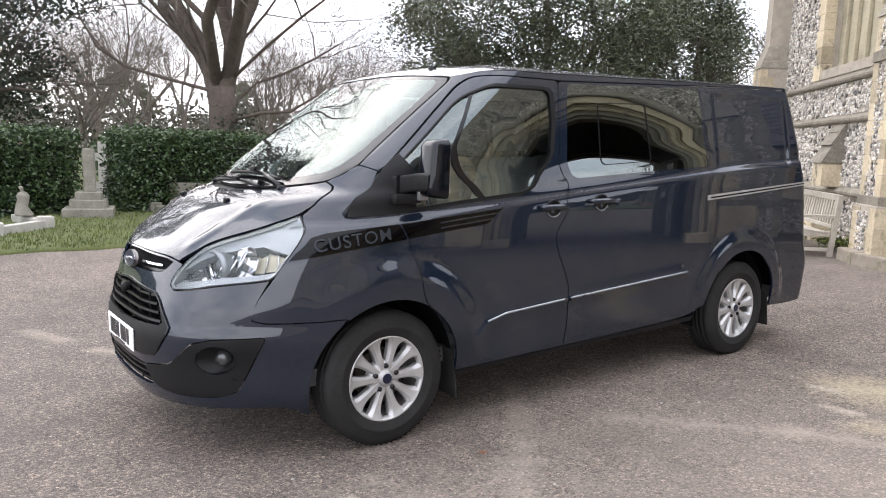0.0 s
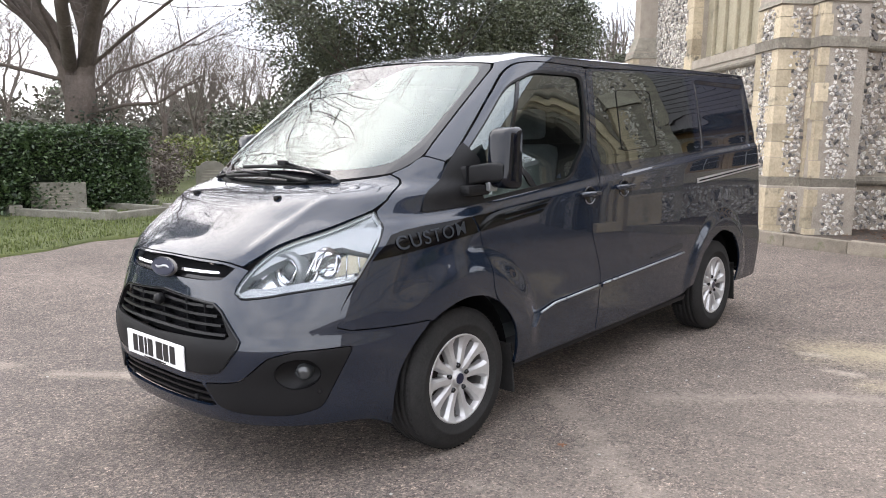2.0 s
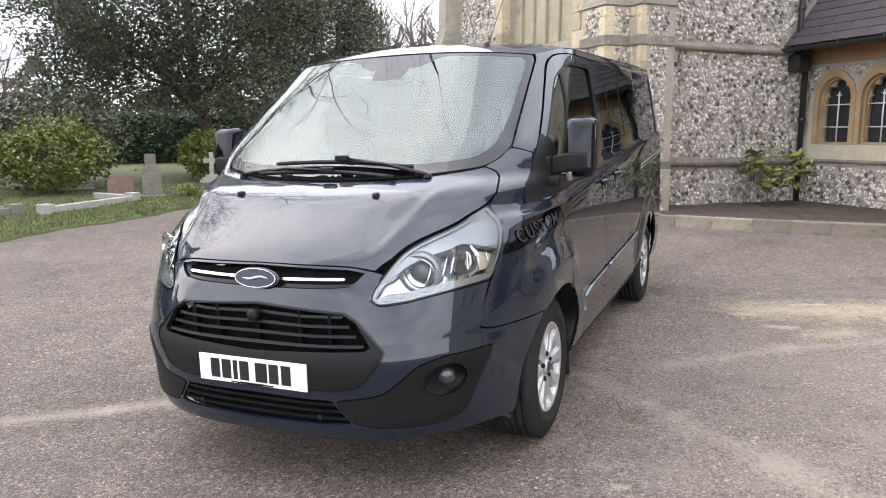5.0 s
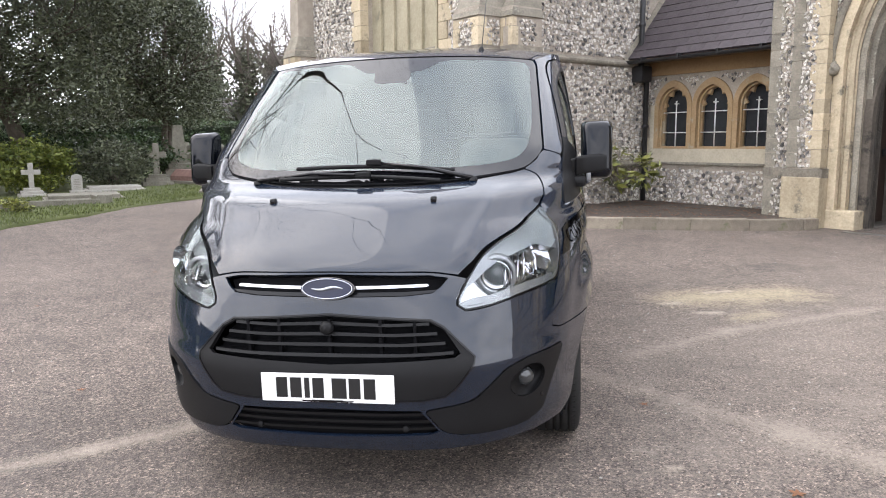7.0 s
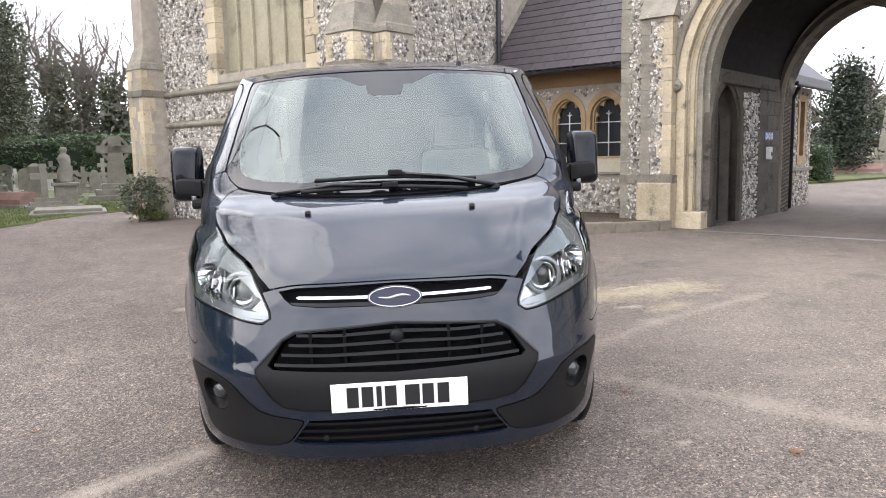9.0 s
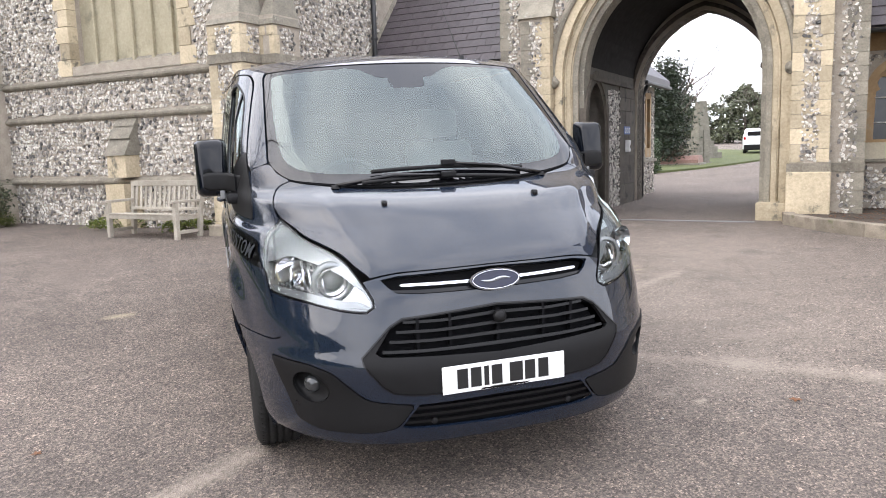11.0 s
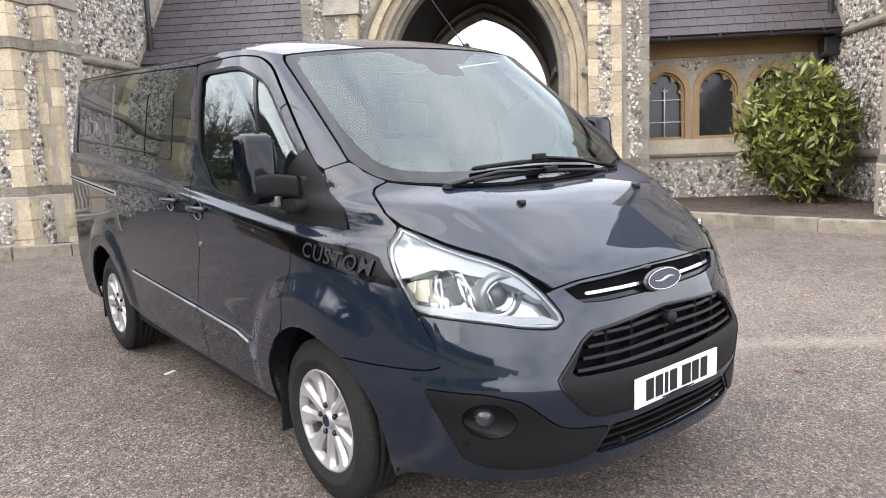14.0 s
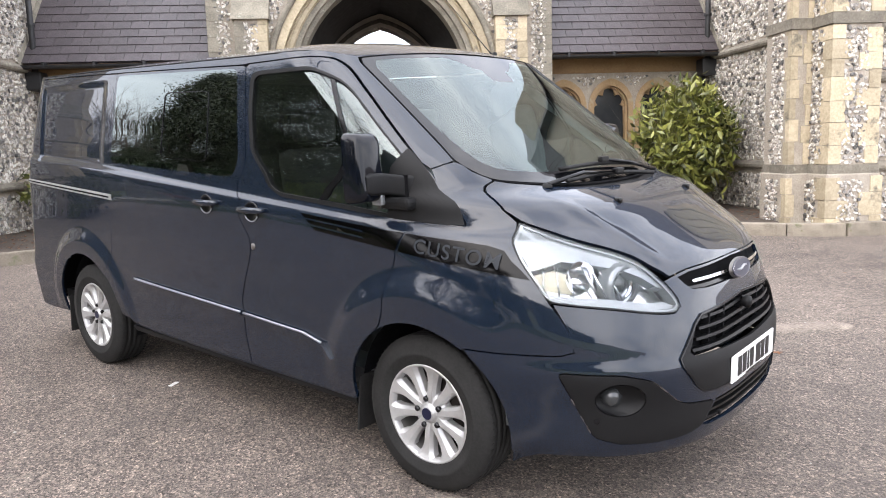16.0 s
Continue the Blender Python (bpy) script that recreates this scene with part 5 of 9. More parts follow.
def flow(pts, closed=False, gap=0.022, curve=True):
    """Points along a soft line through pts; a pair of equal points makes a sharp corner."""
    out = []
    n = len(pts)
    for k in range(n if closed else n - 1):
        p0, p1, p2, p3 = (np.array(pts[(k + d) % n] if closed else pts[min(max(k + d, 0), n - 1)]) for d in (-1, 0, 1, 2))
        length = np.hypot(*(p2 - p1))
        if length < 1e-6:
            continue
        if np.hypot(*(p0 - p1)) < 1e-6:
            p0 = 2 * p1 - p2
        if np.hypot(*(p3 - p2)) < 1e-6:
            p3 = 2 * p2 - p1
        m = max(1, int(length / gap))
        for j in range(m):
            t = j / m
            if curve:
                out.append(tuple(0.5 * (2 * p1 + (p2 - p0) * t + (2 * p0 - 5 * p1 + 4 * p2 - p3) * t * t + (3 * p1 - p0 - 3 * p2 + p3) * t ** 3)))
            else:
                out.append(tuple(p1 + (p2 - p1) * t))
    if not closed:
        out.append(tuple(pts[-1]))
    return out


def circle_side(y, z, r, a0, a1, n=26):
    return [S(y + r * math.cos(a), z + r * math.sin(a)) for a in np.linspace(a0, a1, n)]


def shrink(loop, d):
    """Moves a closed loop inwards by d."""
    pts = np.array(loop)
    area = 0.5 * np.sum(pts[:, 0] * np.roll(pts[:, 1], -1) - np.roll(pts[:, 0], -1) * pts[:, 1])
    t = np.roll(pts, -1, 0) - np.roll(pts, 1, 0)
    t /= np.linalg.norm(t, axis=1)[:, None] + 1e-9
    nrm = np.stack([-t[:, 1], t[:, 0]], 1) * (1 if area > 0 else -1)
    return [tuple(p) for p in pts + nrm * d]


def mirrored(loop):
    return [(-c, z) for c, z in loop][::-1]


def inside_loop(p, loop):
    x, y = p[:, 0], p[:, 1]
    hit = np.zeros(len(p), bool)
    a = np.array(loop)
    for (x0, y0), (x1, y1) in zip(a, np.roll(a, -1, 0)):
        hit ^= ((y0 > y) != (y1 > y)) & (x < (x1 - x0) * (y - y0) / (y1 - y0 + 1e-12) + x0)
    return hit


def panel(name, loop, material, parent=VAN, holes=(), off=0.0, gap=0.035, rim=0.016, label="", where=skin_at, fine=None):
    """A panel cut out of the skin by a loop, with holes, lying off metres outside it; its edges turn inwards by rim. fine: a band of heights and its closer rows."""
    loops = [list(loop)] + [list(h) for h in holes]
    if fine:
        for n0, lp in enumerate(loops):
            out = []
            for (ca, za), (cb, zb) in zip(lp, lp[1:] + lp[:1]):
                m = max(1, int(abs(zb - za) / fine[2])) if fine[0] < (za + zb) / 2 < fine[1] else 1
                out += [(ca + (cb - ca) * k / m, za + (zb - za) * k / m) for k in range(m)]
            loops[n0] = out
    pts, edges = [], []
    for lp in loops:
        n0 = len(pts)
        pts += lp
        edges += [(n0 + k, n0 + (k + 1) % len(lp)) for k in range(len(lp))]
    a = np.array(loops[0])
    (c0, z0), (c1, z1) = a.min(0), a.max(0)
    gz = gap if z1 < 1.02 or z0 > 1.3 else gap * 0.5
    zs = list(np.arange(z0 + gz / 2, z1, gz))
    if fine:
        zs = sorted([z for z in zs if not fine[0] <= z <= fine[1]] + list(np.arange(max(z0, fine[0]), min(z1, fine[1]), fine[2])))
    grid = np.array([(c + (j % 2) * gap / 2, z) for j, z in enumerate(zs) for c in np.arange(c0 + gap / 2, c1, gap)])
    if len(grid):
        keep = inside_loop(grid, loops[0])
        for h in loops[1:]:
            keep &= ~inside_loop(grid, h)
        rimpts = np.array(pts)
        grid = grid[keep]
        if len(grid):
            pull = np.where((grid[:, 1] >= fine[0]) & (grid[:, 1] <= fine[1]), gap / fine[2], gap / gz) if fine else np.full(len(grid), gap / gz)
            far = np.min(np.hypot(grid[:, None, 0] - rimpts[None, :, 0], (grid[:, None, 1] - rimpts[None, :, 1]) * pull[:, None]), 1) > gap * 0.45
            grid = grid[far]
        pts += [tuple(g) for g in grid]
    verts2, _, faces, *_ = delaunay_2d_cdt([Vector(p) for p in pts], edges, [], 0, 1e-6)
    v2 = np.array([tuple(v) for v in verts2])
    mids = np.array([v2[list(f)].mean(0) for f in faces])
    ok = inside_loop(mids, loops[0])
    for h in loops[1:]:
        ok &= ~inside_loop(mids, h)
    faces = [f for f, k in zip(faces, ok) if k]
    e = 4e-3
    P = where(v2[:, 0], v2[:, 1])
    du, dz = where(v2[:, 0] + e, v2[:, 1]) - where(v2[:, 0] - e, v2[:, 1]), where(v2[:, 0], v2[:, 1] + e) - where(v2[:, 0], v2[:, 1] - e)
    N = np.cross(du, dz)
    N /= np.linalg.norm(N, axis=1)[:, None] + 1e-12
    P = P + N * off
    used = sorted({k for f in faces for k in f})
    at = {k: i for i, k in enumerate(used)}
    verts, normals = [tuple(P[k]) for k in used], [tuple(N[k]) for k in used]
    tris = [tuple(at[k] for k in f) for f in faces]
    # make all triangles face outwards
    fixed = []
    for f in tris:
        p = [np.array(verts[k]) for k in f[:3]]
        fixed.append(f if np.dot(np.cross(p[1] - p[0], p[2] - p[0]), normals[f[0]]) > 0 else f[::-1])
    count = {}
    for f in fixed:
        for k in range(len(f)):
            count[(f[k], f[(k + 1) % len(f)])] = 1
    border = [(i, j) for i, j in count if (j, i) not in count]
    flat_from = len(fixed)
    if rim:
        for i, j in border:
            n = len(verts)
            a3, b3 = np.array(verts[i]), np.array(verts[j])
            na, nb = np.array(normals[i]), np.array(normals[j])
            verts += [tuple(a3), tuple(b3), tuple(b3 - nb * rim), tuple(a3 - na * rim)]
            o = np.cross(b3 - a3, na)
            o /= np.linalg.norm(o) + 1e-12
            normals += [tuple(o)] * 4
            fixed.append((n + 1, n, n + 3, n + 2))
    mesh = bpy.data.meshes.new(name)
    mesh.from_pydata(verts, [], fixed)
    mesh.update()
    mesh.shade_smooth()
    mesh.normals_split_custom_set_from_vertices(normals)
    return link_mesh(name, mesh, material, parent, label)


def pair(name, loop, material, parent=(VAN, VAN), holes=(), **kw):
    left = panel(name, loop, material, parent[0], holes, **kw)
    right = panel(name, mirrored(loop), material, parent[1], [mirrored(h) for h in holes], **kw)
    return left, right


def rounded(pts, r, n=5):
    """A polygon with its corners rounded."""
    out = []
    k = len(pts)
    for i in range(k):
        p, a, b = (np.array(pts[j % k], float) for j in (i, i - 1, i + 1))
        u, v = (a - p) / np.linalg.norm(a - p), (b - p) / np.linalg.norm(b - p)
        d = min(r, 0.45 * np.linalg.norm(a - p), 0.45 * np.linalg.norm(b - p))
        for t in np.linspace(0, 1, n):
            out.append(tuple((1 - t) ** 2 * (p + u * d) + 2 * t * (1 - t) * p + t * t * (p + v * d)))
    return out


def dense(loop, gap=0.025):
    return flow(loop, True, gap, curve=False)


# -- outlines on the left half, in places on the nose (x, z) or on the side (y, z) --
hl_top = F(0.797, 1.146)
HEADLAMP = flow([hl_top, hl_top, F(0.737, 1.100), F(0.682, 1.066), F(0.622, 1.036), F(0.574, 1.000), F(0.543, 0.955), F(0.512, 0.900), F(0.490, 0.855), F(0.490, 0.832), F(0.515, 0.816), F(0.60, 0.823), F(0.72, 0.848), S(-0.560, 0.874), S(-0.535, 0.890), S(-0.455, 0.99), S(-0.385, 1.075)], True, 0.02)
WS_LOW = [F(x, z) for x, z in ((0.0, 1.256), (0.25, 1.260), (0.45, 1.270), (0.62, 1.287), (0.709, 1.304), (0.755, 1.338))]
WS_SIDE = [F(0.783, 1.385), F(0.776, 1.45), F(0.759, 1.60), F(0.741, 1.74), F(0.731, 1.812)]
WS_TOP = [F(0.716, 1.837), F(0.66, 1.846), F(0.5, 1.858), F(0.25, 1.869), F(0.0, 1.873)]
half_ws = flow(WS_LOW + WS_SIDE + WS_TOP, False, 0.03)
SCREEN = half_ws + [(-c, z) for c, z in half_ws[-2:0:-1]]
# the clear part inside the black printed border, which drops round the sensor
half_clear = (flow([F(0.0, 1.312), F(0.25, 1.314), F(0.45, 1.320), F(0.62, 1.337), F(0.690, 1.366), F(0.718, 1.42), F(0.726, 1.50), F(0.722, 1.60), F(0.706, 1.74), F(0.697, 1.797), F(0.672, 1.822), F(0.5, 1.836), F(0.30, 1.847)], False, 0.03)[:-1]
              + flow([F(0.30, 1.847), F(0.24, 1.838), F(0.15, 1.792), F(0.10, 1.787), F(0.092, 1.745), F(0.078, 1.730), F(0.0, 1.728)], False, 0.02, False))
CLEAR = half_clear + [(-c, z) for c, z in half_clear[-2:0:-1]]

# bonnet
bon_front = [F(0.0, 0.962), F(0.2, 0.960), F(0.38, 0.956), F(0.485, 0.940)]
bon_side = [F(0.485, 0.940), F(0.503, 0.958), F(0.535, 0.985), F(0.568, 1.022), F(0.620, 1.053), F(0.682, 1.083), F(0.737, 1.115), F(0.789, 1.156), F(0.797, 1.195), F(0.784, 1.238), F(0.755, 1.275), F(0.708, 1.296)]
bon_back = [F(0.708, 1.296), F(0.66, 1.285), F(0.60, 1.276), F(0.45, 1.257), F(0.25, 1.245), F(0.0, 1.240)]
half_bon = flow(bon_front, False, 0.03)[:-1] + flow(bon_side, False, 0.025)[:-1] + flow(bon_back, False, 0.03)
BONNET = half_bon + [(-c, z) for c, z in half_bon[-2:0:-1]]

# front bumper cover: from the wheel arch round the nose
seam = [S(-0.245, 0.672), S(-0.40, 0.668), S(-0.60, 0.675), S(-0.645, 0.69)]
wing_nose = [S(-0.645, 0.69), S(-0.62, 0.77), S(-0.560, 0.870)]
top_edge = [S(-0.563, 0.864), F(0.72, 0.840), F(0.60, 0.815), F(0.515, 0.808), F(0.482, 0.830), F(0.482, 0.858), F(0.503, 0.902), F(0.515, 0.925), F(0.482, 0.934), F(0.38, 0.951), F(0.2, 0.956), F(0.0, 0.958)]
arch_b = circle_side(0.0, HUB_Z, 0.405, radians(126), radians(198), 14)
half_bump = flow([F(0.0, 0.278), F(0.5, 0.278), F(0.72, 0.278), S(-0.50, 0.272), arch_b[-1]], False, 0.04)[:-1] + arch_b[::-1][:-1] + flow(seam, False, 0.03)[:-1] + flow(wing_nose, False, 0.03)[:-1] + flow(top_edge, False, 0.025)
BUMPER = half_bump + [(-c, z) for c, z in half_bump[-2:0:-1]]


def both(pts, gap=0.03, curve=False):
    h = flow(pts, False, gap, curve)
    return h + [(-c, z) for c, z in h[-2:0:-1]]


SLOT = both([F(0.0, 0.868), F(0.30, 0.872), F(0.395, 0.880), F(0.425, 0.902), F(0.450, 0.932), F(0.38, 0.944), F(0.0, 0.953)])
VALANCE = both([F(0.0, 0.483), F(0.36, 0.488), F(0.44, 0.500), F(0.48, 0.530), F(0.545, 0.615), F(0.552, 0.645), F(0.50, 0.70), F(0.44, 0.760), F(0.39, 0.788), F(0.0, 0.812)])
INTAKE = both([F(0.0, 0.340), F(0.38, 0.348), F(0.414, 0.358), F(0.345, 0.448), F(0.0, 0.455)])
FOG = dense(rounded([F(0.868, 0.618), F(0.74, 0.612), F(0.655, 0.585), F(0.60, 0.53), F(0.54, 0.478), F(0.49, 0.466), F(0.355, 0.450), F(0.424, 0.354), F(0.50, 0.334), F(0.62, 0.328), F(0.72, 0.332), F(0.785, 0.362)], 0.03))
bumper = panel("front_bumper", BUMPER, M["paint"], VAN, [SLOT, VALANCE, INTAKE, FOG, mirrored(FOG)], fine=(0.635, 0.675, 0.006))
panel("bonnet", BONNET, M["paint"], VAN, off=0.002, gap=0.03, fine=(1.15, 1.31, 0.006))

# windscreen, its black border and the scuttle under the wipers
panel("windscreen", CLEAR, M["screen_glass"], VAN, off=0.0, rim=0.0, label="raked windscreen reflecting the sky").visible_shadow = False
panel("windscreen_border", shrink(SCREEN, 0.005), M["frit"], VAN, [CLEAR], off=0.0, rim=0.0, label="black printed border of the windscreen")
panel("windscreen_seal", SCREEN, M["matt_black"], VAN, [shrink(SCREEN, 0.007)], off=-0.003, rim=0.004)
cowl_half = flow([F(0.752, 1.292), F(0.70, 1.278), F(0.67, 1.272), F(0.60, 1.262), F(0.45, 1.246), F(0.25, 1.236), F(0.0, 1.231)], False, 0.03)
up_half = flow([F(0.0, 1.262), F(0.25, 1.266), F(0.45, 1.276), F(0.62, 1.292), F(0.715, 1.312), F(0.752, 1.335)], False, 0.03)
COWL = [(-c, z) for c, z in cowl_half] + cowl_half[-2::-1] + up_half[::-1] + [(-c, z) for c, z in up_half[1:]]
panel("scuttle", COWL, M["black_plastic"], VAN, off=-0.012, rim=0.0)

# wing
arch_w = circle_side(0.0, HUB_Z, 0.405, radians(58), radians(125), 14)
WING = (flow([S(0.055, 1.150), S(0.10, 1.02), S(0.14, 0.90), S(0.165, 0.76), S(0.19, 0.70)], False, 0.03) + arch_w
        + flow([S(-0.245, 0.678), S(-0.40, 0.674), S(-0.60, 0.681), S(-0.640, 0.695), S(-0.615, 0.775), S(-0.530, 0.892), S(-0.448, 0.993), S(-0.378, 1.078), F(0.803, 1.150), F(0.803, 1.196), F(0.790, 1.241), F(0.761, 1.279), F(0.713, 1.301), F(0.716, 1.306), F(0.762, 1.340), F(0.785, 1.376), S(-0.005, 1.352)], False, 0.025)
        + flow([S(-0.01, 1.345), S(-0.10, 1.24), S(-0.19, 1.138), S(-0.14, 1.125), S(-0.05, 1.135), S(0.05, 1.150)], False, 0.025)[:-1])
pair("front_wing", WING, M["paint"], gap=0.024, fine=(1.06, 1.25, 0.008))

# front door
DOOR_WIN = flow(rounded([S(-0.175, 1.142), S(0.10, 1.160), S(0.50, 1.196), S(0.90, 1.228), S(1.075, 1.40), S(1.115, 1.62), S(1.12, 1.800), S(0.70, 1.800), S(0.50, 1.725), S(0.24, 1.505), S(0.03, 1.31)], 0.07), True, 0.025, False)
arch_d = circle_side(0.0, HUB_Z, 0.405, radians(-2), radians(56), 10)
DOOR = (flow([S(0.06, 1.146), S(0.105, 1.02), S(0.145, 0.90), S(0.17, 0.76), S(0.195, 0.705)], False, 0.03) + arch_d[::-1]
        + flow([S(0.42, 0.318), S(0.9, 0.325), S(1.19, 0.33)], False, 0.04)
        + flow([S(1.19, 0.335), S(1.19, 0.62), S(1.165, 0.75), S(1.165, 1.15), S(1.185, 1.28), S(1.175, 1.83), S(1.165, 1.842)], False, 0.03)
        + flow([S(1.15, 1.846), S(0.70, 1.846), S(0.56, 1.805), S(0.40, 1.68), S(0.20, 1.51), S(0.04, 1.372), S(-0.01, 1.335), S(-0.085, 1.25), S(-0.185, 1.133), S(-0.14, 1.121), S(-0.05, 1.131), S(0.05, 1.146)], False, 0.025)[:-1])
doors = pair("front_door", DOOR, M["paint"], holes=[DOOR_WIN], off=0.001, fine=(1.06, 1.27, 0.008))
# sliding door and rear quarter
SLIDE_WIN = dense(rounded([S(1.245, 1.298), S(2.500, 1.358), S(2.455, 1.868), S(1.25, 1.832)], 0.045))
SLIDE = (flow([S(1.197, 0.335), S(1.197, 0.62), S(1.172, 0.75), S(1.172, 1.15), S(1.192, 1.28), S(1.185, 1.836)], False, 0.03)[::-1]
         + flow([S(1.20, 0.33), S(1.7, 0.34), S(2.30, 0.36), S(2.42, 0.40)], False, 0.04)
         + [p for p in circle_side(AXLE, HUB_Z, 0.44, radians(170), radians(132), 8)]
         + flow([S(2.555, 0.76), S(2.525, 1.0), S(2.52, 1.36), S(2.47, 1.876)], False, 0.03)
         + flow([S(2.45, 1.880), S(1.8, 1.862), S(1.20, 1.842)], False, 0.04))
slides = pair("sliding_door", SLIDE, M["paint"], holes=[SLIDE_WIN], off=0.001, fine=(1.15, 1.38, 0.008))
arch_q = circle_side(AXLE, HUB_Z, 0.425, radians(134), radians(-4), 26)
QUARTER = (arch_q + flow([S(3.37, 0.31), S(3.6, 0.30), S(3.86, 0.31)], False, 0.04) + flow([S(3.875, 0.32), S(3.90, 0.60), S(3.84, 0.78), S(3.79, 1.16), S(3.705, 1.62), S(3.635, 1.90)], False, 0.03)
           + flow([S(3.62, 1.905), S(3.0, 1.895), S(2.48, 1.880)], False, 0.04) + flow([S(2.475, 1.876), S(2.525, 1.36), S(2.53, 1.0), S(2.56, 0.765)], False, 0.03))
pair("rear_quarter", QUARTER, M["paint"], gap=0.018, fine=(1.24, 1.46, 0.008))

# pillars between windscreen and doors
PILLAR = (flow([F(0.790, 1.382), F(0.782, 1.45), F(0.765, 1.60), F(0.747, 1.74), F(0.737, 1.815), F(0.722, 1.843)], False, 0.025)
          + [S(0.62, 1.860), S(0.68, 1.874), S(0.75, 1.882)]
          + flow([S(0.85, 1.885), S(1.15, 1.888), S(1.8, 1.899), S(2.45, 1.911), S(3.0, 1.919), S(3.62, 1.925)], False, 0.05)
          + flow([S(3.62, 1.911), S(3.0, 1.901), S(2.45, 1.887), S(1.8, 1.868), S(1.20, 1.849)], False, 0.05)
          + flow([S(1.15, 1.852), S(0.70, 1.852), S(0.555, 1.811), S(0.395, 1.686), S(0.195, 1.516), S(0.035, 1.378), S(-0.002, 1.356)], False, 0.025))
pair("windscreen_pillar", PILLAR, M["paint"], off=0.002)

# roof: a crowned sheet rising from an edge that follows the windscreen's head, the cant rails and the tail
half_edge = [skin_at(*F(x, 1.876 - 0.034 * (x / 0.722) ** 2)) for x in np.linspace(0, 0.722, 14)]
half_edge += [skin_at(*S(y, z)) for y, z in ((0.62, 1.862), (0.68, 1.876), (0.75, 1.884), (0.85, 1.8865), (0.95, 1.887), (1.15, 1.889), (1.45, 1.894), (1.8, 1.900), (2.1, 1.906), (2.45, 1.912), (3.0, 1.920), (3.3, 1.923), (3.5, 1.925), (3.60, 1.925))]
xe = float(half_edge[-1][0])
half_edge += [np.array((xe * math.cos(a), 3.60 + 0.06 * math.sin(a), 1.925 + 0.035 * math.sin(a))) for a in np.linspace(0.25, math.pi / 2, 9)]
edge_line = half_edge + [p * np.array((-1, 1, 1)) for p in half_edge[-2:0:-1]]
rings = (0, 0.02, 0.05, 0.1, 0.16, 0.24, 0.34, 0.46, 0.6, 0.75, 0.9, 1.0)
rv, rf = [], []
ne = len(edge_line)
for q in rings:
    for p in edge_line:
        ys = min(max(p[1], 1.25), 3.25)
        top = 1.966 + 0.018 * (ys - 1.0) / 2.5
        g = 1 - (1 - q) ** 3
        rv.append((p[0] * (1 - q), p[1] + (ys - p[1]) * q, p[2] + (top - p[2]) * g))
for j in range(len(rings) - 1):
    for i in range(ne):
        rf.append((j * ne + i, j * ne + (i + 1) % ne, (j + 1) * ne + (i + 1) % ne, (j + 1) * ne + i))
raw("roof", rv, [f[::-1] for f in rf], M["paint"], VAN, smooth=True)
for s in (-1, 1):
    rod("roof_gutter", [(s * (p[0] + 0.001), p[1], p[2] - 0.003) for p in half_edge[16:-9]], 0.0045, M["black_plastic"], VAN, sides=6)

# tail: flat doors and bumper behind
bm = bmesh.new()
prev = None
for z in np.linspace(0.30, 1.93, 14):
    y, w = float(TAIL(z)) - 0.02, float(HALF(z)) - 0.12
    cur = (bm.verts.new((-w, y, z)), bm.verts.new((w, y, z)))
    if prev:
        bm.faces.new((prev[0], prev[1], cur[1], cur[0]))
    prev = cur
part("tail_doors", bm, M["paint"], VAN)
part("rear_bumper", boxed(-0.86, 0.86, 3.80, 3.95, 0.33, 0.66, bevel=0.05), M["black_plastic"], VAN)
for s in (-1, 1):
    part("tail_lamp", boxed(*sorted((s * 0.76, s * 0.82)), 3.68, 3.80, 1.12, 1.62, bevel=0.02), M["red_lens"], VAN)

# glazing of the sides
SAIL = dense(rounded([S(-0.180, 1.140), S(0.16, 1.163), S(0.185, 1.26), S(0.155, 1.36), S(0.105, 1.432), S(0.065, 1.400), S(-0.02, 1.315)], 0.014))
for s, door in zip((1, -1), doors):
    side = (lambda lp: lp) if s > 0 else mirrored
    panel("window_seal", side(shrink(DOOR_WIN, -0.008)), M["black_plastic"], door, [side(shrink(DOOR_WIN, 0.010))], off=0.003, rim=0.010)
    panel("window", side(shrink(DOOR_WIN, 0.002)), M["side_glass"], door, off=-0.010, rim=0.0, label="clear front door glass").visible_shadow = False
    panel("mirror_sail", side(shrink(SAIL, -0.004)), M["black_plastic"], door, off=0.007, rim=0.02, label="black plastic mirror triangle")
    bar = [S(0.575, 1.20), S(0.612, 1.205), S(0.60, 1.775), S(0.568, 1.755)]
    panel("window_divider", side(dense(bar)), M["gloss_black"], door, off=-0.003, rim=0.01)
for s, door in zip((1, -1), slides):
    side = (lambda lp: lp) if s > 0 else mirrored
    panel("window", side(SLIDE_WIN), M["privacy_glass"], door, off=0.001, rim=0.006, label="dark privacy glass").visible_shadow = False
    inner = dense(rounded([S(1.47, 1.37), S(1.92, 1.392), S(1.905, 1.745), S(1.475, 1.735)], 0.05))
    panel("pane_outline", side(inner), M["gloss_black"], door, [side(shrink(inner, 0.005))], off=0.0035, rim=0.002)

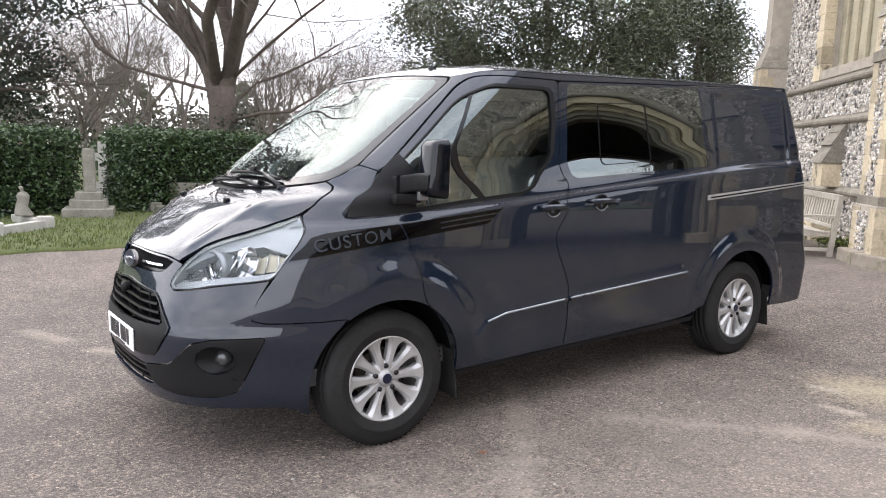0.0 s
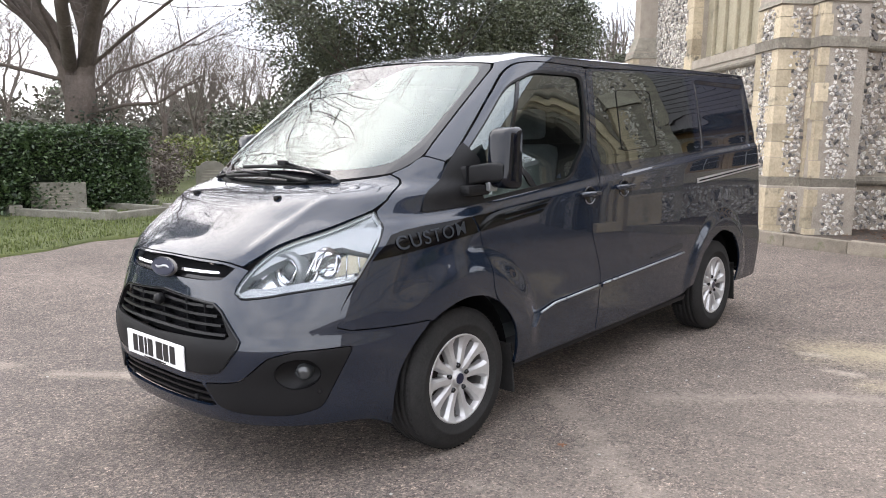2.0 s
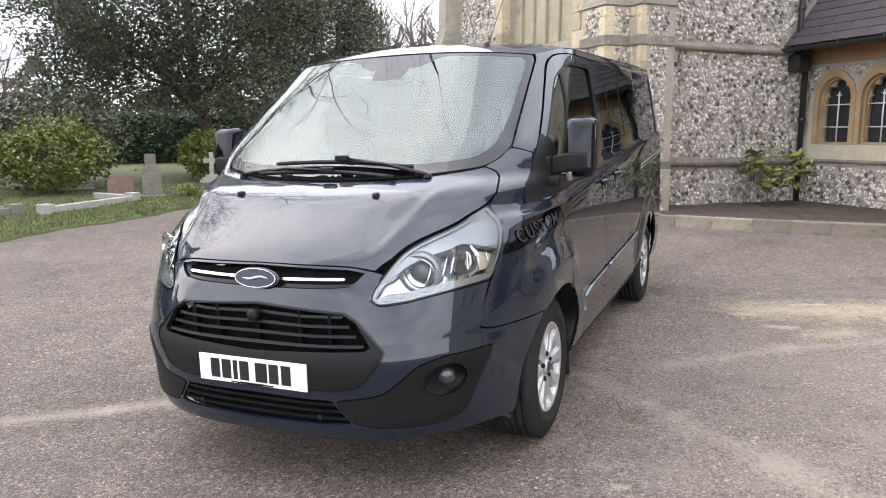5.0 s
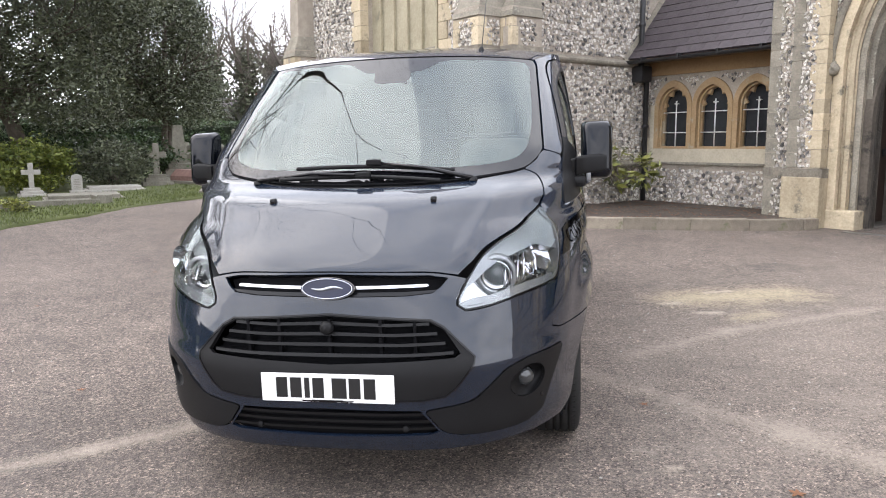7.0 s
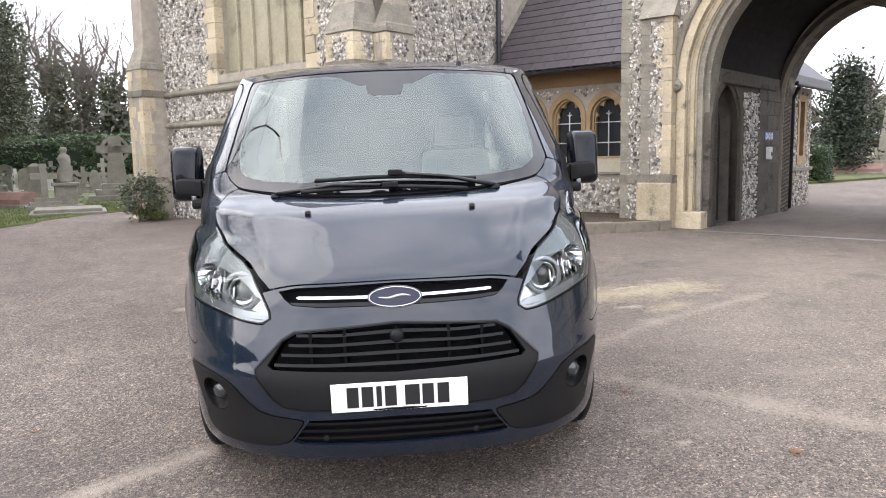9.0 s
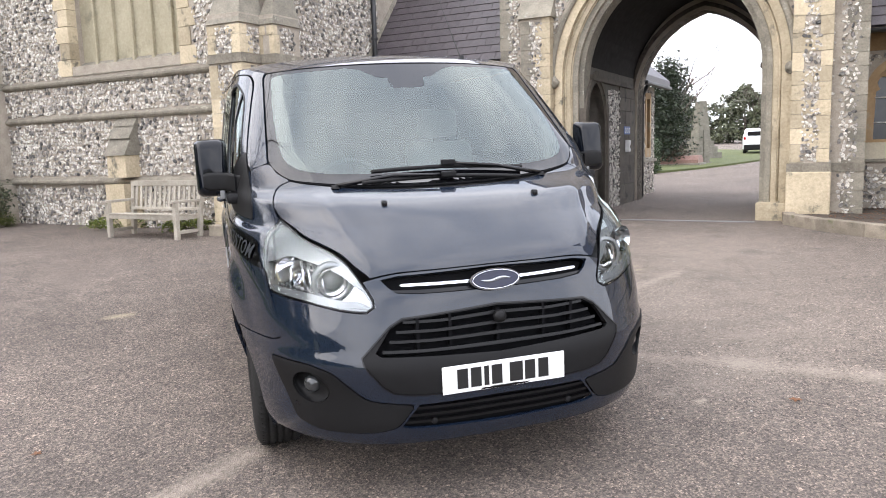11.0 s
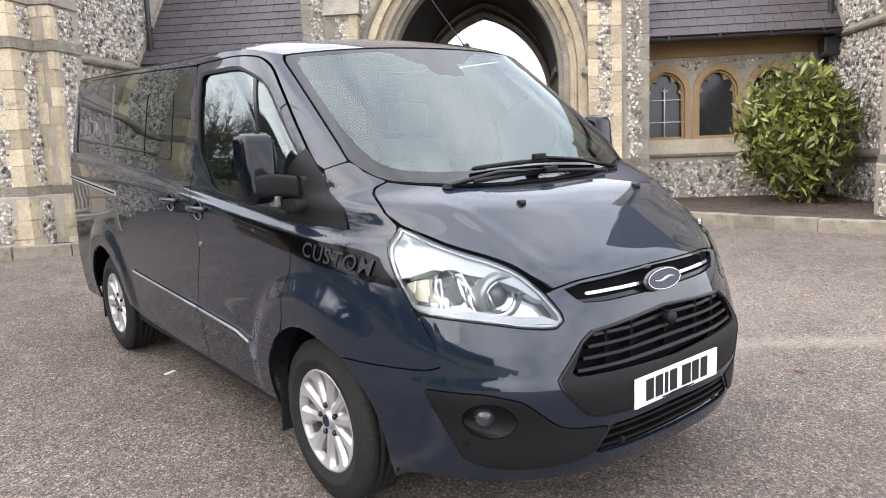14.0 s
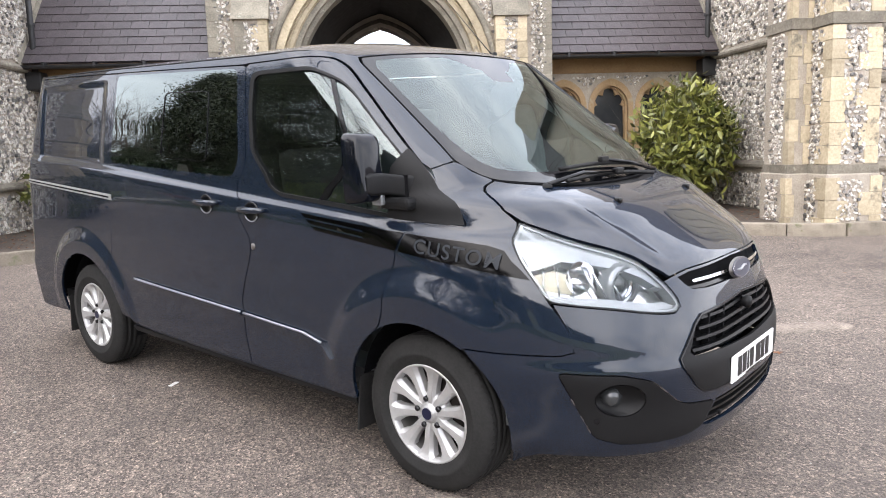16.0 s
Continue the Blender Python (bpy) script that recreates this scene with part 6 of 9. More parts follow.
# door seams' inner faces, wheel houses and underbody
part("underbody", boxed(-0.66, 0.66, -0.50, 3.60, 0.25, 0.35, bevel=0.02), M["matt_black"], VAN)
for hub in (0.0, AXLE):
    for s in (-1, 1):
        bm = bmesh.new()
        arc = [(hub + 0.43 * math.cos(a), HUB_Z + 0.43 * math.sin(a)) for a in np.linspace(radians(-12), radians(192), 24)]
        o = [[bm.verts.new((s * x, y, z)) for y, z in arc] for x in (0.885, 0.60)]
        for k in range(len(arc) - 1):
            bm.faces.new((o[0][k], o[0][k + 1], o[1][k + 1], o[1][k]))
        bm.faces.new(o[1])
        part("wheel_house", bm, M["matt_black"], VAN)
inner = bmesh.new()
box(inner, -0.84, 0.84, -0.40, 3.58, 0.34, 0.42)
part("cabin_floor", inner, M["trim"], VAN)
for s in (-1, 1):
    part("door_card", boxed(*sorted((s * 0.88, s * 0.90)), 0.2, 3.55, 0.82, 1.14), M["trim"], VAN)

# grilles and nose trim
panel("upper_grille_back", shrink(SLOT, -0.004), M["matt_black"], bumper, off=-0.045, rim=0.0)
SLOTBAR = both([F(0.0, 0.872), F(0.30, 0.876), F(0.395, 0.884), F(0.412, 0.894), F(0.30, 0.890), F(0.0, 0.887)])
panel("upper_grille_lip", SLOTBAR, M["gloss_black"], bumper, off=-0.012, rim=0.01)
for s in (1, -1):
    bar = dense([F(0.095, 0.899), F(0.372, 0.904), F(0.380, 0.909), F(0.372, 0.914), F(0.095, 0.910)])
    panel("chrome_bar", bar if s > 0 else mirrored(bar), M["chrome"], bumper, off=0.0, rim=0.012, label="chrome grille bar")
GRILLE = both([F(0.0, 0.625), F(0.48, 0.645), F(0.50, 0.66), F(0.44, 0.748), F(0.385, 0.778), F(0.0, 0.801)])
panel("valance", VALANCE, M["black_plastic"], bumper, [GRILLE], off=0.004, rim=0.02, label="textured black bumper insert")
panel("valance_edge", VALANCE, M["gloss_black"], bumper, [shrink(VALANCE, 0.006)], off=0.007, rim=0.008)
panel("grille_back", shrink(GRILLE, -0.004), M["matt_black"], bumper, off=-0.06, rim=0.0)
for k in range(4):
    z0 = 0.652 + 0.036 * k
    w = 0.475 - 0.030 * k
    slat = both([F(0.0, z0 + 0.003 * k), F(w * 0.6, z0 + 0.002), F(w, z0 + 0.006), F(w, z0 + 0.017), F(w * 0.6, z0 + 0.013), F(0.0, z0 + 0.013 + 0.003 * k)])
    panel("grille_slat", slat, M["slat_black"], bumper, off=-0.004, rim=0.035)
for x in (-0.33, -0.2, 0.0, 0.2, 0.33):
    part("grille_post", boxed(x - 0.006, x + 0.006, float(skin_at(*F(abs(x) + 1e-4, 0.7))[1]) + 0.02, float(skin_at(*F(abs(x) + 1e-4, 0.7))[1]) + 0.05, 0.64, 0.79), M["matt_black"], bumper)
ring = bmesh.new()
lathe(ring, [(0.0, 0.02), (0.014, 0.018), (0.024, 0.012), (0.027, 0.0), (0.020, -0.02)], 20, "Z", Matrix.Translation((0.0, -0.985, 0.762)) @ Matrix.Rotation(radians(90), 4, "X"))
part("camera_pod", ring, M["black_plastic"], bumper, smooth=True)
panel("intake_back", shrink(INTAKE, -0.016), M["matt_black"], bumper, off=-0.032, rim=0.0)
for z in (0.372, 0.402, 0.431):
    s_ = both([F(0.0, z - 0.006), F(0.40, z - 0.006), F(0.40, z + 0.004), F(0.0, z + 0.004)])
    panel("intake_slat", s_, M["slat_black"], bumper, off=-0.008, rim=0.025)
for s in (-1, 1):
    part("tow_sensor", lathe(bmesh.new(), [(0.0, 0.008), (0.012, 0.006), (0.014, -0.01)], 12, "Z", Matrix.Translation((s * 0.29, -0.985, 0.372)) @ Matrix.Rotation(radians(90), 4, "X")), M["black_plastic"], bumper)
for s in (1, -1):
    side = (lambda lp: lp) if s > 0 else mirrored
    fc, fz = F(0.735, 0.512)
    ring_out = [(fc + 0.088 * math.cos(a), fz + 0.066 * math.sin(a)) for a in np.linspace(0, 2 * math.pi, 28, endpoint=False)]
    fog = panel("fog_panel", side(shrink(FOG, 0.005)), M["black_plastic"], bumper, [side(ring_out)], off=0.005, rim=0.018, label="textured grey-black fog lamp surround")

    def dish(c, z, fc=fc, fz=fz):
        d = np.hypot((np.abs(c) - fc) / 0.088, (z - fz) / 0.066)
        p = skin_at(c, z)
        p[..., 1] += 0.075 * np.sqrt(np.clip(1 - d ** 2, 0, 1))
        return p
    panel("fog_recess", side(ring_out), M["black_plastic"], fog, off=0.004, rim=0.0, gap=0.012, where=dish)
    lx, ly, lz = skin_at(*F(0.722, 0.512))
    lamp = lathe(bmesh.new(), [(0.0, 0.016), (0.020, 0.013), (0.034, 0.004), (0.040, -0.01), (0.038, -0.05)], 24, "Z", Matrix.Translation((s * lx, ly + 0.045, lz)) @ Matrix.Rotation(radians(90), 4, "X") @ Matrix.Rotation(radians(s * 20), 4, "Y"))
    part("fog_lamp", lamp, M["fog_glass"], fog, "round clear fog lamp", True)
    sx, sy, sz = skin_at(*S(-0.70, 0.43))
    part("parking_sensor", lathe(bmesh.new(), [(0.0, 0.004), (0.011, 0.003), (0.013, -0.008)], 12, "Z", Matrix.Translation((s * sx, sy - 0.006, sz)) @ Matrix.Rotation(radians(90), 4, "X") @ Matrix.Rotation(radians(s * 50), 4, "Y")), M["gloss_black"], fog)

# number plate with its characters as plain bars, and the oval badge
plate = part("number_plate", boxed(-0.26, 0.26, -1.022, -1.014, 0.482, 0.593, bevel=0.003), M["plate_white"], bumper, "white number plate with black characters shown as bars")
part("plate_holder", boxed(-0.255, 0.255, -1.014, -0.975, 0.487, 0.588), M["black_plastic"], bumper)
for k, x in enumerate((-0.178, -0.122, -0.078, -0.034, 0.048, 0.108, 0.166)):
    wd = (0.022, 0.022, 0.010, 0.022, 0.028, 0.022, 0.022)[k]
    part("character_bar", boxed(x - wd, x + wd, -1.024, -1.0215, 0.499, 0.578), M["plate_black"], plate)
part("maker_line", boxed(-0.06, 0.06, -1.0235, -1.0215, 0.489, 0.492), M["plate_black"], plate)
for sx in (-0.225, 0.225):
    part("screw_cap", lathe(bmesh.new(), [(0.0, 0.003), (0.006, 0.002), (0.007, 0.0)], 10, "Z", Matrix.Translation((sx, -1.022, 0.54)) @ Matrix.Rotation(radians(90), 4, "X")), M["plate_white"], plate)


def oval(a, b, n=40):
    return [(a * math.cos(t), b * math.sin(t)) for t in np.linspace(0, 2 * math.pi, n, endpoint=False)]


BADGE = Matrix.Translation((0, -0.948, 0.905)) @ Matrix.Rotation(radians(-13), 4, "X")
bm = prism([oval(0.1048, 0.0432)], 0.014, lambda a, b, d: tuple(BADGE @ Vector((a, d - 0.006, b))))
badge = part("badge", bm, M["steel"], bumper, "blue oval badge with a chrome rim")
part("badge_face", prism([oval(0.1025, 0.041)], 0.004, lambda a, b, d: tuple(BADGE @ Vector((a, d - 0.0095, b)))), M["badge_blue"], badge)
part("badge_ring", prism([oval(0.0985, 0.0378), oval(0.0968, 0.0362)], 0.002, lambda a, b, d: tuple(BADGE @ Vector((a, d - 0.0112, b)))), M["chrome"], badge)
rod("badge_flourish", [BADGE @ Vector((x, -0.011, 0.004 * math.sin(x * 60) + 0.04 * x)) for x in np.linspace(-0.062, 0.062, 32)], [0.0012 + 0.0055 * math.sin(math.pi * k / 31) ** 0.7 for k in range(32)], M["chrome_dull"], badge, sides=6)

# headlamps
for s in (1, -1):
    side = (lambda lp: lp) if s > 0 else mirrored
    hl = panel("headlamp", side(HEADLAMP), M["lamp_glass"], VAN, off=0.004, rim=0.0, label="swept-back clear headlamp")
    hl.visible_shadow = False
    panel("lamp_bezel", side(HEADLAMP), M["lamp_white"], hl, [side(shrink(HEADLAMP, 0.011))], off=-0.004, rim=0.045)
    panel("lamp_back", side(HEADLAMP), M["reflector"], hl, off=-0.085, rim=0.0, gap=0.05)
    band = dense([F(0.792, 1.140), F(0.737, 1.094), F(0.682, 1.060), F(0.622, 1.030), F(0.574, 0.994), F(0.545, 0.950), F(0.520, 0.900), F(0.552, 0.915), F(0.590, 0.952), F(0.641, 0.985), F(0.718, 1.008), F(0.778, 1.020), S(-0.470, 0.985), S(-0.392, 1.072)])
    panel("lamp_brow", side(band), M["lamp_white"], hl, off=-0.014, rim=0.05, label="silvery white brow of the lamp")
    foot = dense([F(0.502, 0.836), F(0.515, 0.828), F(0.60, 0.834), F(0.72, 0.858), S(-0.560, 0.884), S(-0.525, 0.900), F(0.72, 0.882), F(0.60, 0.858), F(0.545, 0.856)])
    panel("lamp_foot", side(foot), M["lamp_white"], hl, off=-0.016, rim=0.045)
    panel("lamp_edge", side(shrink(HEADLAMP, -0.003)), M["gloss_black"], hl, [side(shrink(HEADLAMP, 0.003))], off=-0.001, rim=0.01)
    px, py, pz = 0.613, -0.735, 0.914
    turn = Matrix.Rotation(radians(90), 4, "X") @ Matrix.Rotation(radians(s * 14), 4, "Y")
    at = Matrix.Translation((s * px, py + 0.030, pz)) @ turn
    part("projector_ring", lathe(bmesh.new(), [(0.046, 0.015), (0.054, 0.024), (0.060, 0.018), (0.062, -0.03), (0.046, -0.02)], 32, "Z", at), M["chrome"], hl, smooth=True)
    part("projector_lens", lathe(bmesh.new(), [(0.0, 0.025), (0.02, 0.022), (0.036, 0.010), (0.046, -0.006)], 28, "Z", at), M["fog_glass"], hl, "dark projector lens", True)
    px, py, pz = 0.752, -0.640, 0.960
    at = Matrix.Translation((s * px, py + 0.040, pz)) @ turn @ Matrix.Rotation(radians(s * 12), 4, "Y")
    part("high_beam_reflector", lathe(bmesh.new(), [(0.062, 0.03), (0.05, 0.0), (0.03, -0.025), (0.0, -0.034)], 28, "Z", at), M["chrome"], hl, smooth=True)
    part("bulb", lathe(bmesh.new(), [(0.0, 0.012), (0.010, 0.008), (0.012, -0.03)], 12, "Z", at), M["steel"], hl, smooth=True)
    for k in range(3):
        a, b = skin_at(*F(0.800 - 0.025 * k, 1.00 - 0.004 * k)), skin_at(*F(0.835 - 0.03 * k, 0.895 - 0.008 * k))
        rod("lamp_rib", [(s * p[0], p[1] + 0.06, p[2]) for p in (a, (a + b) / 2, b)], 0.004, M["chrome"], hl, sides=6)
    for k in range(4):
        a, b = skin_at(*F(0.655 + 0.022 * k, 0.985 + 0.006 * k)), skin_at(*F(0.650 + 0.024 * k, 0.868 + 0.006 * k))
        rod("reflector_flute", [(s * p[0], p[1] + 0.055 - 0.004 * k, p[2]) for p in (a, (a + b) / 2, b)], 0.0055, M["chrome"], hl, sides=6)
    part("lamp_shroud", lathe(bmesh.new(), [(0.064, 0.030), (0.078, 0.034), (0.086, 0.010), (0.088, -0.03)], 32, "Z", Matrix.Translation((s * 0.613, -0.705, 0.914)) @ turn), M["lamp_white"], hl, smooth=True)
    amb = dense([S(-0.525, 0.915), S(-0.475, 0.975), F(0.80, 1.005), F(0.785, 0.97), F(0.80, 0.905)])
    panel("indicator", side(amb), M["amber"], hl, off=-0.05, rim=0.01)

# wipers, washer jets, aerial
def screen_pt(x, z, lift=0.02):
    p = skin_at(*F(x, z))
    return Vector((p[0], p[1] - lift * 0.6, p[2] + lift))


wip = [((0.489, 1.262), (0.27, 1.292), (0.03, 1.312), (0.404, 1.290), (-0.342, 1.308)), ((-0.518, 1.262), (-0.25, 1.276), (0.003, 1.262), (0.353, 1.252), (-0.40, 1.264))]
for piv, knee, head, b0, b1 in wip:
    w = tagged(new("wiper"), "black wiper parked low on the windscreen")
    w.parent = VAN
    rod("arm", [screen_pt(*piv, 0.012), screen_pt(*knee, 0.03), screen_pt(*head, 0.035)], [0.012, 0.009, 0.007], M["gloss_black"], w, sides=6)
    mid = ((b0[0] + b1[0]) / 2, max(b0[1], b1[1]) + 0.006)
    pts = [screen_pt(b0[0] + (b1[0] - b0[0]) * t, b0[1] + (b1[1] - b0[1]) * t + 0.014 * math.sin(math.pi * t), 0.016) for t in np.linspace(0, 1, 12)]
    rod("blade", pts, 0.010, M["black_plastic"], w, sides=6)
    part("pivot_cap", lathe(bmesh.new(), [(0.0, 0.018), (0.018, 0.014), (0.022, 0.0)], 14, "Z", Matrix.Translation(screen_pt(*piv, 0.0))), M["black_plastic"], w, smooth=True)
    p = screen_pt(*head, 0.036)
    part("clip", boxed(p.x - 0.035, p.x + 0.035, p.y - 0.012, p.y + 0.012, p.z - 0.012, p.z + 0.014, bevel=0.006), M["black_plastic"], w)
for s in (-1, 1):
    p = skin_at(*F(0.352, 1.197))
    part("washer_jet", boxed(s * p[0] - 0.012, s * p[0] + 0.012, p[1] - 0.016, p[1] + 0.016, p[2] - 0.01, p[2] + 0.018, bevel=0.007), M["gloss_black"], VAN, smooth=True)
rod("aerial", [(0.43, 0.62, 1.905), (0.43, 0.65, 1.935), (0.43, 1.0, 2.30)], [0.010, 0.003, 0.0015], M["black_plastic"], VAN, sides=6)
part("aerial_base", lathe(bmesh.new(), [(0.0, 0.035), (0.012, 0.03), (0.022, 0.0)], 14, "Z", Matrix.Translation((0.43, 0.61, 1.895))), M["black_plastic"], VAN, smooth=True)

# door mirrors: a tall shell with a flat rear, carried by an arm that wraps its lower front
def ring_box(x0, x1, z0, z1, y, r, lean=0.0, n=6):
    """A rounded rectangle across the van at y, as points; its top leans back by lean."""
    out = []
    for cx, cz, a0 in ((x1 - r, z1 - r, 0), (x0 + r, z1 - r, 90), (x0 + r, z0 + r, 180), (x1 - r, z0 + r, 270)):
        for k in range(n):
            a = radians(a0 + 90 * k / (n - 1))
            px, pz = cx + r * math.cos(a), cz + r * math.sin(a)
            out.append((px, y + lean * (pz - z0), pz))
    return out


def shell(name, rings_, material, parent, s, label=""):
    n = len(rings_[0])
    verts = [(s * x, y, z) for ring_ in rings_ for x, y, z in ring_]
    faces = [(j * n + i, j * n + (i + 1) % n, (j + 1) * n + (i + 1) % n, (j + 1) * n + i) for j in range(len(rings_) - 1) for i in range(n)]
    faces += [tuple(range(n))[::-1], tuple((len(rings_) - 1) * n + i for i in range(n))]
    bm = bmesh.new()
    vs = [bm.verts.new(v) for v in verts]
    for f in faces:
        bm.faces.new([vs[k] for k in f])
    ob = part(name, bm, material, parent, label, True)
    ob.data.set_sharp_from_angle(angle=radians(38))
    return ob


for s, door in zip((1, -1), doors):
    mir = tagged(new("door_mirror"), "tall rounded dark door mirror on a black arm")
    mir.parent = VAN
    body = [ring_box(0.996, 1.086, 1.262, 1.474, 0.142, 0.022, 0.10), ring_box(0.983, 1.098, 1.246, 1.488, 0.146, 0.028, 0.10), ring_box(0.976, 1.106, 1.236, 1.497, 0.156, 0.032, 0.09),
            ring_box(0.972, 1.112, 1.230, 1.502, 0.172, 0.034, 0.08), ring_box(0.966, 1.117, 1.224, 1.506, 0.205, 0.034, 0.05), ring_box(0.962, 1.118, 1.222, 1.507, 0.240, 0.032, 0.02), ring_box(0.970, 1.110, 1.230, 1.499, 0.246, 0.028, 0.02)]
    shell("housing", body, M["mirror_black"], mir, s, "dark gloss mirror housing")
    part("mirror_glass", boxed(*sorted((s * 0.978, s * 1.104)), 0.247, 0.256, 1.245, 1.488, bevel=0.003), M["chrome"], mir)
    arm = []
    for x, y0, y1, z0, z1 in ((0.895, 0.035, 0.175, 1.225, 1.330), (0.93, 0.060, 0.185, 1.240, 1.330), (0.965, 0.110, 0.200, 1.252, 1.338), (1.00, 0.128, 0.205, 1.256, 1.344), (1.06, 0.134, 0.205, 1.256, 1.346), (1.085, 0.140, 0.20, 1.266, 1.338)):
        r = 0.014
        ring_ = []
        for cy, cz, a0 in ((y1 - r, z1 - r, 0), (y0 + r, z1 - r, 90), (y0 + r, z0 + r, 180), (y1 - r, z0 + r, 270)):
            for k in range(5):
                a = radians(a0 + 90 * k / 4)
                ring_.append((x, cy + r * math.cos(a), cz + r * math.sin(a)))
        arm.append(ring_)
    shell("arm", arm, M["black_plastic"], mir, s)
    part("arm_joint", boxed(*sorted((s * 0.935, s * 0.940)), 0.058, 0.188, 1.236, 1.334, bevel=0.002), M["matt_black"], mir)
    part("repeater", boxed(*sorted((s * 0.985, s * 1.012)), 0.140, 0.195, 1.212, 1.258, bevel=0.008), M["lamp_white"], mir)
    part("arm_foot", boxed(*sorted((s * 0.90, s * 0.985)), 0.02, 0.18, 1.195, 1.245, bevel=0.018), M["black_plastic"], mir)

# handles, locks, rails, mouldings, stripes, lettering
for s, door, slide in zip((1, -1), doors, slides):
    for d, y, z in ((door, 1.055, 1.135), (slide, 1.44, 1.155)):
        p = skin_at(*S(y, z))
        x = s * p[0]
        bm = bmesh.new()
        lathe(bm, [(0.050, 0.0), (0.049, 0.005), (0.044, 0.006), (0.038, 0.003), (0.0, 0.002)], 28, "Z", Matrix.Translation((x + s * 0.001, y, z + 0.002)) @ Matrix.Rotation(radians(90 * s), 4, "Y") @ Matrix.Diagonal((1, 1.15, 1, 1)))
        cup = part("handle_recess", bm, M["gloss_black"], d, smooth=True)
        rod("recess_rim", [(x + s * 0.007, y + 0.054 * math.cos(a), z + 0.002 + 0.047 * math.sin(a)) for a in np.linspace(math.pi * 1.15, math.pi * 1.85, 14)], 0.0026, M["chrome_dull"], cup, sides=6)
        rod("handle", [(x + s * o, y + t, z + 0.012) for t, o in ((-0.105, 0.004), (-0.09, 0.022), (-0.05, 0.032), (0.0, 0.034), (0.05, 0.032), (0.085, 0.022), (0.10, 0.004))], [0.010, 0.014, 0.016, 0.016, 0.016, 0.014, 0.010], M["paint"], d, sides=8)
    p = skin_at(*S(1.06, 0.97))
    if s < 0:
        part("door_lock", lathe(bmesh.new(), [(0.0, 0.008), (0.010, 0.008), (0.016, 0.004), (0.017, 0.0)], 16, "Z", Matrix.Translation((s * p[0], 1.06, 0.965)) @ Matrix.Rotation(radians(90 * s), 4, "Y")), M["steel"], door, smooth=True)
    side = (lambda lp: lp) if s > 0 else mirrored
    panel("rubbing_strip", side(dense([S(0.515, 0.495), S(0.62, 0.565), S(0.72, 0.588), S(1.178, 0.616), S(1.178, 0.596), S(0.73, 0.566), S(0.64, 0.545), S(0.545, 0.495)])), M["paint"], door, off=0.016, rim=0.018)
    panel("rubbing_strip", side(dense([S(1.205, 0.618), S(2.28, 0.672), S(2.295, 0.664), S(2.28, 0.655), S(1.205, 0.598)])), M["paint"], slide, off=0.016, rim=0.018)
    # a bright rod along each painted strip stands in for its highlight
    for d, ends in ((door, ((0.60, 0.556), (0.72, 0.588), (1.178, 0.616))), (slide, ((1.205, 0.618), (2.28, 0.672)))):
        line = flow([S(y, z) for y, z in ends], False, 0.04, False)
        ps = [skin_at(c, z) for c, z in line]
        rod("strip_edge", [(s * (p[0] + 0.013), p[1], p[2] - 0.001) for p in ps], 0.006, M["chrome_dull"], d, "highlight of the rubbing strip, drawn as a bright rod", sides=6)
    panel("slide_rail", side(dense([S(2.47, 1.132), S(3.70, 1.205), S(3.70, 1.232), S(2.47, 1.166)])), M["alloy"], VAN, off=0.004, rim=0.01, label="bright sliding-door rail")
    panel("rail_slot", side(dense([S(2.50, 1.144), S(3.69, 1.214), S(3.69, 1.222), S(2.50, 1.154)])), M["matt_black"], VAN, off=0.0055, rim=0.002)
    panel("sill_trim", side(dense([S(0.42, 0.285), S(2.40, 0.315), S(2.42, 0.345), S(1.2, 0.322), S(0.42, 0.31)])), M["black_plastic"], VAN, off=-0.006, rim=0.02)
    # black bonnet-to-door stripe, which breaks into three bars
    low_line = lambda y: float(np.interp(y, [-0.50, -0.20, 0.07, 0.60, 0.8], [0.946, 0.992, 1.026, 1.079, 1.098]))
    top_line = lambda y: 1.160 + 0.08 * (y - 0.8)
    panel("stripe", side(dense([S(-0.30, 1.068), S(-0.365, 1.050), S(-0.40, 1.015), S(-0.475, 0.952)] + [S(y, low_line(y)) for y in (-0.35, -0.2, -0.05, 0.085)] + [S(0.065, 1.08), S(0.050, top_line(0.05))] + [S(y, top_line(y)) for y in (-0.05, -0.2)])), M["decal"], VAN, off=0.005, rim=0.0, gap=0.02, fine=(1.05, 1.2, 0.008))
    panel("stripe", side(dense([S(0.062, top_line(0.062)), S(0.100, low_line(0.1)), S(0.28, low_line(0.28)), S(0.28, top_line(0.28))])), M["decal"], door, off=0.005, rim=0.0, gap=0.02, fine=(1.05, 1.2, 0.008))
    for k, (f0, f1) in enumerate(((0.0, 0.25), (0.37, 0.63), (0.75, 1.0))):
        at_ = lambda y, f: S(y, low_line(y) + (top_line(y) - low_line(y)) * f)
        y1 = 0.585 + 0.10 * f0
        panel("stripe", side(dense([at_(0.28, f0), at_(y1, f0), at_(y1 + 0.03, f1), at_(0.28, f1)])), M["decal"], door, off=0.005, rim=0.0, gap=0.02, fine=(1.05, 1.2, 0.008))

